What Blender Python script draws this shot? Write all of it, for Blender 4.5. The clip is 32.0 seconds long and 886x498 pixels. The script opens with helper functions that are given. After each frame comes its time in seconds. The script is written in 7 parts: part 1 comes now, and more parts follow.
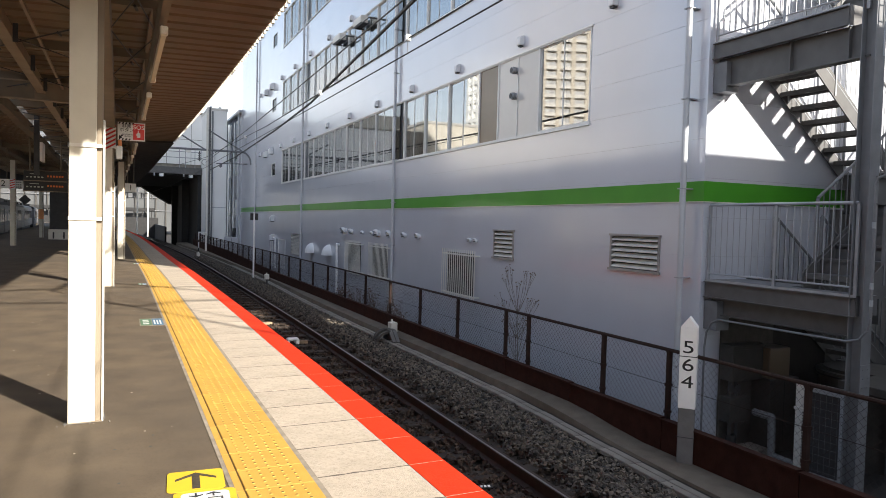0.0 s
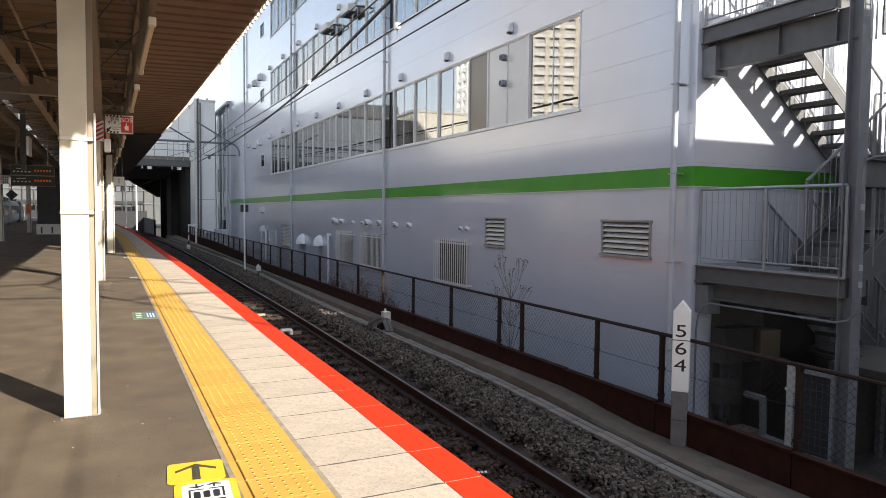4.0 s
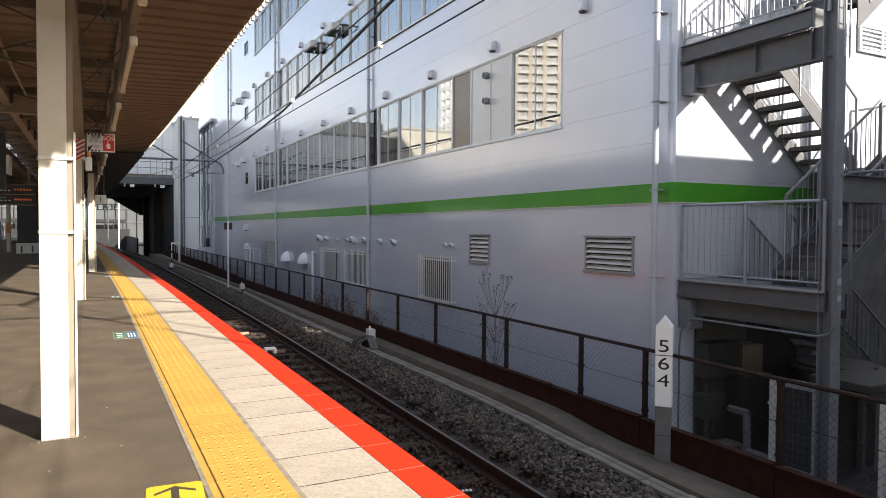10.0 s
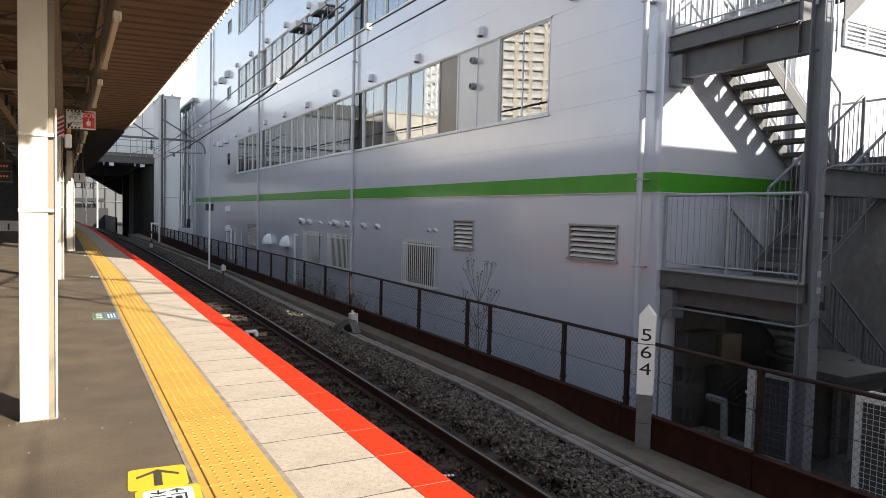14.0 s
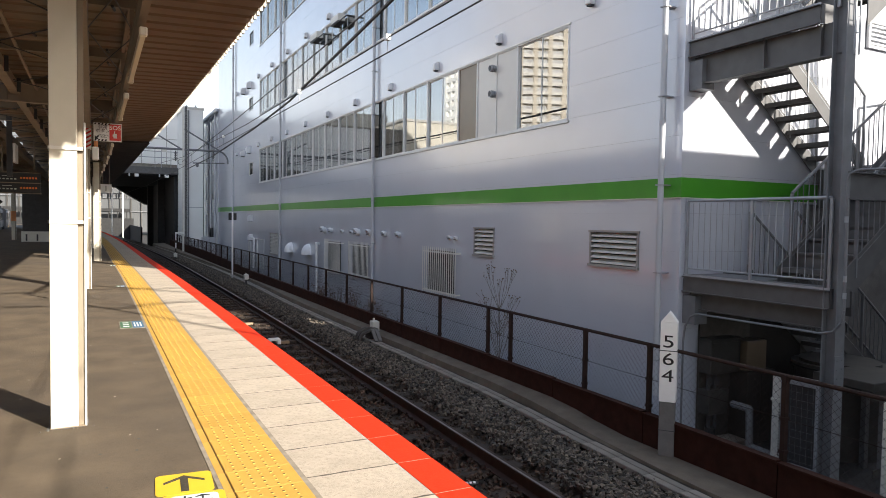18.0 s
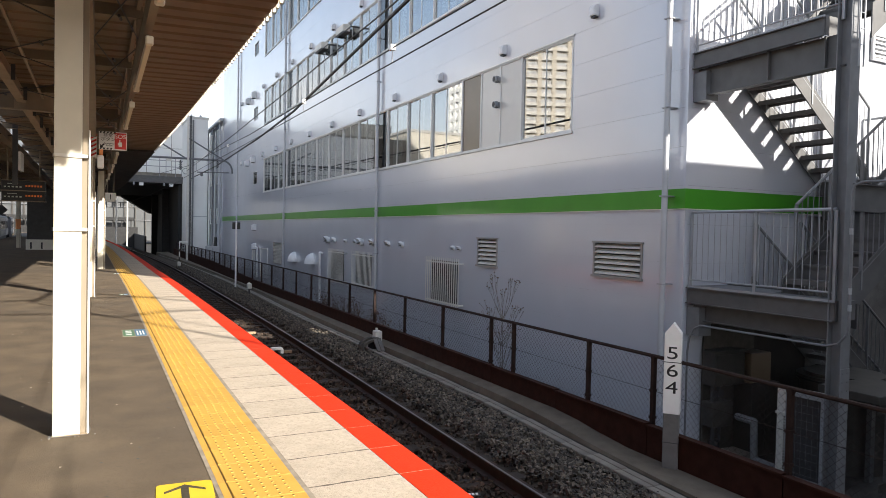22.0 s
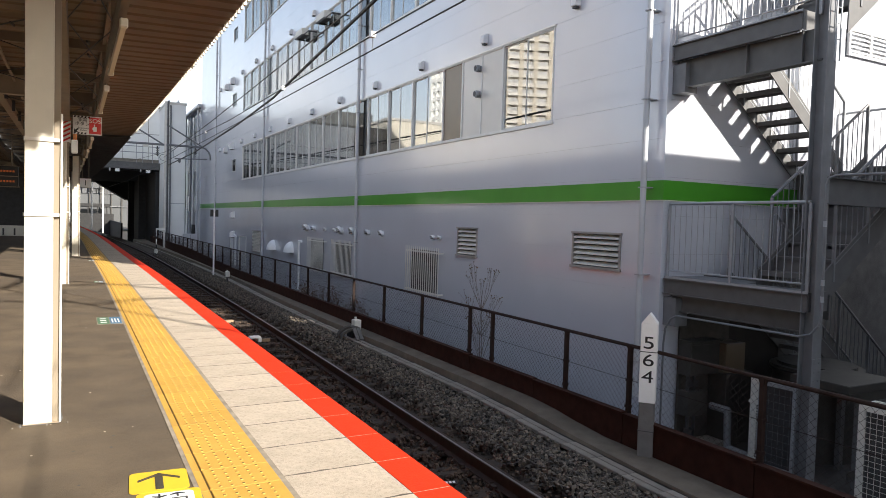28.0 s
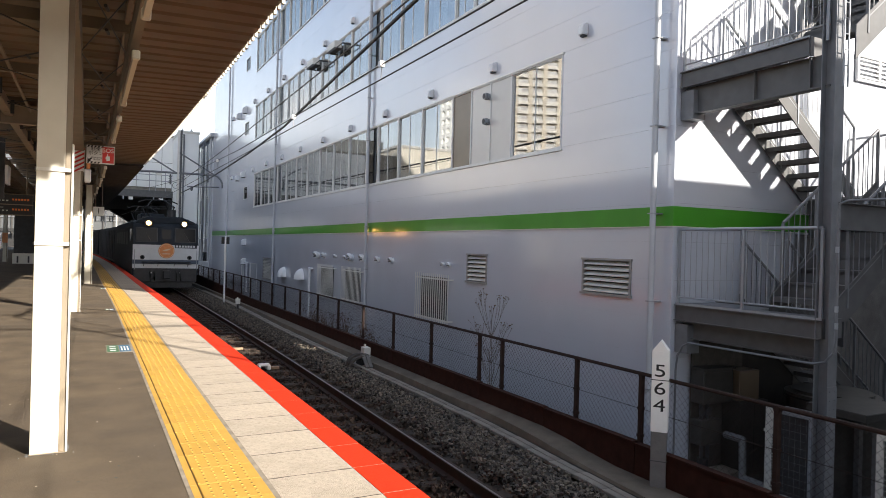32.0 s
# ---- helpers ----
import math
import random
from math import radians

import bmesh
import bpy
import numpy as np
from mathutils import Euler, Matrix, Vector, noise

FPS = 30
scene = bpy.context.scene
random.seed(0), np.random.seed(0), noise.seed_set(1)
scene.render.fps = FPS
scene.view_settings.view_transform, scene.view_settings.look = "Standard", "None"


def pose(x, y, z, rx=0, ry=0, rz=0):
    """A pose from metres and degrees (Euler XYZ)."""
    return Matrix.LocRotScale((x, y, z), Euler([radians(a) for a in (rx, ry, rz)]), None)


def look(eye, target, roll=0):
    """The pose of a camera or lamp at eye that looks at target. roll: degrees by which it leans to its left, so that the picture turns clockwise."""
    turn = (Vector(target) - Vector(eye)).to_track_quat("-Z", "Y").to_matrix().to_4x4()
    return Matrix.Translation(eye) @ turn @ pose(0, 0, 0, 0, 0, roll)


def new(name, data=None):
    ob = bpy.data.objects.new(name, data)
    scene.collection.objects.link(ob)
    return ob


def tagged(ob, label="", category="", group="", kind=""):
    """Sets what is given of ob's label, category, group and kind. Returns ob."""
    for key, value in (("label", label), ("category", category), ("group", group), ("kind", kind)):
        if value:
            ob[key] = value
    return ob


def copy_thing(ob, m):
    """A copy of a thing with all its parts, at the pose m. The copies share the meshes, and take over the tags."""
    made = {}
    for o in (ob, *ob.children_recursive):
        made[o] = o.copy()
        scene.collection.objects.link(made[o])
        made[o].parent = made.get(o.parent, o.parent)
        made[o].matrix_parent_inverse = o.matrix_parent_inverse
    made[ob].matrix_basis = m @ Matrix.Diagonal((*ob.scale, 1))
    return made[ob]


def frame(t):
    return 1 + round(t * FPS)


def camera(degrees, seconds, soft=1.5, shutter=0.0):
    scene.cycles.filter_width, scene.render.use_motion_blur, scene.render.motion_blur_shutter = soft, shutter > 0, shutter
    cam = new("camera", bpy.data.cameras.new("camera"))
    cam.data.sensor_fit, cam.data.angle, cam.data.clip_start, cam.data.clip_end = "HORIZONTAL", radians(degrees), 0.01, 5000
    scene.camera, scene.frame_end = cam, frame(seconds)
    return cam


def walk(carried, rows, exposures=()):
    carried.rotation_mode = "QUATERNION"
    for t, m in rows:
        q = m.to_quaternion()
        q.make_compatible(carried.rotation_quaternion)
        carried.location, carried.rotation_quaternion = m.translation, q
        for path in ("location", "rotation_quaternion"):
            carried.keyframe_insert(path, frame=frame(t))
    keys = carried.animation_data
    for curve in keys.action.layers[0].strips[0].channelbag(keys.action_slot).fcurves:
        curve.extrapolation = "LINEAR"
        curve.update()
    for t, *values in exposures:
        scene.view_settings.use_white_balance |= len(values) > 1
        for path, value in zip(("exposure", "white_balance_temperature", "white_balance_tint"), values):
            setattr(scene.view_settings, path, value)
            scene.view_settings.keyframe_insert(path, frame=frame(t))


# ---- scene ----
cam = camera(65.8, 32.0, soft=0.75, shutter=0.0)
PATH = [
    (0, (0.026, -0.008, 1.422), (0.878, 1.8, 1.347), 1.5),
    (0.5, (0.012, 0.0, 1.419), (0.862, 1.808, 1.331), 1.7),
    (1, (0.005, 0.012, 1.423), (0.862, 1.817, 1.331), 1.5),
    (1.5, (0.005, 0.022, 1.418), (0.853, 1.831, 1.328), 1.1),
    (2, (0.006, -0.001, 1.421), (0.856, 1.808, 1.342), 1.2),
    (2.5, (-0.001, 0.01, 1.42), (0.888, 1.799, 1.311), 0.7),
    (3, (-0.001, 0.005, 1.421), (0.876, 1.8, 1.319), 0.6),
    (3.5, (0.0, -0.004, 1.417), (0.878, 1.789, 1.309), 0.6),
    (5.5, (-0.003, -0.012, 1.428), (0.857, 1.792, 1.343), 0.6),
    (6, (-0.001, -0.005, 1.427), (0.869, 1.795, 1.359), 0.7),
    (6.5, (0.0, 0.015, 1.423), (0.884, 1.808, 1.351), 0.9),
    (7, (-0.007, 0.002, 1.43), (0.864, 1.801, 1.368), 1.0),
    (7.5, (-0.01, 0.004, 1.42), (0.862, 1.802, 1.356), 0.7),
    (8, (0.006, -0.011, 1.425), (0.891, 1.781, 1.36), 0.1),
    (8.5, (0.018, -0.024, 1.425), (0.91, 1.764, 1.337), 0.5),
    (9, (0.018, -0.019, 1.431), (0.909, 1.77, 1.35), 0.5),
    (9.5, (0.015, -0.01, 1.427), (0.919, 1.774, 1.386), 0.6),
    (10, (0.015, -0.029, 1.426), (0.929, 1.749, 1.367), 0.3),
    (10.5, (0.018, -0.03, 1.426), (0.934, 1.747, 1.366), 0.5),
    (11, (0.015, -0.024, 1.425), (0.926, 1.755, 1.359), 0.8),
    (11.5, (0.022, -0.035, 1.428), (0.938, 1.741, 1.353), 0.9),
    (12, (0.02, -0.037, 1.431), (0.964, 1.724, 1.35), 1.5),
    (12.5, (0.0, -0.055, 1.431), (0.954, 1.701, 1.361), 1.3),
    (13, (0.004, -0.014, 1.42), (0.939, 1.751, 1.33), 1.1),
    (13.5, (-0.008, 0.015, 1.426), (0.952, 1.767, 1.325), 1.4),
    (15.5, (-0.005, -0.017, 1.429), (0.931, 1.748, 1.334), 0.9),
    (16, (0.001, -0.026, 1.426), (0.912, 1.752, 1.341), 0.8),
    (16.5, (-0.005, -0.027, 1.425), (0.908, 1.75, 1.338), 0.8),
    (17, (-0.007, -0.036, 1.43), (0.909, 1.741, 1.346), 0.5),
    (17.5, (-0.02, -0.017, 1.419), (0.893, 1.759, 1.308), 0.3),
    (18, (-0.021, -0.024, 1.435), (0.885, 1.757, 1.354), 0.9),
    (18.5, (-0.023, -0.027, 1.428), (0.874, 1.76, 1.374), 1.3),
    (19, (-0.023, -0.031, 1.43), (0.877, 1.754, 1.363), 1.2),
    (19.5, (-0.02, -0.034, 1.434), (0.884, 1.749, 1.372), 0.8),
    (20, (-0.02, -0.024, 1.432), (0.868, 1.767, 1.369), 1.0),
    (20.5, (-0.015, -0.032, 1.43), (0.911, 1.74, 1.358), 1.5),
    (21, (-0.02, -0.02, 1.43), (0.881, 1.766, 1.378), 1.6),
    (21.5, (-0.021, -0.029, 1.434), (0.872, 1.76, 1.378), 1.4),
    (22, (-0.019, -0.014, 1.428), (0.879, 1.773, 1.377), 1.2),
    (22.5, (-0.022, -0.02, 1.429), (0.882, 1.764, 1.374), 1.6),
    (23, (-0.024, -0.021, 1.428), (0.878, 1.763, 1.379), 1.7),
    (23.5, (-0.032, -0.032, 1.433), (0.871, 1.753, 1.39), 1.7),
    (24, (-0.028, -0.014, 1.43), (0.875, 1.769, 1.371), 1.6),
    (24.5, (-0.022, -0.012, 1.429), (0.89, 1.767, 1.369), 1.6),
    (25, (-0.01, 0.022, 1.425), (0.92, 1.791, 1.348), 1.7),
    (25.5, (-0.007, -0.008, 1.424), (0.934, 1.755, 1.345), 1.9),
    (27.5, (-0.001, -0.002, 1.427), (0.957, 1.752, 1.346), 1.9),
    (28, (-0.004, -0.012, 1.423), (0.945, 1.747, 1.343), 1.7),
    (28.5, (0.006, -0.012, 1.429), (0.949, 1.75, 1.345), 1.7),
    (29, (0.002, -0.008, 1.43), (0.958, 1.747, 1.352), 1.9),
    (29.5, (0.003, 0.0, 1.431), (0.953, 1.757, 1.352), 1.9),
    (30, (0.006, 0.007, 1.437), (0.942, 1.774, 1.412), 1.4),
    (30.5, (0.014, -0.007, 1.425), (0.929, 1.771, 1.404), 1.5),
    (31, (0.028, -0.011, 1.429), (0.951, 1.763, 1.417), 1.5),
    (31.5, (0.019, -0.039, 1.44), (0.944, 1.734, 1.427), 1.5),
    (32, (0.021, -0.012, 1.433), (0.942, 1.764, 1.429), 1.5),
]
walk(cam, [(t, look(eye, target, roll)) for t, eye, target, roll in PATH], exposures=[(0.0, 1.76), (7.0, 1.79), (12.0, 1.74), (16.0, 1.69), (18.0, 1.74), (25.0, 1.73), (32.0, 1.69)])

# ---- light ----
SUN_AZ, SUN_EL = 26.5, 25.0          # the sun stands behind the camera and to the right
sun = new("sun", bpy.data.lights.new("sun", "SUN"))
sun.data.energy, sun.data.angle, sun.data.color = 3.5, radians(0.53), (1.0, 0.93, 0.82)
sx, sy = math.sin(radians(SUN_AZ)) * math.cos(radians(SUN_EL)), -math.cos(radians(SUN_AZ)) * math.cos(radians(SUN_EL))
sun.matrix_world = look((40 * sx, 40 * sy, 40 * math.sin(radians(SUN_EL))), (0, 0, 0))

world = bpy.data.worlds.new("sky")
scene.world = world
world.use_nodes = True
wn, wl = world.node_tree.nodes, world.node_tree.links
sky = wn.new("ShaderNodeTexSky")
sky.sky_type, sky.sun_disc = "NISHITA", False
sky.sun_elevation, sky.sun_rotation = radians(SUN_EL), radians(180 - SUN_AZ)
sky.air_density, sky.dust_density, sky.ozone_density = 1.0, 1.7, 1.0
coord = wn.new("ShaderNodeTexCoord")
cloud = wn.new("ShaderNodeTexNoise")
cloud.inputs["Scale"].default_value, cloud.inputs["Detail"].default_value = 3.2, 5.0
cramp = wn.new("ShaderNodeValToRGB")
cramp.color_ramp.elements[0].position, cramp.color_ramp.elements[1].position = 0.50, 0.70
cmix = wn.new("ShaderNodeMix")
cmix.data_type = "RGBA"
cmix.inputs["B"].default_value = (7.15, 7.05, 7.0, 1)
wl.new(coord.outputs["Generated"], cloud.inputs["Vector"])
wl.new(cloud.outputs["Fac"], cramp.inputs["Fac"])
axes = wn.new("ShaderNodeSeparateXYZ")             # pale haze low over the horizon
haze = wn.new("ShaderNodeMapRange")
haze.interpolation_type = "SMOOTHSTEP"
haze.inputs["From Min"].default_value, haze.inputs["From Max"].default_value = 0.03, 0.42
haze.inputs["To Min"].default_value, haze.inputs["To Max"].default_value = 0.70, 0.0
both = wn.new("ShaderNodeMath")
both.operation = "MAXIMUM"
wl.new(coord.outputs["Generated"], axes.inputs["Vector"])
wl.new(axes.outputs["Z"], haze.inputs["Value"])
wl.new(haze.outputs["Result"], both.inputs[0])
wl.new(cramp.outputs["Color"], both.inputs[1])
wl.new(both.outputs["Value"], cmix.inputs["Factor"])
wl.new(sky.outputs["Color"], cmix.inputs["A"])
wl.new(cmix.outputs["Result"], wn["Background"].inputs["Color"])
wn["Background"].inputs["Strength"].default_value = 0.0765

# ---- materials ----


def material(name, color, rough=0.6, metal=0.0, scale=6.0, vary=0.12, bump=0.0, bump_scale=40.0, stain=0.0, stain_color=(0.1, 0.08, 0.06), spec=0.5, glow=0.0, random_vary=0.0, coat=0.0, island=0.0, speck=0.0, speck_scale=90.0, coat_ior=1.62, coat_rough=0.09):
    """Base colour with fine grain, slow stains and relief, in world-sized object space."""
    m = bpy.data.materials.new(name)
    m.use_nodes = True
    n, l = m.node_tree.nodes, m.node_tree.links
    p = n["Principled BSDF"]
    p.inputs["Roughness"].default_value, p.inputs["Metallic"].default_value = rough, metal
    p.inputs["Specular IOR Level"].default_value = spec
    p.inputs["Coat Weight"].default_value = coat
    p.inputs["Coat Roughness"].default_value, p.inputs["Coat IOR"].default_value = coat_rough, coat_ior
    tc = n.new("ShaderNodeTexCoord")
    fine = n.new("ShaderNodeTexNoise")
    fine.inputs["Scale"].default_value, fine.inputs["Detail"].default_value = scale, 6.0
    l.new(tc.outputs["Object"], fine.inputs["Vector"])
    lo, hi = [max(0.0, c * (1 - vary)) for c in color], [min(1.0, c * (1 + vary)) for c in color]
    ramp = n.new("ShaderNodeValToRGB")
    ramp.color_ramp.elements[0].position, ramp.color_ramp.elements[1].position = 0.3, 0.7
    ramp.color_ramp.elements[0].color, ramp.color_ramp.elements[1].color = (*lo, 1), (*hi, 1)
    l.new(fine.outputs["Fac"], ramp.inputs["Fac"])
    last = ramp.outputs["Color"]
    if stain:
        slow = n.new("ShaderNodeTexNoise")
        slow.inputs["Scale"].default_value, slow.inputs["Detail"].default_value, slow.inputs["Roughness"].default_value = scale * 0.13, 8.0, 0.62
        l.new(tc.outputs["Object"], slow.inputs["Vector"])
        sramp = n.new("ShaderNodeValToRGB")
        sramp.color_ramp.elements[0].position, sramp.color_ramp.elements[1].position = 0.48, 0.72
        sramp.color_ramp.elements[1].color = (stain, stain, stain, 1)
        sramp.color_ramp.elements[0].color = (0, 0, 0, 1)
        l.new(slow.outputs["Fac"], sramp.inputs["Fac"])
        mix = n.new("ShaderNodeMix")
        mix.data_type = "RGBA"
        mix.inputs["B"].default_value = (*stain_color, 1)
        l.new(sramp.outputs["Color"], mix.inputs["Factor"])
        l.new(last, mix.inputs["A"])
        last = mix.outputs["Result"]
    if speck:
        cell = n.new("ShaderNodeTexVoronoi")
        cell.inputs["Scale"].default_value = speck_scale
        l.new(tc.outputs["Object"], cell.inputs["Vector"])
        sep = n.new("ShaderNodeSeparateColor")
        l.new(cell.outputs["Color"], sep.inputs["Color"])
        sm = n.new("ShaderNodeMapRange")
        sm.inputs["From Min"].default_value = 0.72
        sm.inputs["To Min"].default_value, sm.inputs["To Max"].default_value = 0.0, speck
        l.new(sep.outputs["Red"], sm.inputs["Value"])
        smix = n.new("ShaderNodeMix")
        smix.data_type = "RGBA"
        smix.inputs["B"].default_value = (color[0] * 0.4, color[1] * 0.4, color[2] * 0.4, 1)
        l.new(sm.outputs["Result"], smix.inputs["Factor"])
        l.new(last, smix.inputs["A"])
        last = smix.outputs["Result"]
    if random_vary or island:
        hsv = n.new("ShaderNodeHueSaturation")
        mp = n.new("ShaderNodeMapRange")
        amount = random_vary or island
        mp.inputs["To Min"].default_value, mp.inputs["To Max"].default_value = 1 - amount, 1 + amount
        if random_vary:
            l.new(n.new("ShaderNodeObjectInfo").outputs["Random"], mp.inputs["Value"])
        else:
            l.new(n.new("ShaderNodeNewGeometry").outputs["Random Per Island"], mp.inputs["Value"])
        l.new(mp.outputs["Result"], hsv.inputs["Value"])
        l.new(last, hsv.inputs["Color"])
        last = hsv.outputs["Color"]
    l.new(last, p.inputs["Base Color"])
    if bump:
        bt = n.new("ShaderNodeTexNoise")
        bt.inputs["Scale"].default_value, bt.inputs["Detail"].default_value = bump_scale, 8.0
        l.new(tc.outputs["Object"], bt.inputs["Vector"])
        b = n.new("ShaderNodeBump")
        b.inputs["Strength"].default_value, b.inputs["Distance"].default_value = min(1.0, bump), 0.01
        l.new(bt.outputs["Fac"], b.inputs["Height"])
        l.new(b.outputs["Normal"], p.inputs["Normal"])
    if glow:
        p.inputs["Emission Color"].default_value, p.inputs["Emission Strength"].default_value = (*color, 1), glow
    return m


def glass_material(name, tint, mirror, rough=0.02):
    """Coated window glass: part mirror, part tinted and clear."""
    m = bpy.data.materials.new(name)
    m.use_nodes = True
    n, l = m.node_tree.nodes, m.node_tree.links
    n.remove(n["Principled BSDF"])
    gl, tr, mx = n.new("ShaderNodeBsdfGlossy"), n.new("ShaderNodeBsdfTransparent"), n.new("ShaderNodeMixShader")
    gl.inputs["Roughness"].default_value = rough
    gl.inputs["Color"].default_value = (0.95, 0.95, 0.95, 1)
    tr.inputs["Color"].default_value = (*tint, 1)
    mx.inputs["Fac"].default_value = mirror
    tc, nz, bp = n.new("ShaderNodeTexCoord"), n.new("ShaderNodeTexNoise"), n.new("ShaderNodeBump")
    nz.inputs["Scale"].default_value = 1.6
    bp.inputs["Strength"].default_value, bp.inputs["Distance"].default_value = 0.03, 0.01
    l.new(tc.outputs["Object"], nz.inputs["Vector"])
    l.new(nz.outputs["Fac"], bp.inputs["Height"])
    l.new(bp.outputs["Normal"], gl.inputs["Normal"])
    l.new(tr.outputs[0], mx.inputs[1])
    l.new(gl.outputs[0], mx.inputs[2])
    l.new(mx.outputs[0], n["Material Output"].inputs["Surface"])
    return m


M_ASPHALT = material("asphalt", (0.132, 0.098, 0.064), 0.8, scale=2.2, vary=0.26, bump=0.6, bump_scale=220, stain=0.75, stain_color=(0.085, 0.068, 0.053), speck=0.35, speck_scale=130)
M_SLAB = material("edge_concrete", (0.505, 0.43, 0.345), 0.9, scale=22, vary=0.12, bump=0.55, bump_scale=150, stain=0.6, stain_color=(0.38, 0.315, 0.245), random_vary=0.07, speck=0.34, speck_scale=85)
M_CONC = material("grey_concrete", (0.25, 0.23, 0.20), 0.9, scale=7, vary=0.16, bump=0.5, bump_scale=50, stain=0.6, stain_color=(0.13, 0.12, 0.11), random_vary=0.06)
M_CONC_DARK = material("stained_concrete", (0.16, 0.155, 0.15), 0.9, scale=5, vary=0.18, bump=0.5, bump_scale=40, stain=0.6, stain_color=(0.07, 0.065, 0.06))
M_RED = material("red_paint", (0.70, 0.034, 0.006), 0.8, scale=12, vary=0.08, bump=0.3, bump_scale=90, stain=0.3, stain_color=(0.56, 0.036, 0.01), spec=0.2)
M_YELLOW = material("tactile_yellow", (0.57, 0.335, 0.062), 0.6, scale=5, vary=0.10, bump=0.15, bump_scale=120, stain=0.5, stain_color=(0.45, 0.24, 0.055), random_vary=0.06)
M_GAP = material("open_joint", (0.105, 0.085, 0.068), 0.95, scale=20, vary=0.3)
# dark yellow painted in for shadow on the tactile tiles
M_TILE_SHADE = material("tactile_shade", (0.14, 0.07, 0.014), 0.8, scale=30, vary=0.2)
M_STRIP = material("grey_edging", (0.27, 0.228, 0.18), 0.85, scale=9, vary=0.3, stain=0.5, stain_color=(0.4, 0.35, 0.28))
M_WHITE = material("white_paint", (0.75, 0.73, 0.67), 0.45, scale=4, vary=0.05, stain=0.2, stain_color=(0.6, 0.56, 0.48), bump=0.1, bump_scale=20)
M_CREAM = material("cream_paint", (0.66, 0.62, 0.52), 0.5, scale=4, vary=0.06, stain=0.25, stain_color=(0.5, 0.45, 0.36))
# tan set dark for the shade in the column's side recess
M_RECESS_SHADE = material("recess_shade", (0.25, 0.205, 0.15), 0.55, scale=4, vary=0.08, stain=0.3, stain_color=(0.3, 0.22, 0.14))
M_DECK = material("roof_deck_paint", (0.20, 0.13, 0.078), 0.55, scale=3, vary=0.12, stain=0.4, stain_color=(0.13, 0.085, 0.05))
# darker copy of the deck paint, standing in for shade beyond the roof joint
M_DECK_SHADED = material("shaded_roof_deck", (0.072, 0.062, 0.052), 0.7, scale=3, vary=0.2, stain=0.4, stain_color=(0.05, 0.044, 0.038))
M_BEAM = material("roof_steel_paint", (0.19, 0.15, 0.105), 0.6, scale=3, vary=0.15, stain=0.5, stain_color=(0.16, 0.12, 0.08))
M_BEAM_PALE = material("pale_brown_paint", (0.30, 0.235, 0.165), 0.55, scale=4, vary=0.12, stain=0.5, stain_color=(0.2, 0.15, 0.1))
M_DARK = material("dark_steel", (0.045, 0.045, 0.048), 0.55, scale=6, vary=0.2)
M_INK = material("faded_ink", (0.055, 0.045, 0.03), 0.7, scale=40, vary=0.4)
M_BLACK = material("black", (0.015, 0.015, 0.016), 0.5, scale=6, vary=0.1)
M_PANEL = material("siding_paint", (0.55, 0.57, 0.64), 0.36, metal=0.07, scale=0.7, vary=0.03, bump=0.03, bump_scale=0.9, spec=0.5, coat=1.0, stain=0.12, stain_color=(0.50, 0.52, 0.59), coat_ior=1.75, coat_rough=0.13)
M_GREEN = material("green_paint", (0.06, 0.29, 0.02), 0.35, scale=2, vary=0.06, spec=0.3, coat=0.35)
M_CORE = material("joint_dark", (0.26, 0.26, 0.29), 0.8)
M_ALU = material("aluminium", (0.66, 0.66, 0.65), 0.42, metal=0.2, scale=5, vary=0.06)
M_PIPE = material("grey_pvc", (0.46, 0.475, 0.51), 0.32, scale=3, vary=0.05, stain=0.2, stain_color=(0.36, 0.37, 0.4))
M_STAIR_DARK = material("dark_stair_paint", (0.095, 0.095, 0.098), 0.5, scale=5, vary=0.15, stain=0.4, stain_color=(0.075, 0.068, 0.062))
M_STEEL = material("galvanised_steel", (0.33, 0.345, 0.37), 0.45, metal=0.2, scale=5, vary=0.12, stain=0.3, stain_color=(0.25, 0.26, 0.27))
M_STAIR = material("stair_paint", (0.165, 0.17, 0.182), 0.45, scale=5, vary=0.12, stain=0.3, stain_color=(0.11, 0.11, 0.12))
M_HOOD = material("stainless_hood", (0.72, 0.73, 0.75), 0.5, metal=0.1, scale=6, vary=0.05)
M_LOUVRE = material("louvre_metal", (0.68, 0.66, 0.61), 0.45, metal=0.05, scale=6, vary=0.08)
M_LFRAME = material("louvre_frame", (0.30, 0.285, 0.27), 0.5, metal=0.1, scale=6, vary=0.1)
M_OPAQUE = material("opaque_infill", (0.62, 0.61, 0.585), 0.3, scale=2, vary=0.03, coat=0.15)
M_BROWN = material("brown_infill", (0.17, 0.13, 0.09), 0.35, scale=2, vary=0.08, coat=0.1)
M_GLASS = glass_material("window_glass", (0.66, 0.69, 0.70), 0.34)
M_GLASS_DARK = glass_material("dark_glass", (0.25, 0.27, 0.28), 0.2)
M_BLIND = material("roller_blind", (0.40, 0.40, 0.39), 0.8, scale=3, vary=0.05, random_vary=0.7)
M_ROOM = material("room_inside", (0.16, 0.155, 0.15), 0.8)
M_RUST = material("rusted_steel", (0.036, 0.0135, 0.0095), 0.75, scale=7, vary=0.3, bump=0.3, bump_scale=60, stain=0.5, stain_color=(0.05, 0.018, 0.011), spec=0.12)
M_FENCE = material("fence_paint", (0.030, 0.017, 0.014), 0.7, scale=9, vary=0.25, spec=0.2)
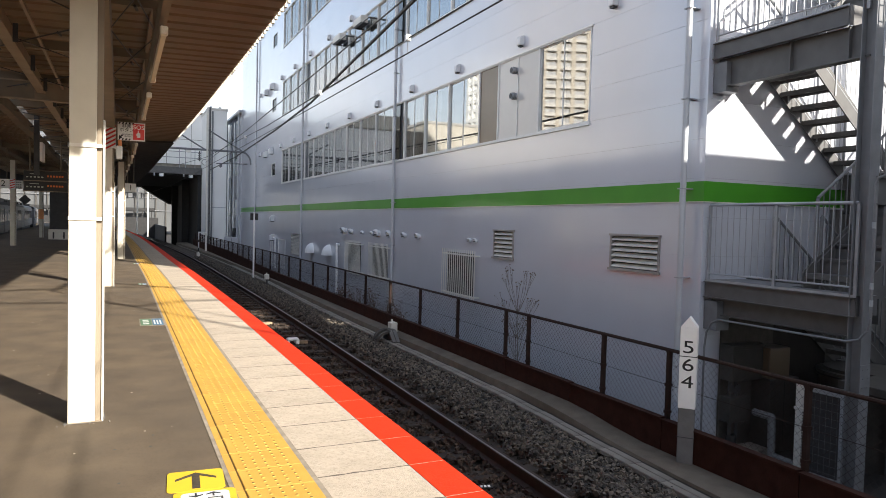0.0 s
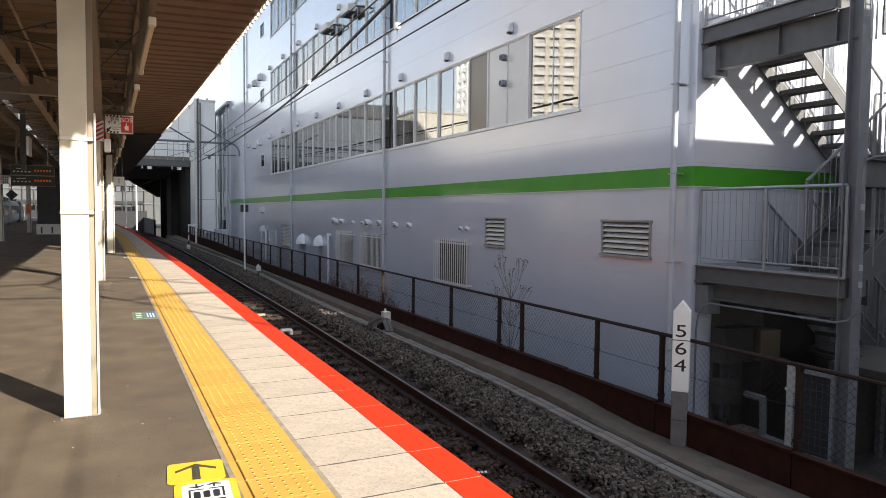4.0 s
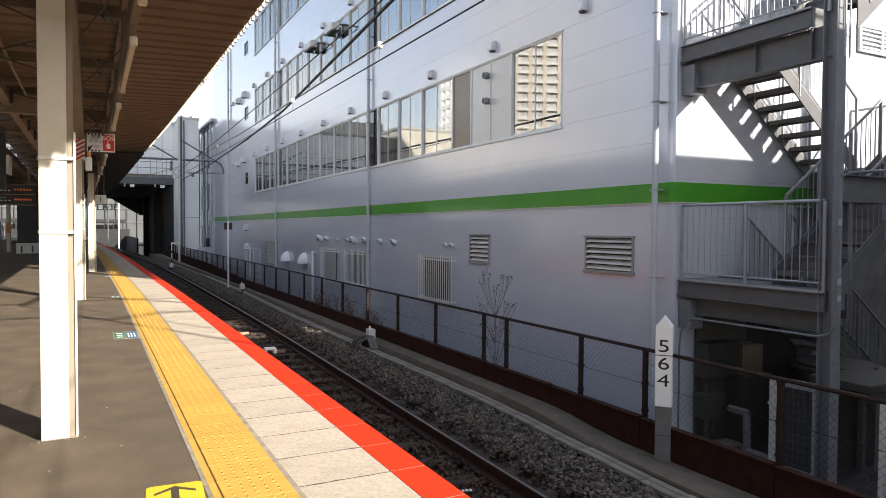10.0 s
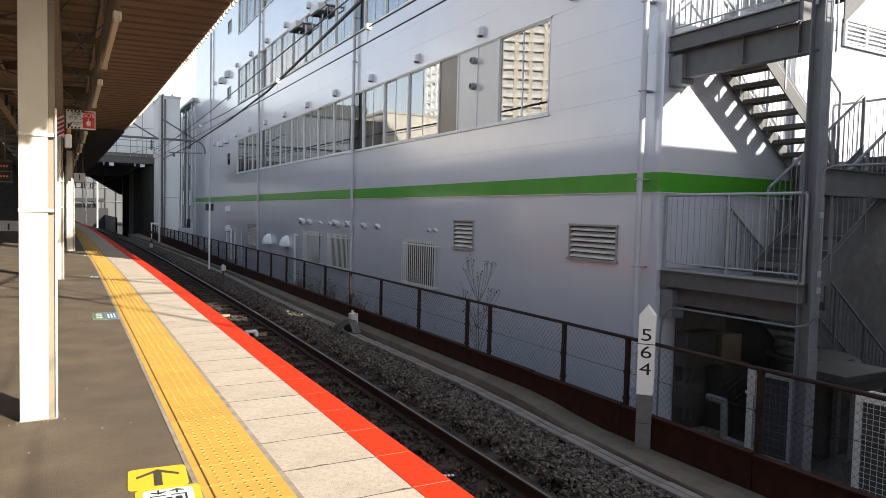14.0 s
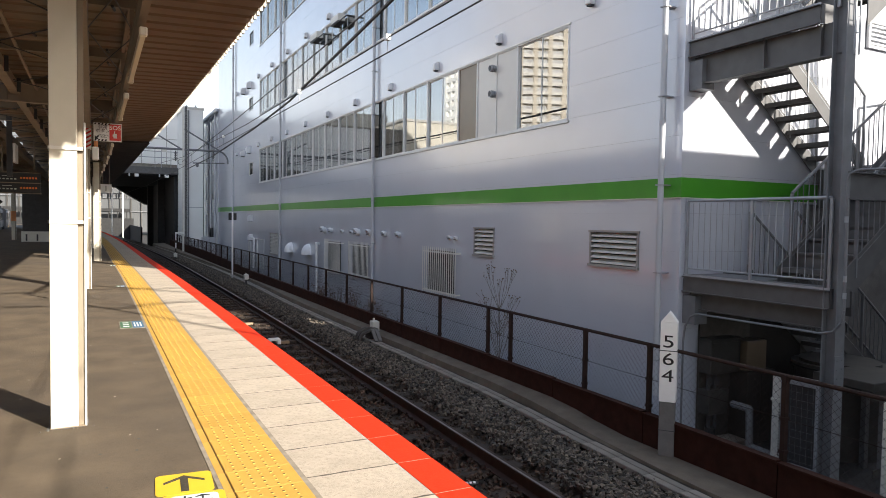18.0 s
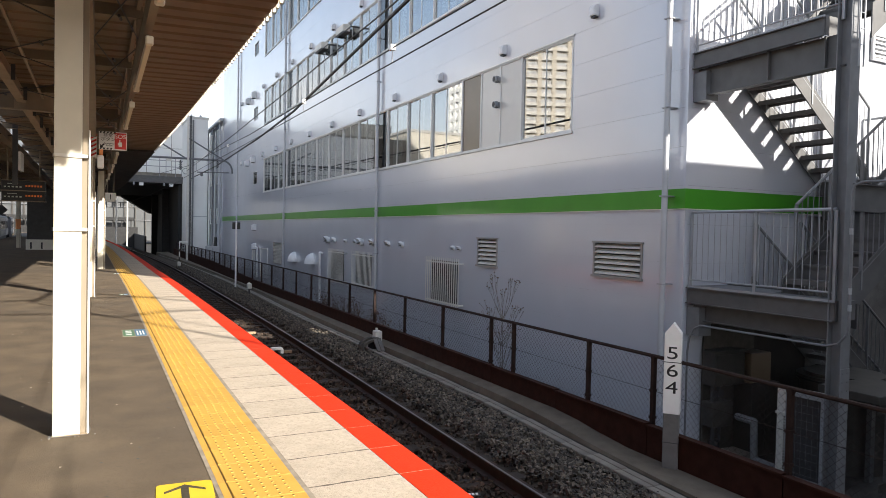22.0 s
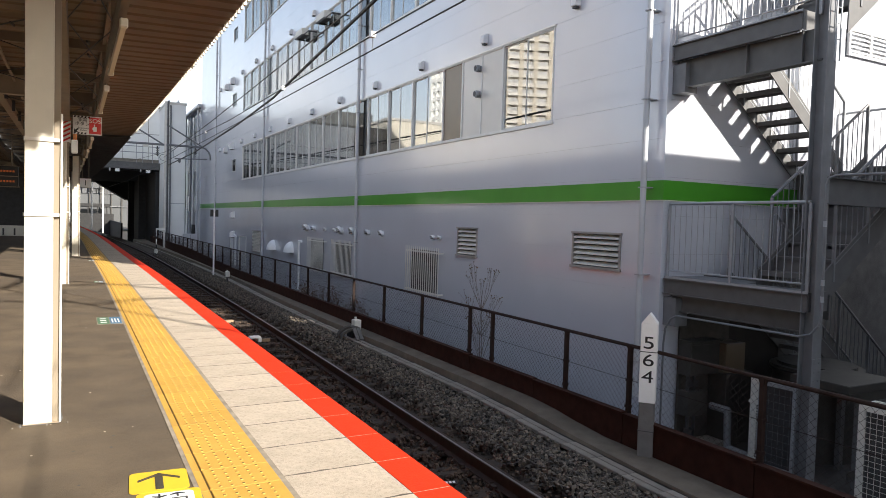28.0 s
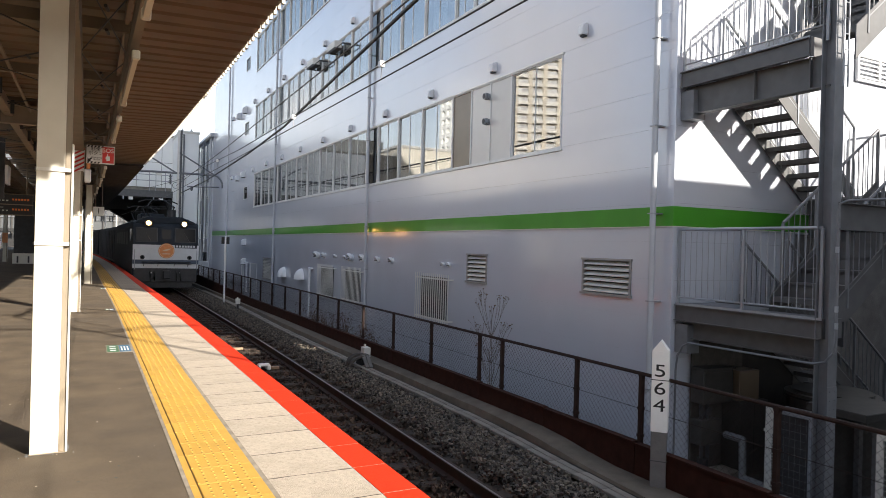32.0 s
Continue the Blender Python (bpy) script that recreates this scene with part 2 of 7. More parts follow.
M_WIRE = material("fence_wire", (0.06, 0.048, 0.045), 0.8, spec=0.1)
M_BALLAST = material("ballast_stone", (0.09, 0.075, 0.058), 0.62, scale=12, vary=0.3, island=0.9)
M_BALLAST_BROWN = material("rusty_ballast", (0.056, 0.038, 0.027), 0.9, scale=12, vary=0.3, island=0.75)
M_BED = material("ballast_bed", (0.062, 0.049, 0.038), 0.95, scale=30, vary=0.4, bump=0.9, bump_scale=45)
M_SLEEPER = material("sleeper", (0.043, 0.032, 0.025), 0.85, scale=9, vary=0.3, bump=0.5, bump_scale=40)
M_RAIL = material("rail_web", (0.04, 0.024, 0.018), 0.75, scale=9, vary=0.25)
M_RAIL_TOP = material("rail_head", (0.22, 0.2, 0.19), 0.32, metal=0.85, scale=9, vary=0.1)
M_GROUND = material("yard_ground", (0.03, 0.027, 0.025), 0.95, scale=4, vary=0.3, bump=0.7, bump_scale=30)
M_SIGN = material("sign_white", (0.8, 0.8, 0.79), 0.4, scale=3, vary=0.02)
M_POST = material("white_post_paint", (0.9, 0.89, 0.87), 0.45, scale=9, vary=0.03, stain=0.25, stain_color=(0.7, 0.67, 0.6))
M_TIMBER = material("pale_timber", (0.30, 0.205, 0.125), 0.7, scale=12, vary=0.2)
M_SIGN_RED = material("sign_red", (0.62, 0.035, 0.03), 0.4, scale=3, vary=0.03)
M_SIGN_YELLOW = material("sign_yellow", (0.74, 0.5, 0.03), 0.55, scale=9, vary=0.04)
M_SIGN_GREEN = material("sign_green", (0.07, 0.17, 0.085), 0.55, scale=9, vary=0.06)
M_SIGN_BLUE = material("sign_blue", (0.05, 0.15, 0.27), 0.55, scale=9, vary=0.06)
M_LED = material("led_amber", (0.5, 0.11, 0.02), 0.5, glow=0.07)
M_LED_DIM = material("led_pale", (0.4, 0.42, 0.36), 0.5, glow=0.02)
M_TUBE = material("lamp_cover", (0.5, 0.44, 0.35), 0.35, scale=3, vary=0.03)
M_BARK = material("bark", (0.15, 0.13, 0.12), 0.9, scale=20, vary=0.2)
M_DRYLEAF = material("dry_leaf", (0.12, 0.078, 0.052), 0.9, scale=20, vary=0.3)
M_LOCO_DARK = material("loco_dark_paint", (0.022, 0.028, 0.037), 0.6, scale=3, vary=0.2, stain=0.3, stain_color=(0.035, 0.032, 0.03), spec=0.2)
M_LOCO_WHITE = material("loco_white_paint", (0.68, 0.70, 0.72), 0.5, scale=4, vary=0.05, stain=0.3, stain_color=(0.45, 0.42, 0.38))
M_LOCO_BLUE = material("loco_blue_paint", (0.06, 0.085, 0.13), 0.4, scale=4, vary=0.1)
M_HEADLIGHT = material("headlight_glow", (1.0, 0.48, 0.13), 0.3, glow=22.0)
M_MARK = material("orange_mark", (0.75, 0.28, 0.09), 0.45, scale=8, vary=0.1)
M_MARK_PALE = material("pale_mark", (0.8, 0.6, 0.4), 0.5)
M_SCREEN = material("windscreen_glass", (0.008, 0.009, 0.011), 0.12, spec=0.12)
M_CAR = material("stainless_carriage", (0.22, 0.22, 0.23), 0.5, metal=0.2, scale=2, vary=0.05)
M_CARWIN = material("carriage_window", (0.02, 0.022, 0.026), 0.1, coat=0.4)
M_TOWER = material("beige_tiles", (0.37, 0.335, 0.28), 0.75, scale=0.8, vary=0.08)
M_TOWER_WIN = material("tower_window", (0.30, 0.31, 0.32), 0.5, scale=0.6, vary=0.4)
M_TOWER_PALE = material("pale_balcony", (0.45, 0.44, 0.42), 0.75, scale=0.8, vary=0.06)
M_HALL = material("cream_wall_paint", (0.56, 0.53, 0.46), 0.7, scale=0.6, vary=0.06, stain=0.3, stain_color=(0.45, 0.42, 0.35))
M_FARGREY = material("far_grey_wall", (0.07, 0.075, 0.08), 0.7, scale=0.5, vary=0.08, stain=0.3, stain_color=(0.1, 0.1, 0.1))
# deep grey for the cable covers and one shade sheet under the stair
M_CONC_DEEP = material("deep_grey_concrete", (0.07, 0.064, 0.056), 0.9, scale=9, vary=0.2, bump=0.5, bump_scale=50)
M_MOSS = material("damp_moss", (0.022, 0.02, 0.014), 0.95, scale=25, vary=0.4, bump=0.8, bump_scale=60)
M_PATH = material("path_concrete", (0.15, 0.126, 0.097), 0.9, scale=5, vary=0.18, bump=0.5, bump_scale=50, stain=0.65, stain_color=(0.072, 0.06, 0.046))
# near-black brown for a sheet that stands in for shade
M_WALL_SHADE = material("wall_shade", (0.026, 0.021, 0.018), 0.8, scale=3, vary=0.3)
# near-black base; under the bridge it stands in for shade
M_NEAR_BLACK = material("near_black", (0.018, 0.018, 0.019), 0.8, scale=3, vary=0.3)
# grimy metal with a lowered base that carries shade under the stair
M_DIM = material("dim_grimy_metal", (0.04, 0.037, 0.033), 0.6, scale=6, vary=0.2, stain=0.5, stain_color=(0.08, 0.07, 0.06))
M_EAVE = material("eave_closure", (0.62, 0.57, 0.48), 0.5, scale=6, vary=0.08)
M_BAR = material("pale_bar_paint", (0.66, 0.65, 0.61), 0.45, scale=5, vary=0.05)
M_FARWALL = material("far_white_wall", (0.85, 0.86, 0.85), 0.6, scale=0.5, vary=0.05, stain=0.25, stain_color=(0.5, 0.52, 0.52))

# ---- mesh helpers ----


def add_box(bm, x0, x1, y0, y1, z0, z1):
    v = [bm.verts.new(p) for p in ((x0, y0, z0), (x1, y0, z0), (x1, y1, z0), (x0, y1, z0), (x0, y0, z1), (x1, y0, z1), (x1, y1, z1), (x0, y1, z1))]
    for f in ((3, 2, 1, 0), (4, 5, 6, 7), (0, 1, 5, 4), (1, 2, 6, 5), (2, 3, 7, 6), (3, 0, 4, 7)):
        bm.faces.new([v[i] for i in f])
    return v


def add_rod(bm, a, b, r, seg=8, r2=None, caps=True):
    a, b = Vector(a), Vector(b)
    d = (b - a).normalized()
    u = d.orthogonal().normalized()
    w = d.cross(u)
    rings = []
    for p, q in ((a, r), (b, r if r2 is None else r2)):
        rings.append([bm.verts.new(p + q * (math.cos(2 * math.pi * i / seg) * u + math.sin(2 * math.pi * i / seg) * w)) for i in range(seg)])
    for i in range(seg):
        j = (i + 1) % seg
        bm.faces.new((rings[0][i], rings[0][j], rings[1][j], rings[1][i]))
    if caps:
        bm.faces.new(rings[0][::-1])
        bm.faces.new(rings[1])


def add_bar(bm, a, b, w, h):
    """A straight bar of rectangular section from a to b; h is measured upwards."""
    a, b = Vector(a), Vector(b)
    d = (b - a).normalized()
    side = d.cross(Vector((0, 0, 1)))
    side = side.normalized() if side.length > 1e-4 else Vector((1, 0, 0))
    up = side.cross(d)
    v = []
    for p in (a, b):
        for s, t in ((-1, -1), (1, -1), (1, 1), (-1, 1)):
            v.append(bm.verts.new(p + side * (s * w / 2) + up * (t * h / 2)))
    for f in ((3, 2, 1, 0), (4, 5, 6, 7), (0, 1, 5, 4), (1, 2, 6, 5), (2, 3, 7, 6), (3, 0, 4, 7)):
        bm.faces.new([v[i] for i in f])


def add_path(bm, pts, r, seg=8):
    for a, b in zip(pts, pts[1:]):
        add_rod(bm, a, b, r, seg)


def add_prism(bm, outline, axis, a, b):
    """Extrude a closed outline of 2D points along an axis from a to b."""
    def place(p, t):
        return {"x": (t, p[0], p[1]), "y": (p[0], t, p[1]), "z": (p[0], p[1], t)}[axis]
    lo = [bm.verts.new(place(p, a)) for p in outline]
    hi = [bm.verts.new(place(p, b)) for p in outline]
    n = len(outline)
    for i in range(n):
        bm.faces.new((lo[i], lo[(i + 1) % n], hi[(i + 1) % n], hi[i]))
    bm.faces.new(lo[::-1])
    bm.faces.new(hi)


def mesh_of(name, bm, mat, bevel=0.0, smooth=False):
    if bevel:
        bmesh.ops.bevel(bm, geom=bm.edges[:], offset=bevel, segments=1, affect="EDGES", clamp_overlap=True)
    bmesh.ops.recalc_face_normals(bm, faces=bm.faces[:])
    me = bpy.data.meshes.new(name)
    bm.to_mesh(me)
    bm.free()
    for one in (mat if isinstance(mat, (list, tuple)) else [mat]):
        me.materials.append(one)
    if smooth:
        me.polygons.foreach_set("use_smooth", [True] * len(me.polygons))
    return me


def part(name, bm, mat, parent=None, label="", bevel=0.0, smooth=False):
    ob = new(name, mesh_of(name, bm, mat, bevel, smooth))
    ob.parent = parent
    if label:
        ob["label"] = label
    return ob


def thing(name, label, category, group="", kind="", at=None):
    ob = new(name)
    ob.empty_display_size = 0.2
    if at:
        ob.location = at
    return tagged(ob, label, category, group, kind)


def boxes(*rows):
    bm = bmesh.new()
    for r in rows:
        add_box(bm, *r)
    return bm


def rods(r, *pairs, seg=8):
    bm = bmesh.new()
    for a, b in pairs:
        add_rod(bm, a, b, r, seg)
    return bm


def lettering(name, text, size, m, mat, parent=None, depth=0.002, spacing=1.0):
    """Text with the built-in font as a mesh, centred on its own origin, in the plane of m."""
    cu = bpy.data.curves.new(name, "FONT")
    cu.body, cu.size, cu.extrude, cu.align_x, cu.align_y, cu.space_line = text, size, depth, "CENTER", "CENTER", spacing
    tmp = new(name + "_text", cu)
    bpy.context.view_layer.update()
    me = bpy.data.meshes.new_from_object(tmp.evaluated_get(bpy.context.evaluated_depsgraph_get()))
    bpy.data.objects.remove(tmp)
    me.materials.clear()
    me.materials.append(mat)
    ob = new(name, me)
    ob.parent = parent
    ob.matrix_basis = m
    return ob


def cells(y0, y1, z0, z1, holes):
    """The rectangle less its holes, as rows of boxes (y0, y1, z0, z1)."""
    zs = sorted({z0, z1, *[z for h in holes for z in h[2:] if z0 < z < z1]})
    out = []
    for a, b in zip(zs, zs[1:]):
        mid = (a + b) / 2
        cuts = sorted((max(y0, h[0]), min(y1, h[1])) for h in holes if h[2] < mid < h[3] and h[1] > y0 and h[0] < y1)
        at = y0
        for p, q in cuts:
            if p > at:
                out.append((at, p, a, b))
            at = max(at, q)
        if at < y1:
            out.append((at, y1, a, b))
    return out


def curve_of(points):
    """A smooth line x(y) through a few points."""
    ys, xs = np.array([p[0] for p in points], float), np.array([p[1] for p in points], float)
    slope = np.gradient(xs, ys)

    def at(y):
        i = int(np.clip(np.searchsorted(ys, y) - 1, 0, len(ys) - 2))
        h = ys[i + 1] - ys[i]
        t = (y - ys[i]) / h
        if y <= ys[0] or y >= ys[-1]:
            k = 0 if y <= ys[0] else -1
            return float(xs[k] + slope[k] * (y - ys[k]))
        return float((2 * t**3 - 3 * t**2 + 1) * xs[i] + (t**3 - 2 * t**2 + t) * h * slope[i] + (-2 * t**3 + 3 * t**2) * xs[i + 1] + (t**3 - t**2) * h * slope[i + 1])
    return at


RAIL_Z = -0.92
track_x = curve_of([(-60, 2.98), (-20, 2.98), (5, 2.99), (10, 3.1), (15, 3.19), (25, 3.24), (35, 3.24), (46, 3.1), (56, 2.8), (67, 2.38), (90, 1.1), (120, -1.2), (160, -5.4), (240, -17), (760, -110)])
edge_x = curve_of([(-60, 1.79), (0, 1.79), (12, 1.79), (18, 1.76), (24, 1.68), (34, 1.58), (45, 1.42), (56, 1.12), (67, 0.72), (90, -0.5), (120, -2.8), (150, -5.6)])


def heading(f, y):
    return math.degrees(math.atan2(-(f(y + 0.5) - f(y - 0.5)), 1.0))


def ribbon(bm, offsets, heights, y0, y1, step, f):
    """A sheet that follows the line f: offsets across, heights for each."""
    rows = []
    y = y0
    while True:
        rows.append([bm.verts.new((f(y) + o, y, h)) for o, h in zip(offsets, heights)])
        if y >= y1:
            break
        y = min(y1, y + step)
    for r, s in zip(rows, rows[1:]):
        for i in range(len(offsets) - 1):
            bm.faces.new((r[i], r[i + 1], s[i + 1], s[i]))

# ---- ground, track bed, platform ----
tagged(part("ground", boxes((-1500, 1500, -900, 2500, -3.0, -2.35)), M_GROUND), "dark bare ground of the railway yard", "ground", kind="structure")

bm = bmesh.new()
ribbon(bm, [-1.75, -1.5, -0.9, 0.9, 1.5, 1.9, 2.2, 2.6], [-1.3, -1.16, -1.14, -1.14, -1.10, -1.12, -1.3, -2.36], -30, 300, 2.0, track_x)
tagged(part("track_bed", bm, M_BED), "dark rusty ballast bed under the track", "track bed", kind="structure")

platform = tagged(new("platform"), "station platform paved with dark asphalt", "platform", kind="structure")
bm = bmesh.new()
ys = [-12 + 2 * i for i in range(72)]
LEFT_EDGE = -6.3
for a, b in zip(ys, ys[1:]):
    ea, eb = edge_x(a) - 0.80, edge_x(b) - 0.80
    la, lb = LEFT_EDGE + min(0, edge_x(a) - 1.79), LEFT_EDGE + min(0, edge_x(b) - 1.79)
    vs = [bm.verts.new(p) for p in ((la, a, 0), (ea - 0.43, a, 0), (eb - 0.43, b, 0), (lb, b, 0))]
    bm.faces.new(vs)
    vs = [bm.verts.new(p) for p in ((ea - 0.43, a, -0.03), (ea + 0.8, a, -0.03), (eb + 0.8, b, -0.03), (eb - 0.43, b, -0.03))]
    bm.faces.new(vs)
    vs = [bm.verts.new(p) for p in ((ea - 0.43, a, 0), (ea - 0.43, a, -0.03), (eb - 0.43, b, -0.03), (eb - 0.43, b, 0))]
    bm.faces.new(vs)
bmesh.ops.remove_doubles(bm, verts=bm.verts[:], dist=0.001)
part("asphalt", bm, M_ASPHALT, platform)
bm = bmesh.new()
for a, b in zip(ys, ys[1:]):
    for x0, z0, x1, z1 in ((0.0, -0.03, 0.0, -0.16), (0.0, -0.16, -0.28, -0.2), (-0.28, -0.2, -0.28, -2.36)):
        bm.faces.new([bm.verts.new(p) for p in ((edge_x(a) + x0, a, z0), (edge_x(a) + x1, a, z1), (edge_x(b) + x1, b, z1), (edge_x(b) + x0, b, z0))])
    la, lb = LEFT_EDGE + min(0, edge_x(a) - 1.79), LEFT_EDGE + min(0, edge_x(b) - 1.79)
    bm.faces.new([bm.verts.new(p) for p in ((la, a, 0), (la, a, -2.36), (lb, b, -2.36), (lb, b, 0))])
part("platform_wall", bm, M_CONC_DARK, platform, "stained concrete platform face")
bm = bmesh.new()
ribbon(bm, [-1.238, -1.212], [0.003, 0.003], -6, 110, 2.0, edge_x)
part("edging_strip", bm, M_STRIP, platform, "worn grey line along the tactile tiles")
bm = bmesh.new()
ribbon(bm, [-0.80, -0.224], [-0.0005, -0.0005], -6, 110, 2.0, edge_x)
part("slab_bedding", bm, M_GAP, platform, "dark joint mortar between the concrete slabs")
bm = bmesh.new()
ribbon(bm, [-0.224, -0.004], [0.0006, 0.0006], -6, 110, 2.0, edge_x)
part("edge_bedding", bm, M_SLAB, platform, "pale mortar between the red edge pieces")
bm = bmesh.new()
ribbon(bm, [-0.803, -0.772], [0.0008, 0.0008], -6, 110, 2.0, edge_x)
part("joint_strip", bm, M_STRIP, platform, "grey mortar joint beside the concrete slabs")

# ---- rails and sleepers ----


def rail_thing(side):
    profile = [(-0.065, -0.153), (0.065, -0.153), (0.065, -0.14), (0.012, -0.12), (0.012, -0.045), (0.032, -0.035), (0.034, -0.004), (-0.034, -0.004), (-0.032, -0.035), (-0.012, -0.045), (-0.012, -0.12), (-0.065, -0.14)]
    bm = bmesh.new()
    rings = []
    for y in [-30 + 2 * i for i in range(165)]:
        rings.append([bm.verts.new((track_x(y) + side * 0.5665 + px, y, RAIL_Z + pz)) for px, pz in profile])
    for r, s in zip(rings, rings[1:]):
        for i in range(len(profile)):
            j = (i + 1) % len(profile)
            bm.faces.new((r[i], r[j], s[j], s[i]))
    ob = thing("rail", "rusty steel rail with a polished running surface", "rail", group="rails", kind="structure")
    part("rail_web", bm, M_RAIL, ob)
    bm = bmesh.new()
    ribbon(bm, [side * 0.5665 - 0.012 - 0.012 * side, side * 0.5665 + 0.012 - 0.012 * side], [RAIL_Z - 0.0025, RAIL_Z - 0.0025], -30, 300, 2.0, track_x)
    part("running_surface", bm, M_RAIL_TOP, ob, "polished steel strip")


rail_thing(1)
rail_thing(-1)

track = tagged(new("sleeper_row"), "dark worn sleepers half buried in ballast", "sleeper", kind="structure")
sleeper_me = mesh_of("sleeper", boxes((-1.05, 1.05, -0.11, 0.11, -0.11, 0.0)), M_SLEEPER, bevel=0.012)
plate_bm = boxes((-0.09, 0.09, -0.09, 0.09, 0.0, 0.018), (-0.115, -0.07, -0.03, 0.03, 0.01, 0.045), (0.07, 0.115, -0.03, 0.03, 0.01, 0.045))
plate_me = mesh_of("rail_clip", plate_bm, M_RAIL)
y = -4.0
while y < 66:
    ob = new("sleeper", sleeper_me)
    ob.parent = track
    ob.matrix_basis = pose(track_x(y), y, RAIL_Z - 0.155, 0, 0, heading(track_x, y))
    if y < 26:
        for s in (-1, 1):
            c = new("rail_clip", plate_me)
            c.parent = ob
            c.location = (s * 0.5665, 0, 0)
    y += 0.62


def stones(name, count, x_of, y_of, z_of, size, mat, label, seed):
    """Loose broken stones, each a small rough block of its own, in one mesh."""
    rng = np.random.default_rng(seed)
    base = np.array([(-1, -1, -1), (1, -1, -1), (1, 1, -1), (-1, 1, -1), (-1, -1, 1), (1, -1, 1), (1, 1, 1), (-1, 1, 1)], float) * 0.58
    quads = np.array([(3, 2, 1, 0), (4, 5, 6, 7), (0, 1, 5, 4), (1, 2, 6, 5), (2, 3, 7, 6), (3, 0, 4, 7)])
    verts, faces = [], []
    for i in range(count):
        yy = y_of(rng)
        xx = x_of(rng, yy)
        s = size * rng.uniform(0.6, 1.35)
        q = Euler(rng.uniform(0, 6.28, 3)).to_matrix()
        p = (base * rng.uniform(0.55, 1.25, (8, 3)) * s) @ np.array(q).T + np.array((xx, yy, z_of(xx, yy) + rng.uniform(-0.2, 0.5) * s))
        faces.append(quads + 8 * i)
        verts.append(p)
    me = bpy.data.meshes.new(name)
    me.from_pydata(np.concatenate(verts).tolist(), [], np.concatenate(faces).tolist())
    me.materials.append(mat)
    return tagged(new(name, me), label, "ballast", kind="stuff")


# near edge of the cable trough
trough_x = curve_of([(-30, 4.72), (2, 4.72), (5, 4.78), (6.8, 4.88), (8, 4.96), (9.5, 4.985), (12.4, 4.97), (16, 4.955), (20, 4.975), (25, 5.1), (35, 5.12), (46, 4.95), (62, 4.45)])


def near_heavy(rng, a=3.0, b=45.0):
    if rng.uniform(0, 1) < 0.12:
        return rng.uniform(-5.0, a)
    return a + (b - a) * rng.uniform(0, 1) ** 1.9


def shoulder_z(x, y):
    o = x - track_x(y)
    return -1.06 - 0.05 * max(0.0, 1 - (o - 0.85) / 0.15) + 0.05 * math.exp(-((o - 1.25) / 0.25) ** 2) - 0.02 * max(0.0, o - 1.45)


stones("ballast", 19000, lambda r, y: track_x(y) + 0.94 - 0.07 * math.cos(10.134 * (y + 4.0)) + (trough_x(y) - track_x(y) - 0.93) * r.uniform(0, 1) ** 0.85, near_heavy, shoulder_z, 0.0275, M_BALLAST, "grey crushed-stone ballast beside the rail", 3)
stones("rusty_ballast", 16500, lambda r, y: track_x(y) + (r.uniform(-1.2, 0.54) if r.uniform(0, 1) < 0.84 else 0.66 + 0.45 * r.uniform(0, 1)), near_heavy, lambda x, y: -1.085 if x < track_x(y) + 0.6 else -1.11 + 0.12 * max(0.0, x - track_x(y) - 0.75), 0.029, M_BALLAST_BROWN, "rust-brown ballast between the rails", 4)


def path_z(y):
    t = min(1.0, max(0.0, (y - 5.9) / 1.6))
    return -1.03 + 0.125 * t * t * (3 - 2 * t)


# cable trough with two rows of lids, and the concrete path behind it
trough = thing("cable_trough", "concrete cable trough with grey lids beside the ballast", "cable trough", kind="structure")
lid_me = mesh_of("lid", boxes((-0.043, 0.043, -0.2475, 0.2475, -0.05, 0.0)), M_CONC, bevel=0.006)
y = 2.0
while y < 62:
    for k in (0, 1):
        if y > 36 and k:
            continue
        ob = new("lid", lid_me)
        ob.parent = trough
        yy = y + 0.25
        ob.matrix_basis = pose(trough_x(yy) + 0.043 + 0.100 * k, yy, -1.03 + 0.004 * ((int(y * 2) * 7) % 3), random.uniform(-0.3, 0.3), 0, heading(trough_x, yy) + random.uniform(-0.3, 0.3))
    y += 0.5
bm = bmesh.new()
ys2 = [1.5 + 0.5 * i for i in range(130)]
rows = []
for y in ys2:
    x0, x1, z = trough_x(y) + 0.20, max(5.5, trough_x(y) + 0.5), path_z(y)
    rows.append([bm.verts.new(p) for p in ((x0 + 0.028, y, -1.5), (x0 + 0.03, y, -1.05), (x0 + 0.045 + 0.012 * math.sin(y * 2.3), y, -1.01 + 0.55 * (z + 1.03)), (x1, y, z + 0.005), (x1, y, -2.4))])
for r, s in zip(rows, rows[1:]):
    for i in range(4):
        bm.faces.new((r[i], r[i + 1], s[i + 1], s[i]))
moss = bmesh.new()
ribbon(moss, [0.185, 0.235], [-1.045, -1.04], 1.5, 62, 1.0, trough_x)
part("mossy_joint", moss, M_MOSS, trough, "dark damp earth and moss along the lids")
tagged(part("service_path", bm, M_PATH), "weathered concrete path along the fence", "path", kind="structure")

# ---- fence ----
FX, FTOP, FSTEP = 5.52, 0.1, 1.70
fence = thing("chain_link_fence", "dark brown chain-link fence on rusted kerb plates", "fence")
post_bm = bmesh.new()
add_box(post_bm, -0.024, 0.024, -0.022, 0.022, -1.35, FTOP)
add_prism(post_bm, [(-0.055, -0.01), (0.055, -0.01), (0.024, -0.07), (-0.024, -0.07)], "x", -0.012, 0.012)
for v in post_bm.verts[8:]:
    v.co.z += FTOP
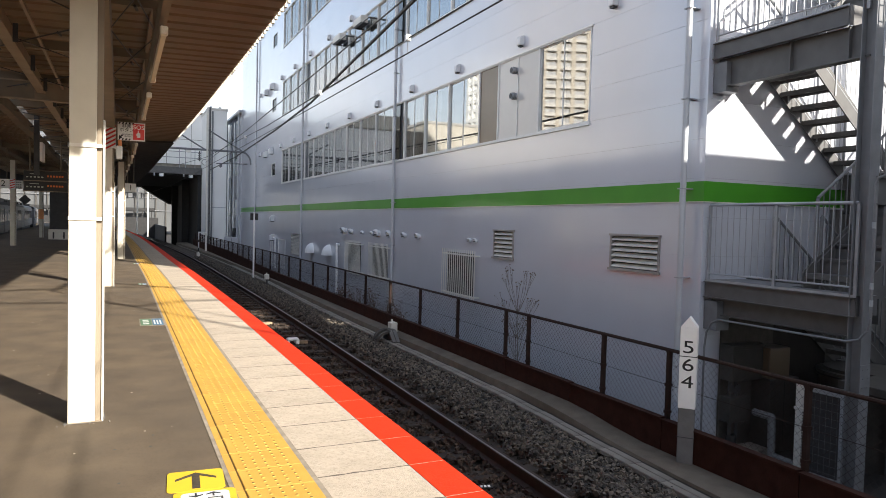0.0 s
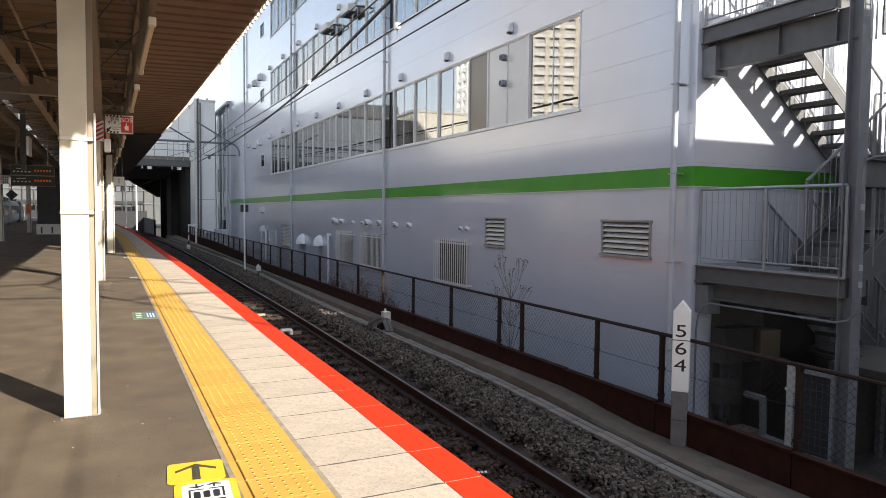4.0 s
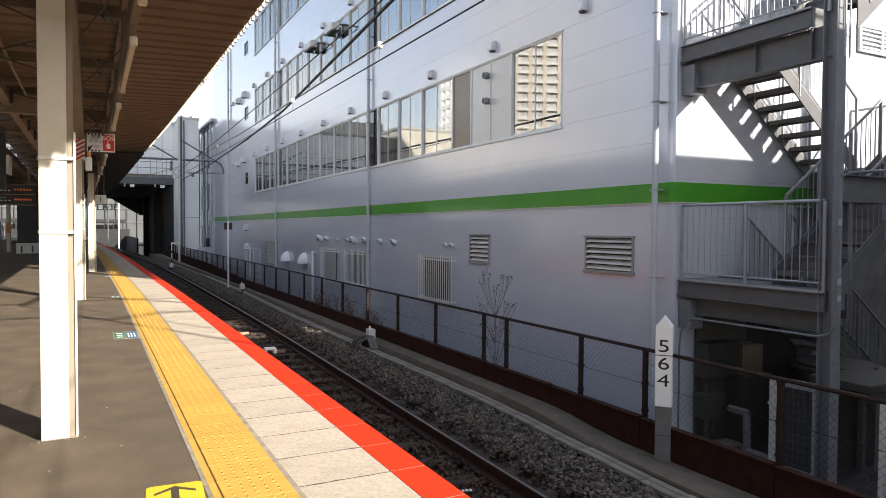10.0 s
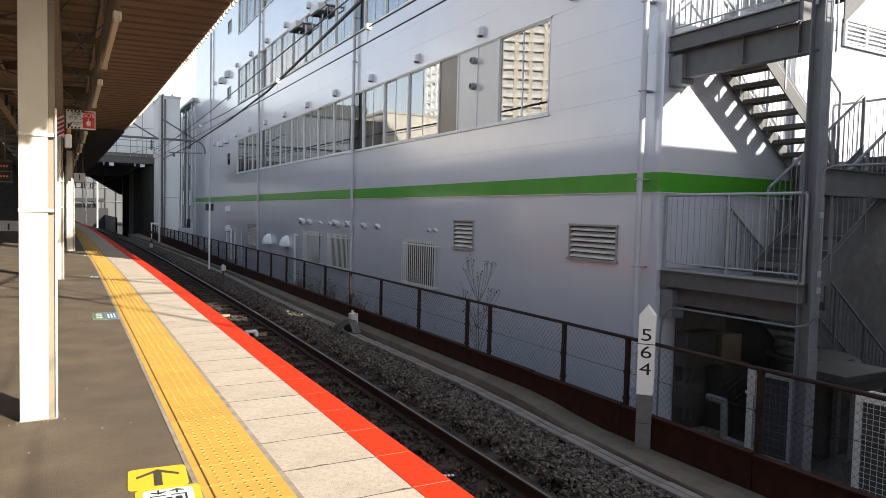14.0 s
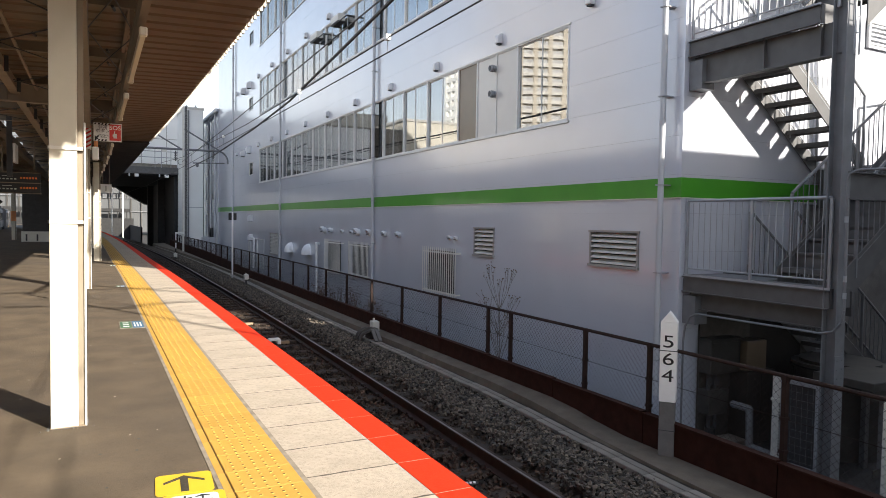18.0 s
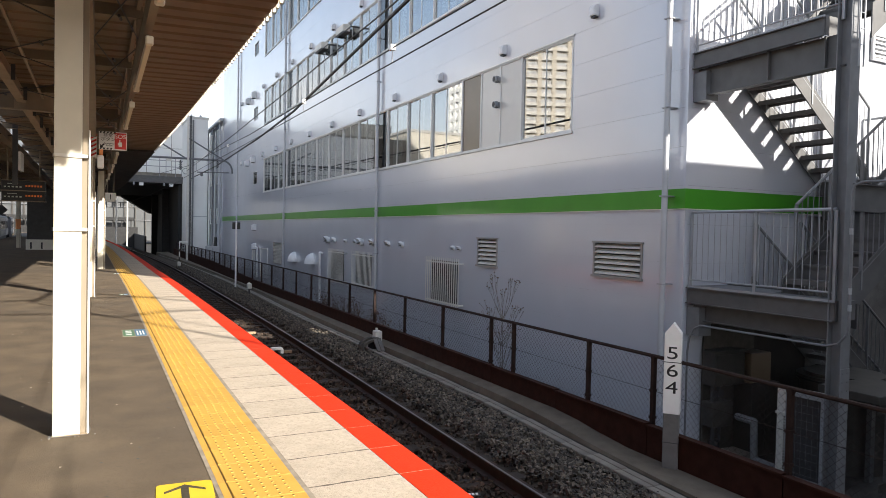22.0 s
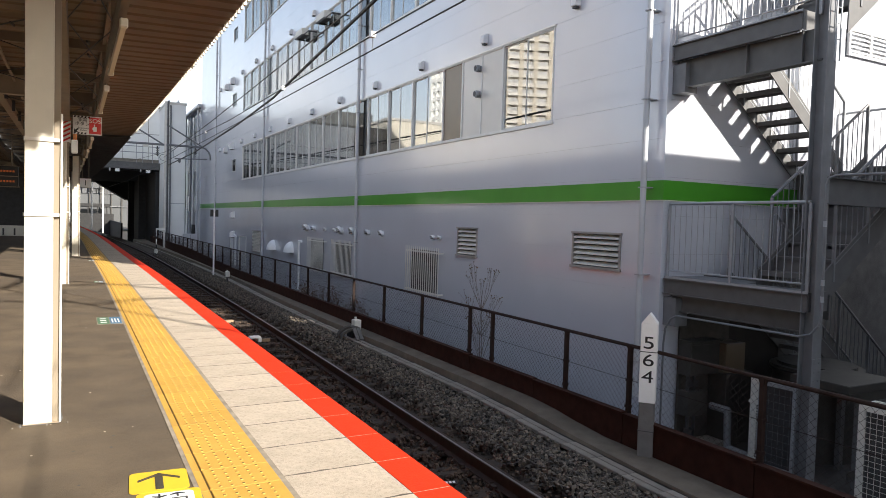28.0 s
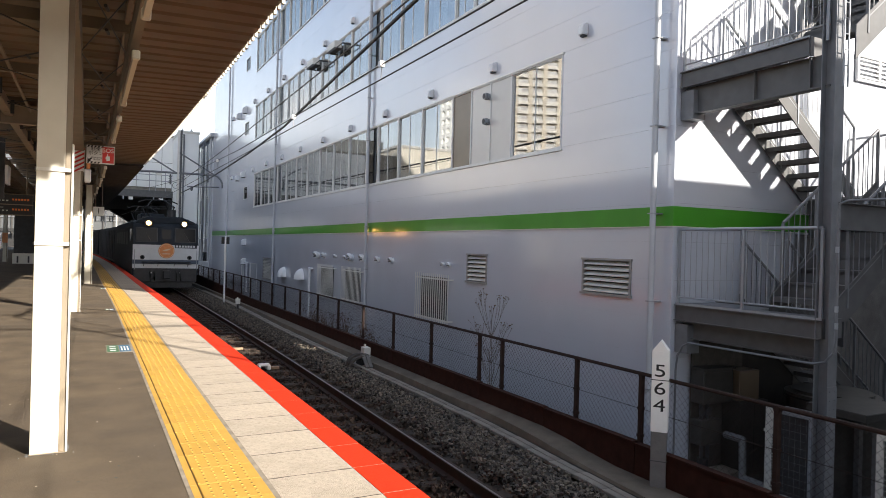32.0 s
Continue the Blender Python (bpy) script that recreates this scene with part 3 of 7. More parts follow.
add_box(post_bm, -0.032, 0.032, -0.03, 0.03, -0.31, -0.28)
add_box(post_bm, -0.032, 0.032, -0.03, 0.03, -0.61, -0.58)
post_me = mesh_of("post", post_bm, M_FENCE)
fence_ys = [2.32, 4.02, 5.71, 6.84, 8.59, 9.25] + [10.95 + 1.71 * i for i in range(29)]
for y in fence_ys:
    ob = new("post", post_me)
    ob.parent, ob.location = fence, (FX, y, 0)
part("top_rail", rods(0.021, ((FX, 0.5, FTOP - 0.01), (FX, 60, FTOP - 0.01))), M_FENCE, fence)
part("middle_wire", rods(0.003, ((FX, 0.5, -0.3), (FX, 60, -0.3)), seg=5), M_FENCE, fence)
plate_me2 = mesh_of("kerb_plate", boxes((-0.02, 0.02, -FSTEP / 2 + 0.006, FSTEP / 2 - 0.006, -1.35, -0.70), (-0.045, 0.045, -FSTEP / 2 + 0.006, FSTEP / 2 - 0.006, -0.715, -0.695)), M_RUST)
for k in range(34):
    ob = new("kerb_plate", plate_me2)
    ob.parent, ob.location = fence, (FX - 0.05, 2.32 + FSTEP * (k + 0.5), 0.015 + 0.012 * min(k, 4) + min(0.22, 0.03 * max(0, k - 14)))
verts, faces = [], []


def wire(a, b, r=0.0016):
    a, b = Vector(a), Vector(b)
    d = (b - a).normalized()
    u = Vector((1, 0, 0))
    w = d.cross(u)
    k = len(verts)
    for p in (a, b):
        for c, s in ((1, 0), (-0.5, 0.87), (-0.5, -0.87)):
            verts.append(p + r * (c * u + s * w))
    for i in range(3):
        j = (i + 1) % 3
        faces.append((k + i, k + j, k + 3 + j, k + 3 + i))


H0, H1 = -0.70, FTOP - 0.02
y = 0.6
while y < 57:
    wire((FX + 0.034, y, H0), (FX + 0.034, y + (H1 - H0), H1))
    wire((FX + 0.037, y + (H1 - H0), H0), (FX + 0.037, y, H1))
    y += 0.075
me = bpy.data.meshes.new("chain_link")
me.from_pydata([tuple(v) for v in verts], [], faces)
me.materials.append(M_WIRE)
ob = tagged(new("chain_link", me), "woven dark wire mesh", kind="stuff")
ob.parent = fence

# ---- kilometre post, boxes and poles beside the track ----
post = thing("kilometre_post", "white pointed kilometre post lettered 564 in front of the fence", "track marker", at=(5.42, 5.33, -1.35))
post.rotation_euler = (0, 0, radians(40))
bm = bmesh.new()
add_box(bm, -0.075, 0.075, -0.085, 0.085, 0.91, 1.76)
top = [bm.verts.new(p) for p in ((-0.075, -0.085, 1.76), (0.075, -0.085, 1.76), (0.075, 0.085, 1.76), (-0.075, 0.085, 1.76), (-0.075, 0, 1.87), (0.075, 0, 1.87))]
for f in ((0, 4, 3), (1, 2, 5), (0, 1, 5, 4), (2, 3, 4, 5)):
    bm.faces.new([top[i] for i in f])
part("white_board", bm, M_POST, post, bevel=0.004)
part("concrete_foot", boxes((-0.065, 0.065, -0.08, 0.08, -0.1, 0.91)), M_CONC_DARK, post, "bare grey concrete foot", bevel=0.006)
for ch, z in (("5", 1.548), ("6", 1.363), ("4", 1.185)):
    lettering("numeral", ch, 0.185, Matrix.Translation((-0.077, 0, z)) @ pose(0, 0, 0, 90, 0, -90) @ Matrix.Diagonal((1.42, 1, 1, 1)), M_BLACK, post)
part("tie_wire", boxes((-0.07, 0.07, -0.085, 0.085, 0.60, 0.608)), M_DARK, post, "dark wire tied round the foot")
part("tie_wire", boxes((-0.08, 0.08, -0.09, 0.09, 1.452, 1.46)), M_DARK, post, "dark wire tied round the post")


def small_box(at, w, h, leg, label):
    ob = thing("junction_box", label, "box", at=at)
    part("case", boxes((-w * 0.4, w * 0.4, -w / 2, w / 2, leg, leg + h)), M_BAR, ob, bevel=0.012)
    part("plate", boxes((-w * 0.4 - 0.004, -w * 0.4, -w * 0.3, -w * 0.02, leg + h * 0.2, leg + h * 0.45)), M_STAIR, ob, "dark marking")
    part("cap", rods(w * 0.13, ((0, w * 0.28, leg + h), (0, w * 0.28, leg + h + 0.05)), seg=8), M_BAR, ob)
    part("leg", boxes((-0.03, 0.03, -0.03, 0.03, -0.05, leg)), M_DARK, ob)


small_box((5.24, 13.45, -0.98), 0.19, 0.21, 0.08, "small white junction box on a short leg")
small_box((4.98, 25.9, -1.0), 0.19, 0.19, 0.16, "small white trackside box on a dark leg")
small_box((4.2, 43.0, -1.0), 0.24, 0.2, 0.10, "pale trackside box by the track")

cover = thing("cable_cover", "arched dark concrete cable covers rising over the trough", "cable cover", at=(5.03, 13.3, -1.04))
cover.scale = (0.66, 0.72, 0.72)
arch = [(0.06 - 0.40 * math.sin(math.pi / 2 * i / 7) ** 1.3, 0.04 + 0.29 * math.cos(math.pi / 2 * i / 7) ** 0.8) for i in range(8)]
bm = bmesh.new()
add_prism(bm, arch + [(x + 0.05, max(-0.03, z - 0.05)) for x, z in reversed(arch)], "y", -0.075, 0.075)
arch_me = mesh_of("arched_cover", bm, M_CONC_DEEP)
for dy, dz, turn in ((0.12, 0.0, 4), (-0.16, -0.03, -7)):
    ob = new("arched_cover", arch_me)
    ob.parent, ob.matrix_basis = cover, pose(0.0, dy, dz, 0, 0, turn)
part("top_cover", boxes((0.04, 0.28, -0.2, 0.22, 0.27, 0.32)), M_CONC_DEEP, cover, bevel=0.01)
# solid dark block, put in for the shade below the covers
part("hollow", boxes((0.0, 0.22, -0.17, 0.19, 0.0, 0.27)), M_NEAR_BLACK, cover, "dark block put in for the shade under the covers")
for x in (0.03, 0.16):
    bm = bmesh.new()
    add_bar(bm, (x + 0.05, -0.18, 0.30), (x + 0.01, -0.62, 0.03), 0.11, 0.04)
    part("sloped_lid", bm, M_CONC_DARK, cover, "grey lid sloping down to the trough")
for k, (dy, r) in enumerate(((-0.02, 0.02), (0.03, 0.016))):
    bm = bmesh.new()
    add_path(bm, [(0.1, dy, 0.24), (-0.1, dy, 0.22), (-0.22, dy - 0.02, 0.1), (-0.26, dy - 0.03, -0.03)], r, 6)
    part("cable", bm, M_BLACK, cover, "black cable in the gap")

marker = thing("stop_marker_pole", "slim white pole with a black square plate on top", "marker pole", at=(5.02, 29.0, -1.05))
part("pole", rods(0.036, ((0, 0, 0), (0, 0, 2.73)), seg=10), M_SIGN, marker)
part("plate", boxes((-0.16, 0.16, -0.012, 0.0, 2.40, 2.68)), M_BLACK, marker, "black square plate")
part("plate_mark", boxes((-0.02, 0.02, -0.018, -0.012, 2.50, 2.68)), M_SIGN, marker)

signal = thing("low_signal", "low white bracket marker at the trackside", "track marker", at=(4.28, 43.6, -1.05))
part("stem", rods(0.034, ((0, 0, 0), (0, 0, 1.55)), seg=8), M_SIGN, signal)
part("arm", boxes((-0.035, 0.46, -0.03, 0.03, 1.49, 1.58)), M_SIGN, signal)
for lo, hi in ((0.35, 0.62), (0.95, 1.1)):
    part("band", rods(0.037, ((0, 0, lo), (0, 0, hi)), seg=8), M_BLACK, signal, "black band")

# a white point-machine cover and a plank lying by the near rail
gear = thing("rail_fitting", "white painted fitting between the rails", "track fitting", at=(3.16, 13.6, -1.07))
part("fitting_body", boxes((-0.11, 0.11, -0.07, 0.07, 0.07, 0.12), (-0.12, -0.07, -0.09, 0.09, 0.0, 0.10), (0.05, 0.12, -0.09, 0.09, 0.0, 0.10)), M_POST, gear, bevel=0.012)
part("fitting_base", boxes((0.12, 0.3, -0.04, 0.04, 0.0, 0.05)), M_TIMBER, gear, "pale timber wedge")
plank = part("timber_piece", boxes((-0.16, 0.16, -0.06, 0.06, 0.0, 0.05)), M_TIMBER)
tagged(plank, "short pale timber offcut lying between the rails", "timber")
plank.matrix_basis = pose(3.12, 16.3, -1.07, 0, 0, 12)

plate = thing("track_plate", "small black plate with white marks lying by the rail", "marker plate", at=(3.15, 5.55, -1.05))
plate.rotation_euler = (radians(18), 0, radians(-14))
part("plate_board", boxes((-0.07, 0.07, -0.025, 0.025, 0.0, 0.012)), M_BLACK, plate, bevel=0.003)
for i in range(3):
    part("white_mark", boxes((-0.05 + 0.036 * i, -0.026 + 0.036 * i, -0.014, 0.014, 0.012, 0.0135)), M_SIGN, plate)

# ---- office building beside the track ----
WX, Y0, Y1, ZB, ZT = 8.76, 8.45, 56.8, -2.4, 30.0
COURSE = 0.655
FLOOR = 4.05
R1 = (3.57, 5.54)
bays = [11.6, 13.55, 15.43, 16.46, 18.38, 20.14, 21.88, 22.96] + [22.96 + 1.864 * k for k in range(1, 11)]
rows_z = [(R1[0] + FLOOR * k, R1[1] + FLOOR * k) for k in range(4)]
holes = [(bays[0], bays[-1], a, b) for a, b in rows_z]
small_windows = [(43.5, 44.65, 4.15 + FLOOR * k, 4.95 + FLOOR * k) for k in range(3)]
louvres = [(36.7, 38.7, -0.5, 0.61), (14.46, 15.45, 0.60, 1.26), (9.42, 10.78, 0.65, 1.27)]
doors = [(40.2, 42.2, -1.55, 0.22), (43.9, 44.7, -1.55, 0.2)]
holes += small_windows + louvres + doors

office = thing("office_building", "grey metal-clad office building with a green stripe", "building")
bm = bmesh.new()
for a, b, c, d in cells(Y0 + 0.012, Y1, ZB, ZT, holes):
    add_box(bm, WX + 0.012, WX + 0.25, a, b, c, d)
part("wall", bm, M_CORE, office, "dark backing wall behind the cladding")
side_bm = boxes((WX + 0.25, 22.0, Y0 + 0.012, Y0 + 0.25, ZB, ZT))
part("wall", side_bm, M_CORE, office, "dark backing wall behind the cladding")
bm = boxes((WX + 0.25, 22.0, Y0 + 0.25, Y1, ZT - 0.3, ZT), (21.8, 22.0, Y0 + 0.25, Y1, ZB, ZT), (WX + 0.25, 22.0, Y1 - 0.2, Y1, ZB, ZT))
part("roof", bm, M_CONC, office)
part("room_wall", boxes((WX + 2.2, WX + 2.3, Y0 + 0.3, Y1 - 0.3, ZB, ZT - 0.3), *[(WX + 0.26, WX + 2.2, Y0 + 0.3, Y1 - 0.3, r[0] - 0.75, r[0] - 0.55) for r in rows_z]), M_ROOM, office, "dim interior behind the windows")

GREEN = (1.90, 2.235)
z_lines = [3.60 + COURSE * k for k in range(-9, 41)]
for a, b in zip(z_lines, z_lines[1:]):
    lies = [h for h in holes if h[2] < b and h[3] > a]
    ys = sorted({Y0, Y1, *[y for h in lies for y in h[:2]]})
    for p, q in zip(ys, ys[1:]):
        here = [h for h in lies if h[0] < (p + q) / 2 < h[1]]
        for u, v, c, d in cells(p, q, a, b, here + [(Y0, Y1, *GREEN)]):
            if d - c > 0.02:
                g = 0.0016 if c > GREEN[1] else 0.0003
                e0, e1 = (0.002 if u == Y0 else 0.0), (0.002 if v == Y1 else 0.0)
                part("panel", boxes((WX, WX + 0.03, u + e0, v - e1, c + g, d - g)), M_PANEL, office)
    for c, d in ([(a, b)] if not (a < GREEN[1] and b > GREEN[0]) else [(a, min(b, GREEN[0])), (max(a, GREEN[1]), b)]):
        if d - c > 0.02:
            part("panel", boxes((WX + 0.032, 22.0, Y0, Y0 + 0.03, c + 0.0014, d - 0.0014)), M_PANEL, office)
part("corner_trim", boxes((WX - 0.004, WX + 0.05, Y0 - 0.004, Y0 + 0.05, ZB, GREEN[0]), (WX - 0.004, WX + 0.05, Y0 - 0.004, Y0 + 0.05, GREEN[1], ZT)), M_PANEL, office)
yy = Y0
while yy < Y1:
    part("green_band", boxes((WX - 0.012, WX + 0.03, yy + (0.0302 if yy == Y0 else 0.001), min(yy + 6.05, Y1) - 0.001, *GREEN)), M_GREEN, office, "green painted band")
    yy += 6.05
part("green_band", boxes((WX - 0.012, 22.0, Y0 - 0.012, Y0 + 0.03, *GREEN)), M_GREEN, office, "green painted band")
part("band_flashing", boxes((WX - 0.03, WX, Y0 - 0.03, Y1, GREEN[0] - 0.014, GREEN[0]), (WX - 0.022, 22, Y0 - 0.03, Y0, GREEN[0] - 0.014, GREEN[0])), M_LOUVRE, office)


def glazing(y0, y1, z0, z1, kind, parent):
    """One window unit: an aluminium frame with two sliding panes, or an infill panel."""
    f = 0.03
    rows = [(WX - 0.012, WX + 0.07, y0, y1, z0, z0 + f), (WX - 0.012, WX + 0.07, y0, y1, z1 - f, z1), (WX - 0.012, WX + 0.07, y0, y0 + f, z0 + f, z1 - f), (WX - 0.012, WX + 0.07, y1 - f, y1, z0 + f, z1 - f)]
    mid = (y0 + y1) / 2
    win = part("window", boxes(*rows), M_ALU, parent)
    if kind == "glass":
        for k, (a, b) in enumerate(((y0 + f, mid + 0.02), (mid - 0.02, y1 - f))):
            x = WX + 0.004 + 0.028 * k
            s = 0.024
            part("sash", boxes((x, x + 0.025, a, b, z0 + f, z0 + f + s), (x, x + 0.025, a, b, z1 - f - s, z1 - f), (x, x + 0.025, a, a + s, z0 + f + s, z1 - f - s), (x, x + 0.025, b - s, b, z0 + f + s, z1 - f - s)), M_ALU, win)
            pane = part("pane", boxes((x + 0.010, x + 0.016, a + s, b - s, z0 + f + s, z1 - f - s)), M_GLASS, win)
            pane.visible_shadow = False
    elif kind == "dark":
        part("pane", boxes((WX + 0.03, WX + 0.036, y0 + f, y1 - f, z0 + f, z1 - f)), M_GLASS_DARK, win)
    elif kind == "brown":
        part("infill", boxes((WX + 0.02, WX + 0.05, y0 + f, y1 - f, z0 + f, z1 - f)), M_BROWN, win, "dark brown infill panel")
    elif kind == "opaque":
        part("infill", boxes((WX + 0.01, WX + 0.05, y0 + f, mid - 0.02, z0 + f, z1 - f)), M_OPAQUE, win, "off-white infill panel")
        part("infill", boxes((WX + 0.01, WX + 0.05, mid + 0.02, y1 - f, z0 + f, z1 - f)), M_OPAQUE, win, "off-white infill panel")
        part("mullion", boxes((WX - 0.01, WX + 0.06, mid - 0.02, mid + 0.02, z0 + f, z1 - f)), M_ALU, win)
    return win


for k, (a, b) in enumerate(rows_z):
    for i, (p, q) in enumerate(zip(bays, bays[1:])):
        kind = "glass"
        if i == 6:
            kind = "dark"
        elif k == 0 and i == 1:
            kind = "opaque"
        elif k == 0 and i == 2:
            kind = "brown"
        glazing(p, q, a, b, kind, office)
        if kind == "glass" and i > 2:
            n = 2
            for j in range(n):
                w = (q - p) / n
                depth = 0.16 + 0.05 * ((i * 3 + j + k) % 3)
                low = a + (b - a) * (0.0 if (i + 2 * j + k) % 4 else 0.12)
                part("blind", boxes((WX + depth, WX + depth + 0.01, p + j * w + 0.03, p + (j + 1) * w - 0.03 - 0.42 * ((i + j) % 2), low, b - 0.04)), M_BLIND, office, "grey roller blind")
    part("sill", boxes((WX - 0.035, WX + 0.05, bays[0] - 0.04, bays[-1] + 0.04, a - 0.045, a)), M_ALU, office)
    part("window_head", boxes((WX - 0.03, WX + 0.05, bays[0] - 0.04, bays[-1] + 0.04, b, b + 0.04)), M_ALU, office)
for p, q, a, b in small_windows:
    glazing(p, q, a, b, "dark", office)


def louvre(y0, y1, z0, z1, count):
    top = part("louvre", boxes((WX - 0.035, WX + 0.05, y0 - 0.03, y1 + 0.03, z1, z1 + 0.04), (WX - 0.05, WX + 0.05, y0 - 0.03, y1 + 0.03, z0 - 0.05, z0), (WX - 0.02, WX + 0.05, y0 - 0.01, y0 + 0.04, z0, z1), (WX - 0.02, WX + 0.05, y1 - 0.04, y1 + 0.01, z0, z1)), M_LFRAME, office, "brown-grey framed metal louvre")
    part("backing", boxes((WX + 0.10, WX + 0.12, y0, y1, z0, z1)), M_BLACK, top)
    step = (z1 - z0) / count
    for i in range(count):
        z = z0 + step * (i + 0.15)
        bm = bmesh.new()
        add_prism(bm, [(WX - 0.02, z), (WX - 0.02, z + 0.022), (WX + 0.075, z + step * 0.75), (WX + 0.075, z + step * 0.75 - 0.022)], "y", y0 + 0.05, y1 - 0.05)
        part("slat", bm, M_LOUVRE, top)


for (p, q, a, b), n in zip(louvres, (14, 6, 6)):
    louvre(p, q, a, b, n)
for p, q, a, b in doors:
    d = part("door", boxes((WX + 0.04, WX + 0.09, p + 0.05, q - 0.05, a, b - 0.05)), M_PIPE, office, "grey steel door")
    part("door_frame", boxes((WX - 0.02, WX + 0.1, p, p + 0.05, a, b), (WX - 0.02, WX + 0.1, q - 0.05, q, a, b), (WX - 0.02, WX + 0.1, p + 0.05, q - 0.05, b - 0.05, b)), M_ALU, d)
    part("handle", boxes((WX - 0.0, WX + 0.04, p + 0.12, p + 0.16, a + 0.95, a + 1.1)), M_ALU, d)


def box_hood(cy, cz, w=0.15, h=0.235, d=0.14):
    """A small ventilation hood: a box with a rounded top on the wall."""
    prof = [(WX, cz - h / 2), (WX - d, cz - h / 2)] + [(WX - d * math.cos(math.pi / 2 * i / 5), cz + h * 0.1 + h * 0.4 * math.sin(math.pi / 2 * i / 5)) for i in range(6)]
    bm = bmesh.new()
    add_prism(bm, prof, "y", cy - w / 2, cy + w / 2)
    ob = part("vent_hood", bm, M_HOOD, office, "pale metal ventilation hood", bevel=0.012)
    part("vent_throat", boxes((WX - d * 0.8, WX - 0.02, cy - w * 0.36, cy + w * 0.36, cz - h / 2 - 0.035, cz - h / 2)), M_DARK, ob)
    return ob


for k in range(12):
    box_hood(10.88 + 3.427 * k, 5.86)
    box_hood(10.88 + 3.427 * k, 9.92)
    box_hood(10.88 + 3.427 * k, 13.97)
for z in (5.68, 9.73):
    box_hood(44.3, z + 0.08, 0.3, 0.42, 0.27)
    box_hood(46.2, z, 0.3, 0.40, 0.27)
box_hood(43.6, 1.47, 0.3, 0.38, 0.27)
box_hood(43.6, 0.27, 0.3, 0.38, 0.27)
part("drain_pipe", rods(0.06, ((WX - 0.2, 42.9, 0.25), (WX - 0.12, 42.6, 0.2)), ((WX - 0.12, 42.6, 0.2), (WX - 0.12, 42.6, -1.6))), M_HOOD, office, "pale pipe dropping from a hood")


def ball_hood(cy, cz, r):
    """A round pipe hood: a half ball turned down, with a collar on the wall."""
    bm = bmesh.new()
    bmesh.ops.create_uvsphere(bm, u_segments=12, v_segments=8, radius=r)
    bmesh.ops.bisect_plane(bm, geom=bm.verts[:] + bm.edges[:] + bm.faces[:], plane_co=(0, 0, 0), plane_no=Vector((-0.75, 0, -0.66)), clear_outer=True)
    bmesh.ops.translate(bm, verts=bm.verts[:], vec=(WX - r * 0.9, cy, cz))
    ob = part("vent_hood", bm, M_HOOD, office, "round pale metal vent hood", smooth=True)
    part("collar", rods(r * 0.75, ((WX - r * 0.9, cy, cz), (WX + 0.01, cy, cz)), seg=12), M_HOOD, ob)
    part("vent_throat", rods(r * 0.7, ((WX - r * 0.85, cy, cz - 0.005), (WX - r * 0.8, cy, cz - 0.02)), seg=10), M_DARK, ob)


for cy, r in ((28.6, 0.19), (27.7, 0.14), (26.3, 0.09), (25.15, 0.09), (24.4, 0.18), (23.1, 0.17), (21.75, 0.125), (20.55, 0.125), (16.95, 0.08), (16.58, 0.08)):
    ball_hood(cy * 0.989, 0.97, r * 0.92)


def shell_hood(cy, cz, w, d, h):
    """A large rounded intake hood like half a barrel end."""
    bm = bmesh.new()
    rings = []
    for i in range(9):
        t = math.pi * i / 8
        rings.append([bm.verts.new((WX - d * math.sin(t) * math.sin(math.pi / 2 * j / 5), cy - w / 2 * math.cos(t), cz + h * math.sin(t) * math.cos(math.pi / 2 * j / 5))) for j in range(6)])
    for r, s in zip(rings, rings[1:]):
        for a, b, c, e in zip(r, r[1:], s[1:], s):
            bm.faces.new((a, b, c, e))
    ob = part("intake_hood", bm, M_HOOD, office, "large rounded pale metal intake hood", smooth=True)
    bm = bmesh.new()
    add_prism(bm, [(WX - d * math.sin(math.pi * i / 10), cy - w / 2 * math.cos(math.pi * i / 10)) for i in range(11)], "z", cz - 0.03, cz - 0.002)
    part("hood_skirt", bm, M_HOOD, ob)


shell_hood(34.0, -0.2, 0.78, 0.36, 0.47)
shell_hood(30.85, -0.16, 0.78, 0.36, 0.47)
bm = bmesh.new()
add_path(bm, [(WX, 29.2, 0.36), (8.62, 29.2, 0.4), (8.58, 29.05, 0.36), (8.58, 29.0, -1.7)], 0.05, 8)
part("drain_pipe", bm, M_HOOD, office, "pale bent wall pipe")


def grille(y0, y1, z0, z1, count):
    ob = part("window_grille", boxes((WX - 0.16, WX - 0.13, y0 - 0.03, y1 + 0.03, z1 - 0.16, z1 - 0.12)), M_BAR, office, "pale vertical-bar window grille")
    part("lower_rail", boxes((WX - 0.16, WX - 0.13, y0 - 0.03, y1 + 0.03, z0 + 0.08, z0 + 0.12)), M_BAR, ob)
    for a in (y0, y1 - 0.03):
        for b in (z0 + 0.08, z1 - 0.16):
            part("wall_bracket", boxes((WX - 0.13, WX, a, a + 0.03, b, b + 0.04)), M_BAR, ob)
    part("grille_window", boxes((WX - 0.02, WX, y0 + 0.36, y1 - 0.04, z0 + 0.1, z1 - 0.1)), M_DIM, ob)
    me = mesh_of("bar", boxes((WX - 0.172, WX - 0.16, -0.015, 0.015, z0, z1)), M_BAR)
    for i in range(count):
        b = new("bar", me)
        b.parent, b.location = ob, (0, y0 + (y1 - y0) * i / (count - 1), 0)


grille(25.9, 27.9, -0.74, 0.63, 17)
grille(22.8, 24.85, -0.70, 0.63, 17)
grille(16.17, 18.22, -0.66, 0.70, 17)


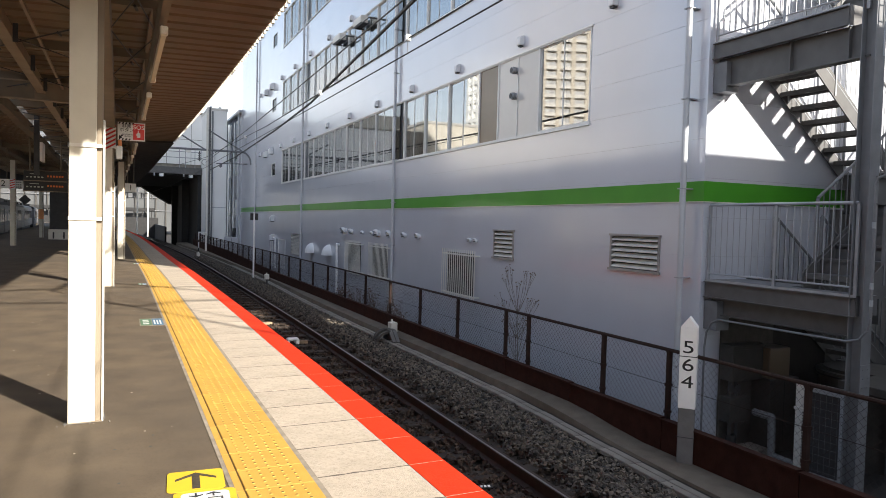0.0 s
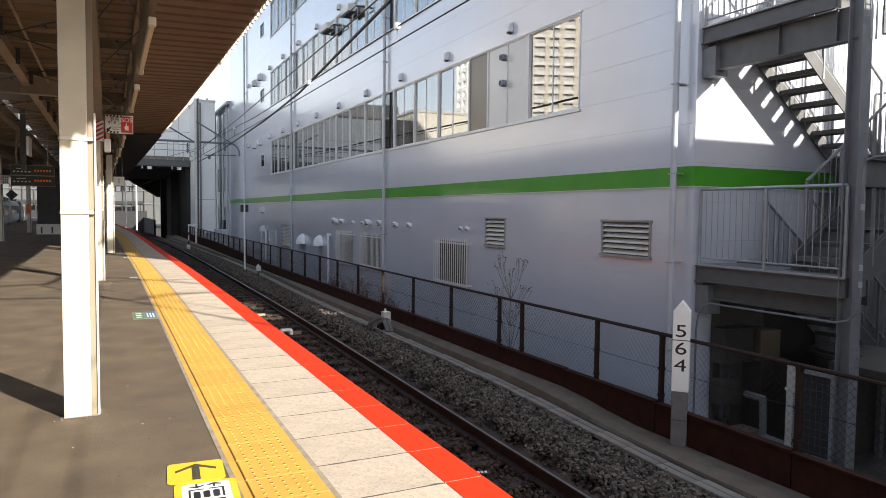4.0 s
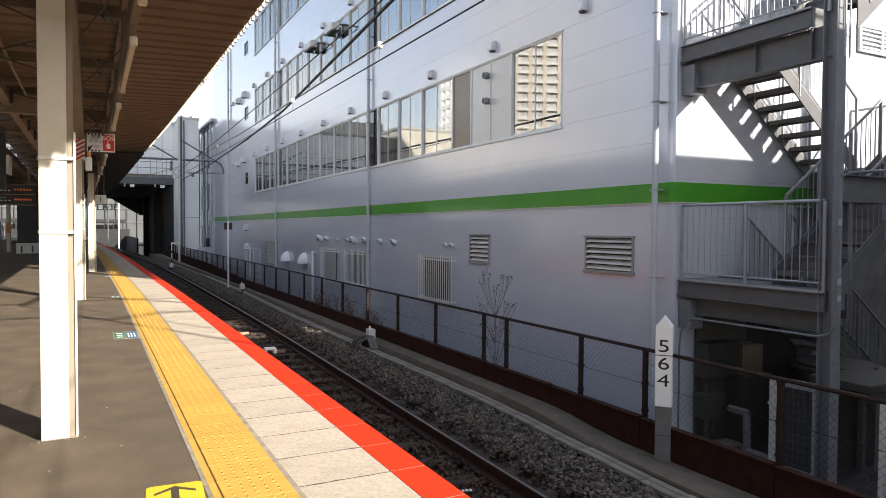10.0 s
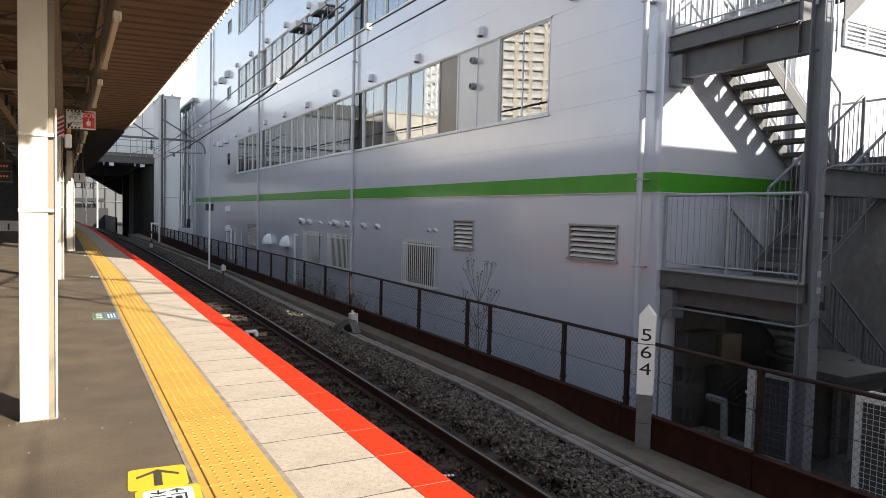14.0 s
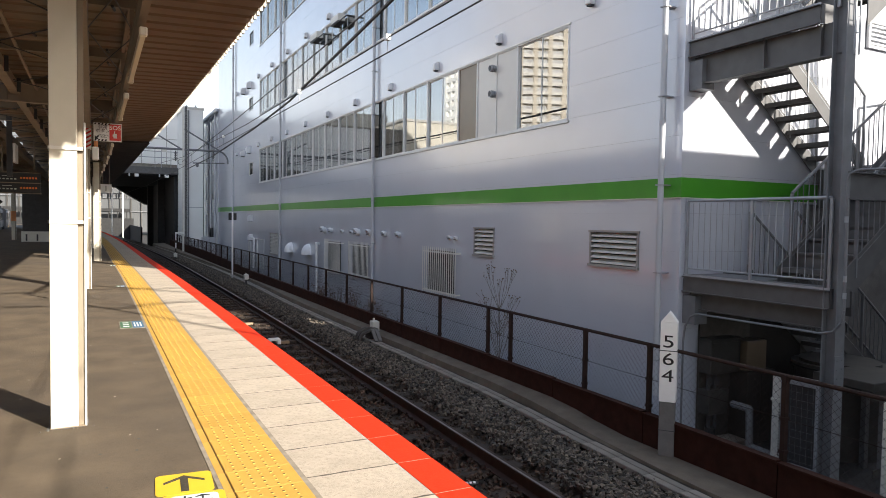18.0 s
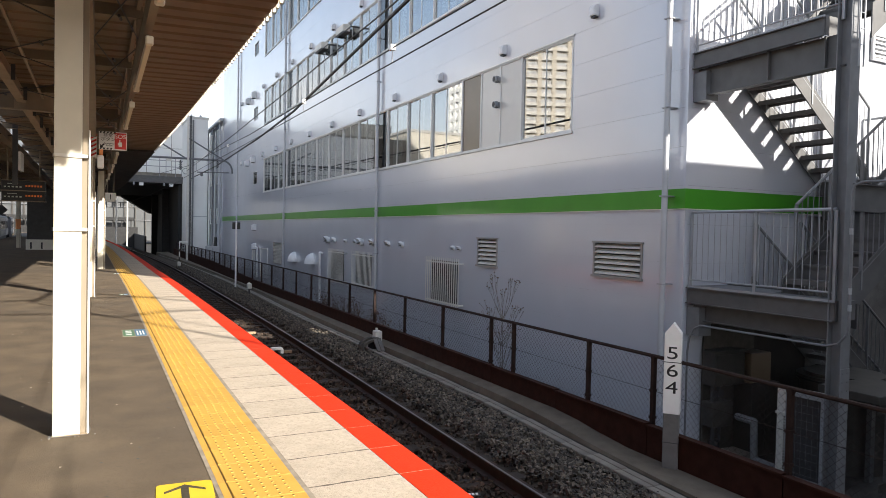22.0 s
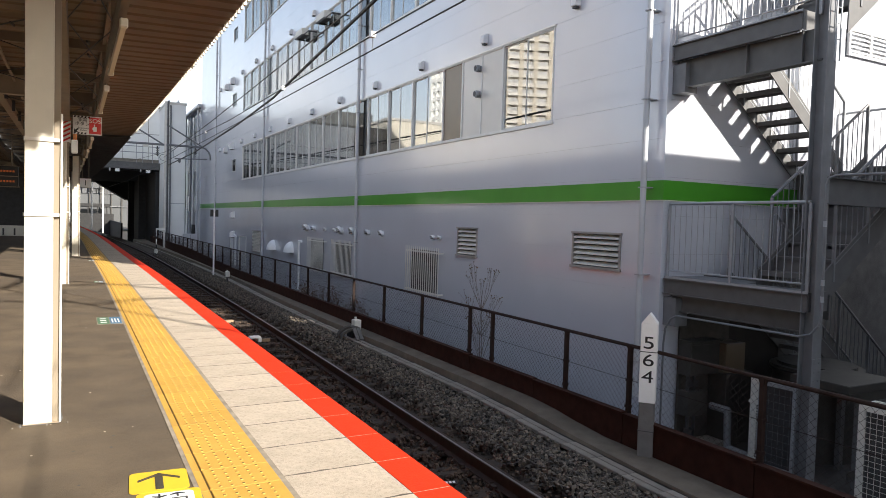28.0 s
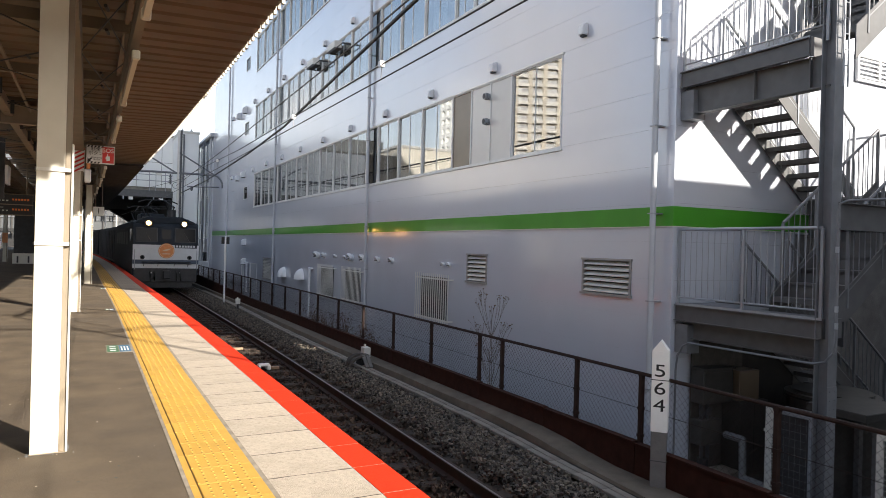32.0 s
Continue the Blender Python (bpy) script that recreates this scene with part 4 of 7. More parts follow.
def downpipe(y, x=8.66, r=0.053, z0=-1.5, z1=29.8):
    ob = part("downpipe", rods(r, ((x, y, z0), (x, y, z1)), seg=14), M_PIPE, office, "grey rainwater pipe", smooth=False)
    z = z0 + 0.6
    while z < z1:
        part("pipe_clip", boxes((x - r - 0.012, WX, y - r - 0.012, y + r + 0.012, z, z + 0.02)), M_STEEL, ob)
        z += 1.5


downpipe(8.74, x=8.585)
for y in (22.55, 36.08, 49.9):
    downpipe(y)
# vents in the off-white infill
for z in (5.19, 4.57):
    ob = part("round_vent", rods(0.08, ((WX - 0.16, 14.55, z), (WX + 0.02, 14.55, z)), seg=14), M_STEEL, office, "grey round vent outlet")
    # closed dark disc, coloured like the unlit inside of the outlet
    part("vent_mouth", rods(0.062, ((WX - 0.164, 14.55, z), (WX - 0.161, 14.55, z)), seg=14), M_DARK, ob, "dark disc standing in for the shaded opening")
    for dx in (0.02, 0.06):
        part("vent_ring", rods(0.09, ((WX - 0.13 + dx, 14.55, z), (WX - 0.12 + dx, 14.55, z)), seg=14), M_STAIR, ob)
# ledges with outdoor boxes on the second window row
for y in (25.6, 28.5):
    ob = part("equipment_box", boxes((WX - 0.36, WX - 0.06, y + 0.2, y + 1.15, 9.16, 9.44)), M_BAR, office, "pale grey box on brackets before the upper windows", bevel=0.02)
    part("box_base", boxes((WX - 0.37, WX - 0.06, y + 0.19, y + 1.17, 9.12, 9.155)), M_DARK, ob)
    for a in (-0.75, 0.9):
        part("bracket", boxes((WX - 0.36, WX, y + a, y + a + 0.04, 9.06, 9.115)), M_DARK, ob)
    part("bracket_rail", boxes((WX - 0.36, WX - 0.33, y - 0.78, y + 1.0, 9.07, 9.10)), M_DARK, ob)

# ---- canopy ----
RX0, RZ0, RX1, RZ1 = 0.36, 3.84, 1.70, 3.88
canopy = thing("platform_canopy", "brown steel platform canopy with a corrugated deck", "canopy")


def corrugated(x0, z0, x1, z1, ya, yb, period, depth, thick=0.012, lean=edge_x):
    bm = bmesh.new()
    prof = [(0.0, 0.0), (0.66, 0.0), (0.74, depth), (0.92, depth), (1.0, 0.0)]
    pts = []
    y = ya
    while y < yb:
        for p, h in prof[:-1]:
            pts.append((y + p * period, h))
        y += period
    rows = []
    for yy, h in pts:
        s = lean(yy) - 1.79
        rows.append([bm.verts.new((x0 + s, yy, z0 + h)), bm.verts.new((x1 + s, yy, z1 + h)), bm.verts.new((x1 + s, yy, z1 + h + thick)), bm.verts.new((x0 + s, yy, z0 + h + thick))])
    for r, q in zip(rows, rows[1:]):
        for i in range(4):
            j = (i + 1) % 4
            bm.faces.new((r[i], r[j], q[j], q[i]))
    return bm


part("roof_deck", corrugated(RX0, RZ0, RX1, RZ1, -9, 24.2, 0.36, 0.03), M_DECK, canopy, "level corrugated brown deck out to the eave")
# shade beyond the joint comes from this deck's darker colour
part("roof_deck", corrugated(RX0, RZ0 - 0.06, RX1, RZ1 - 0.06, 24.35, 57, 0.36, 0.03), M_DECK_SHADED, canopy, "deck beyond the roof joint with shade put into its colour")
bm = bmesh.new()
add_bar(bm, (0.2, 24.27, 3.80), (1.56, 24.27, 3.84), 0.10, 0.06)
part("roof_joint", bm, M_DECK_SHADED, canopy, "cross frame at the joint of the roof")
part("roof_deck", corrugated(-1.9, 3.72, RX0 + 0.02, 3.80, -9, 24.2, 0.36, 0.02), M_DECK, canopy, "flat panelled deck over the columns")
part("roof_deck", corrugated(-1.9, 3.68, RX0 + 0.02, 3.74, 24.3, 57, 0.36, 0.02), M_DECK_SHADED, canopy, "deck beyond the roof joint with shade put into its colour")
part("roof_deck", corrugated(-6.6, 4.25, -1.88, 3.45, -9, 57, 0.36, 0.075), M_DECK, canopy, "corrugated brown deck rising to the eave")
for x0, x1, z0, z1 in ((0.29, 0.35, 3.0, 3.14), (0.30, 0.34, 3.62, 3.74), (-1.95, -1.8, 3.25, 3.45)):
    for a in range(-8, 56, 4):
        s = edge_x(a + 2) - 1.79
        part("purlin", boxes((x0 + s, x1 + s, a, a + 4, z0, z1)), M_BEAM, canopy)
# pale teeth imitate sunlit rib ends and stop where the eave is shaded
tooth = mesh_of("eave_closure", boxes((-0.01, 0.02, 0.015, 0.065, -0.04, 0.06), (-0.01, 0.03, 0.075, 0.16, 0.03, 0.085)), M_EAVE)
for k in range(144):
    y = -1.8 + 0.18 * k
    ob = new("eave_closure", tooth)
    ob.parent, ob.location = canopy, (RX1 + edge_x(y) - 1.79, y, RZ1)
for y in np.arange(0.25, 55, 2.5):
    s = edge_x(float(y)) - 1.79
    bm = bmesh.new()
    y = float(y)
    main = abs((y - 5.25) % 10 - 0) < 0.1
    add_bar(bm, (-1.9 + s, y, 3.56), (0.36 + s, y, 3.60), 0.10, 0.26 if main else 0.12)
    add_bar(bm, (0.32 + s, y, 3.14), (0.32 + s, y, 3.62), 0.04, 0.04)
    if main:
        add_bar(bm, (-1.9 + s, y, 3.32), (-6.5 + s, y, 4.05), 0.10, 0.16)
    part("rafter", bm, M_BEAM, canopy, "brown steel cross beam")
    if y < 50:
        bm = bmesh.new()
        add_rod(bm, (-0.1 + s, y, 3.30), (0.34 + s, y + 2.5, 3.30), 0.007, 5)
        add_rod(bm, (0.34 + s, y, 3.28), (-0.1 + s, y + 2.5, 3.28), 0.007, 5)
        add_rod(bm, (-1.8 + s, y, 3.34), (-0.2 + s, y + 2.5, 3.34), 0.008, 5)
        add_rod(bm, (-0.2 + s, y, 3.33), (-1.8 + s, y + 2.5, 3.33), 0.008, 5)
        for px, py in ((0.1, 0.9), (0.12, 1.6), (-0.6, 0.7), (-1.3, 1.8)):
            add_rod(bm, (px + s, y + py - 0.06, 3.29 if px > 0 else 3.335), (px + s + 0.02, y + py + 0.06, 3.29 if px > 0 else 3.335), 0.015, 6)
        part("bracing", bm, M_DARK, canopy, "thin crossed bracing rods with turnbuckles")
for a in range(-6, 54, 3):
    s = edge_x(a + 1.5) - 1.79
    part("long_beam", boxes((-0.32 + s, -0.08 + s, a, a + 3.0, 3.12, 3.48)), M_BEAM, canopy)
    part("long_beam", boxes((-3.4 + s, -3.2 + s, a, a + 3.0, 3.45, 3.7)), M_BEAM, canopy)
    part("conduit", rods(0.02, ((0.31 + s, a, 3.2), (0.31 + s, a + 3, 3.2))), M_BEAM, canopy)


def lamp(y0, length):
    s = edge_x(y0) - 1.79
    ob = thing("strip_lamp", "unlit white strip lamp under the canopy", "lamp", group="canopy lamps", at=(0.32 + s, y0, 2.86))
    bm = bmesh.new()
    add_prism(bm, [(-0.019, 0.0), (0.019, 0.0), (0.025, 0.03), (0.021, 0.06), (-0.021, 0.06), (-0.025, 0.03)], "y", 0.06, length - 0.06)
    part("diffuser", bm, M_TUBE, ob)
    for a in (0.0, length - 0.06):
        part("end_cap", boxes((-0.031, 0.031, a, a + 0.06, -0.006, 0.066)), M_CREAM, ob, bevel=0.01)
    part("hanger", rods(0.01, ((0, 0.3, 0.06), (0, 0.3, 0.24)), ((0, length - 0.3, 0.06), (0, length - 0.3, 0.24))), M_BEAM, ob)


for k in (0, 1, 2, 4, 5, 6, 7, 8, 9, 10):
    lamp(2.65 + 3.25 * k, 2.2)


def column(x, y, tall=3.12):
    """A white steel H column with a conduit on its track side."""
    ob = thing("canopy_column", "white-painted steel canopy column on the platform", "column", group="canopy columns", at=(x, y, 0))
    part("front_flange", boxes((-0.10, 0.065, -0.11, -0.09, 0.0, tall)), M_CREAM, ob, bevel=0.003)
    part("back_flange", boxes((-0.10, 0.065, 0.09, 0.11, 0.0, tall)), M_CREAM, ob, bevel=0.003)
    part("web", boxes((-0.085, 0.03, -0.09, 0.09, 0.0, tall)), M_CREAM, ob)
    part("column_recess", boxes((0.066, 0.103, -0.085, 0.03, 0.0, tall)), M_RECESS_SHADE, ob, "tan strip beside the flange, coloured as a shaded recess")
    part("conduit", boxes((0.1035, 0.116, -0.10, 0.03, 0.0, 2.06)), M_WHITE, ob, "white cable conduit", bevel=0.003)
    part("base", boxes((-0.104, 0.108, -0.116, 0.116, 0.0, 0.008)), M_BEAM_PALE, ob, "dirty base plate")
    g = random.Random(int(y * 10) + 3)
    bm = bmesh.new()
    ring = [(sx * g.uniform(0.112, 0.128), sy * g.uniform(0.122, 0.14)) for sx, sy in ((-1, -1), (-0.5, -1), (0, -1), (0.5, -1), (1, -1), (1.05, 0), (1, 1), (0, 1), (-1, 1), (-1, 0))]
    bm.faces.new([bm.verts.new((px, py, 0.0035)) for px, py in ring])
    part("grime", bm, M_CONC_DARK, ob, "grime and broken mortar at the foot")
    bm = bmesh.new()
    for _ in range(9):
        px, py, r = g.uniform(-0.16, 0.19), -g.uniform(0.12, 0.17), g.uniform(0.003, 0.007)
        bmesh.ops.create_icosphere(bm, subdivisions=1, radius=r, matrix=Matrix.Translation((px, py, r * 0.5)))
    tagged(part("rubble", bm, M_CONC, ob), kind="stuff")
    for z in (1.87, 1.38):
        part("strap", boxes((-0.108, 0.106, -0.122, -0.112, z, z + 0.022), (-0.108, -0.1, -0.122, 0.115, z, z + 0.022), (0.1, 0.108, -0.122, 0.115, z, z + 0.022)), M_WHITE, ob)
    return ob


for x, y in ((-0.19, 5.3), (-0.20, 15.1), (0.04, 24.4), (-0.02, 34.0), (-0.1, 44.0), (-0.2, -4.7)):
    column(x, y)
for y in (5.3, 15.1, 24.4, 34.0, 45.4):
    column(-4.1, y, 3.6)

# ---- external steel staircase at the building's corner ----
SX0, SX1, SY0, SY1 = 8.84, 9.79, 5.84, 8.42       # landing by the corner
RISE, RUN, STEPS = 0.2194, 0.295, 9
MX0, MX1 = SX1 + RUN * (STEPS - 1), SX1 + RUN * (STEPS - 1) + 1.15
XB = SX1 - 0.51                                    # the rising flights start a little nearer the corner
stairs = thing("external_staircase", "grey galvanised steel external staircase beside the office", "staircase")
tread_me = mesh_of("tread", boxes((0, 0.285, 0, 1.0, -0.03, 0.0), (0, 0.012, 0, 1.0, -0.075, -0.03), (0.273, 0.285, 0, 1.0, -0.075, -0.03)), M_STAIR_DARK)
baluster_me = mesh_of("baluster", rods(0.0065, ((0, 0, 0.10), (0, 0, 1.2)), seg=6), M_STEEL)
# darker copy of the baluster, with shade put into its colour
shaded_baluster_me = mesh_of("baluster", rods(0.008, ((0, 0, 0.10), (0, 0, 1.2)), seg=6), M_STAIR)


def railing(a, b, spacing=0.115, mat=None, h=1.24):
    """A level or sloping railing from a to b: top and bottom rail, posts and thin balusters."""
    a, b = Vector(a), Vector(b)
    mat, me = (mat, shaded_baluster_me) if mat else (M_STEEL, baluster_me)
    top = part("railing", rods(0.024, (a + Vector((0, 0, h)), b + Vector((0, 0, h)))), mat, stairs)
    part("bottom_rail", rods(0.014, (a + Vector((0, 0, 0.11)), b + Vector((0, 0, 0.11)))), mat, top)
    n = max(2, int((b - a).length / spacing))
    for i in range(1, n):
        o = new("baluster", me)
        o.parent, o.location = top, a.lerp(b, i / n)
        o.scale = (1.0, 1.0, h / 1.24)
    m = max(1, round((b - a).length / 1.15))
    for i in range(m + 1):
        p = a.lerp(b, i / m)
        part("post", boxes((p.x - 0.016, p.x + 0.016, p.y - 0.022, p.y + 0.022, p.z - 0.12, p.z + h - 0.01)), mat, top)


def landing(x0, x1, z):
    near = XB if x0 < 9 else x1
    ob = part("landing", boxes((x0 + 0.014, near, SY0 + (0.28 if 1 < z and x0 < 9 else 0.0), SY0 + 1.3, z - 0.05, z), (x0 + 0.014, x1, SY0 + 1.3, SY1, z - 0.05, z)), M_STAIR, stairs, "chequer-plate landing")
    ya = SY0 if z < 1 or x0 > 9 else SY0 + 0.28
    part("toe_plate", boxes((x0 - 0.008, x0, ya - 0.008, SY1, z - 0.02, z + 0.012)), M_STEEL, ob, "pale toe plate")
    part("fascia", boxes((x0, x0 + 0.012, ya, SY1, z - 0.27, z - 0.022), (x0 - 0.045, x0 + 0.0, ya, SY1, z - 0.284, z - 0.27), (x0 - 0.045, x0, ya, SY1, z - 0.034, z - 0.022)), M_STAIR_DARK, ob)
    part("fascia", boxes((x0 + 0.014, near, ya - 0.012, ya, z - 0.27, z + 0.0)), M_STAIR_DARK, ob)
    part("fascia", boxes((x1, x1 + 0.012, SY0 + 1.3 if x0 < 9 else SY0, SY1, z - 0.27, z + 0.02)), M_STAIR_DARK, ob)
    if z < 1:
        part("beam", boxes((x0 + 0.16, x0 + 0.18, SY0, SY1, z - 0.56, z - 0.29), (x0 + 0.10, x0 + 0.24, SY0, SY1, z - 0.575, z - 0.56)), M_STAIR_DARK, ob)
        part("beam", boxes((x0 + 0.5, x0 + 0.52, SY0, SY1, z - 0.4, z - 0.05)), M_STAIR_DARK, ob)
        return
    part("beam", boxes((x0 + 0.12, x0 + 0.14, SY0, SY1, z - 0.72, z - 0.27), (x0 + 0.05, x0 + 0.21, SY0, SY1, z - 0.735, z - 0.715), (x0 + 0.06, x0 + 0.2, SY0 + 1.2, SY0 + 1.22, z - 0.71, z - 0.27), (x0 + 0.06, x0 + 0.2, SY0 + 0.3, SY0 + 0.32, z - 0.71, z - 0.27)), M_STAIR_DARK, ob)


def flight(xa, za, up, y, rail=None, run=RUN, steps=STEPS):
    """Risers from the corner landing (xa, za), climbing or falling away from the track."""
    s = 1 if up else -1
    for i in range(1, steps):
        o = new("tread", tread_me)
        o.parent, o.location = stairs, (xa + run * (i - 1), y, za + s * RISE * i)
        o.scale = (run / 0.285 * 0.99, 1.0 if up else 0.86, 1.0)
        if up:
            part("riser", boxes((xa + run * i, xa + run * i + 0.008, y, y + 1.0, za + RISE * i - 0.03, za + RISE * (i + 1) - 0.03)), M_STAIR_DARK, stairs)
    zb = za + s * RISE * steps
    xb = xa + run * (steps - 1)
    for yy in (y - 0.02, y + (1.0 if up else 0.86)):
        bm = bmesh.new()
        lo, hi = (0.26, 0.22) if up else (0.2, 0.15)
        add_prism(bm, [(xa - 0.05, za + hi), (xb + 0.05, zb + hi), (xb + 0.05, zb - lo), (xa - 0.05, za - lo)], "y", yy, yy + 0.02)
        part("stringer", bm, M_STAIR_DARK, stairs)
        k = 0.22 if up else 0.0
        railing((xa + k, yy + 0.01, za + s * (0.1 + k * RISE / run)), (xb, yy + 0.01, zb - s * 0.05), 0.16, rail, 1.10 if up else 1.2)


YN, YF = SY0 + 0.08, SY0 + 1.68
for z in (0.60, 4.5, 8.45):
    landing(SX0, SX1, z)
    railing((SX0 + 0.03, SY0 + 0.03, z), (SX0 + 0.03, SY1 - 0.03, z))
for z in (2.525, 6.475):
    landing(MX0, MX1, z)
    railing((MX0 + 0.05, SY0 + 0.03, z), (MX1 - 0.03, SY0 + 0.03, z))
    railing((MX1 - 0.03, SY0 + 0.10, z), (MX1 - 0.03, SY1 - 0.1, z))
for z in (4.5, 8.45):
    flight(SX1, z, False, YF)
for z, xa, run in ((0.60, XB, 0.325), (4.5, XB + 0.31, 0.29)):
    flight(xa, z, True, YN, M_STAIR, run)
    part("landing_strip", boxes((xa + run * (STEPS - 1), MX0 + 0.1, YN, YN + 1.0, z + 1.925, z + 1.972)), M_STAIR, stairs)
for z in (2.0, 5.95, 9.9):
    tie = part("tie_beam", boxes((SX0 + 0.12, MX1 + 0.1, SY0 - 0.09, SY0 - 0.075, z - 0.17, z + 0.17)), M_STAIR_DARK, stairs, "horizontal steel tie beam")
    part("tie_flange", boxes((SX0 + 0.12, MX1 + 0.1, SY0 - 0.15, SY0 - 0.02, z + 0.17, z + 0.185)), M_STAIR_DARK, tie)
    part("tie_flange", boxes((SX0 + 0.12, MX1 + 0.1, SY0 - 0.15, SY0 - 0.02, z - 0.185, z - 0.17)), M_STAIR_DARK, tie)
part("landing_strip", boxes((SX1 + 0.012, SX1 + 0.62, YF, SY1, 0.55, 0.6)), M_STAIR, stairs)
flight(SX1 + 0.62, 0.60, False, YF, M_STAIR, RUN, 14)
for x, y in ((SX0 + 0.08, SY0 - 0.02), (MX1 + 0.1, SY0 - 0.02)):
    col = part("column", boxes((x - 0.006, x + 0.006, y - 0.088, y + 0.088, -2.4, 12.5)), M_STAIR, stairs, "grey steel H column")
    part("flange", boxes((x - 0.1, x + 0.1, y - 0.1, y - 0.088, -2.4, 12.5)), M_STAIR, col)
    part("flange", boxes((x - 0.1, x + 0.1, y + 0.088, y + 0.1, -2.4, 12.5)), M_STAIR, col)
    part("splice", boxes((x - 0.103, x + 0.103, y - 0.108, y - 0.1, -0.75, -0.3)), M_STAIR, col)
    for i in range(4):
        for s in (-0.05, 0.05):
            part("bolt", rods(0.013, ((x + s, y - 0.108, -0.72 + 0.12 * i), (x + s, y - 0.118, -0.72 + 0.12 * i)), seg=6), M_STAIR, col)
for z in (3.68, -0.22):
    part("bracket", boxes((SX0 + 0.02, SX0 + 0.3, SY1 - 0.25, SY1 + 0.02, z, z + 0.48)), M_STAIR, stairs)
LADX = SX0 + 0.04
ladder = part("cable_ladder", rods(0.012, ((LADX, SY0 - 0.19, 3.72), (LADX, SY0 - 0.19, 12.0)), ((LADX + 0.10, SY0 - 0.19, 3.72), (LADX + 0.10, SY0 - 0.19, 12.0))), M_STEEL, stairs, "narrow steel cable ladder")
for i in range(38):
    part("rung", rods(0.008, ((LADX, SY0 - 0.19, 4.0 + 0.21 * i), (LADX + 0.10, SY0 - 0.19, 4.0 + 0.21 * i)), seg=5), M_STEEL, ladder)
screen = thing("louvre_screen", "white louvred screen fixed on the office side wall", "louvre", at=(13.62, 8.38, 5.0))
part("screen_frame", boxes((0, 3.2, 0, 0.06, 0, 0.05), (0, 3.2, 0, 0.06, 0.50, 0.55), (0, 0.05, 0, 0.06, 0.05, 0.50), (0.72, 0.78, 0, 0.06, 0.05, 0.50), (1.5, 1.56, 0, 0.06, 0.05, 0.50)), M_HOOD, screen)
for i in range(5):
    bm = bmesh.new()
    add_prism(bm, [(0.0, 0.07 + 0.088 * i), (0.0, 0.085 + 0.088 * i), (0.06, 0.14 + 0.088 * i), (0.06, 0.125 + 0.088 * i)], "x", 0.05, 3.15)
    part("blade", bm, M_HOOD, screen)

conduit = thing("steel_conduit", "bent galvanised conduit looping under the stair landing", "pipe")
bm = bmesh.new()
add_path(bm, [(8.72, 8.27, -2.3), (8.72, 8.27, -0.5), (8.72, 8.24, -0.25), (8.72, 8.14, -0.08), (8.72, 8.0, -0.01), (8.72, 5.86, 0.0), (8.72, 5.69, 0.05), (8.72, 5.58, 0.18), (8.72, 5.55, 0.35), (8.72, 5.57, 2.05), (8.72, 5.54, 2.14), (8.74, 5.44, 2.18), (8.9, 4.6, 2.18)], 0.017, 8)
part("pipe", bm, M_STAIR, conduit)
for y, z in ((5.552, 0.5), (5.565, 1.5), (5.555, 0.72)):
    part("coupling", rods(0.024, ((8.72, y, z), (8.72, y, z + 0.08))), M_STEEL, conduit)

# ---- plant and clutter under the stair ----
# tank, bench and cabinets share a colour darkened for the shade here
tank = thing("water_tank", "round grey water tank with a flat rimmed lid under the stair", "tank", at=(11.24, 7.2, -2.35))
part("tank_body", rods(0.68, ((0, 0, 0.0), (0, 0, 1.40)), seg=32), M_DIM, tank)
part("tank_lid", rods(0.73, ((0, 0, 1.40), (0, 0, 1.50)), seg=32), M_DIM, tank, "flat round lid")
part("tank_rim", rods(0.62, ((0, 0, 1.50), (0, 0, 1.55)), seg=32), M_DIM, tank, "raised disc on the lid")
part("lid_band", rods(0.745, ((0, 0, 1.43), (0, 0, 1.455)), seg=32), M_NEAR_BLACK, tank, "dark band round the lid")


def condenser(at, w, h, turn, frame_mat, wire_mat, nv, nh, label):
    ob = thing("condenser_unit", label, "condenser", group="condensers", at=at)
    ob.rotation_euler = (0, 0, radians(turn))
    d = 0.34
    part("case", boxes((0.06, d, -w / 2 + 0.05, w / 2 - 0.05, 0.1, h - 0.06)), M_DARK, ob, bevel=0.01)
    for y in (-w / 2, w / 2 - 0.06):
        part("frame_post", boxes((-0.01, 0.04, y, y + 0.06, 0, h)), frame_mat, ob, bevel=0.004)
    part("frame_rail", boxes((-0.012, 0.03, -w / 2 + 0.06, w / 2 - 0.06, h - 0.06, h)), frame_mat, ob, "pale top rail")
    part("frame_rail", boxes((-0.012, 0.03, -w / 2 + 0.06, w / 2 - 0.06, 0.10, 0.15)), frame_mat, ob, "pale lower rail")
    part("cage_top", boxes((0.03, d, -w / 2, -w / 2 + 0.03, h - 0.04, h), (0.03, d, w / 2 - 0.03, w / 2, h - 0.04, h), (d - 0.03, d, -w / 2 + 0.03, w / 2 - 0.03, h - 0.04, h)), frame_mat, ob)
    for i in range(1, nv):
        y = -w / 2 + w * i / nv
        part("guard_wire", rods(0.0032, ((-0.012, y, 0.1), (-0.012, y, h - 0.05)), seg=5), wire_mat, ob)
    for i in range(1, nh):
        z = 0.1 + (h - 0.15) * i / nh
        part("guard_wire", rods(0.0032, ((-0.016, -w / 2, z), (-0.016, w / 2, z)), seg=5), wire_mat, ob)


condenser((9.5, 6.68, -2.35), 0.60, 1.44, 6, M_STEEL, M_STAIR_DARK, 7, 11, "wire-caged air-conditioning condenser with a pale frame under the stair")
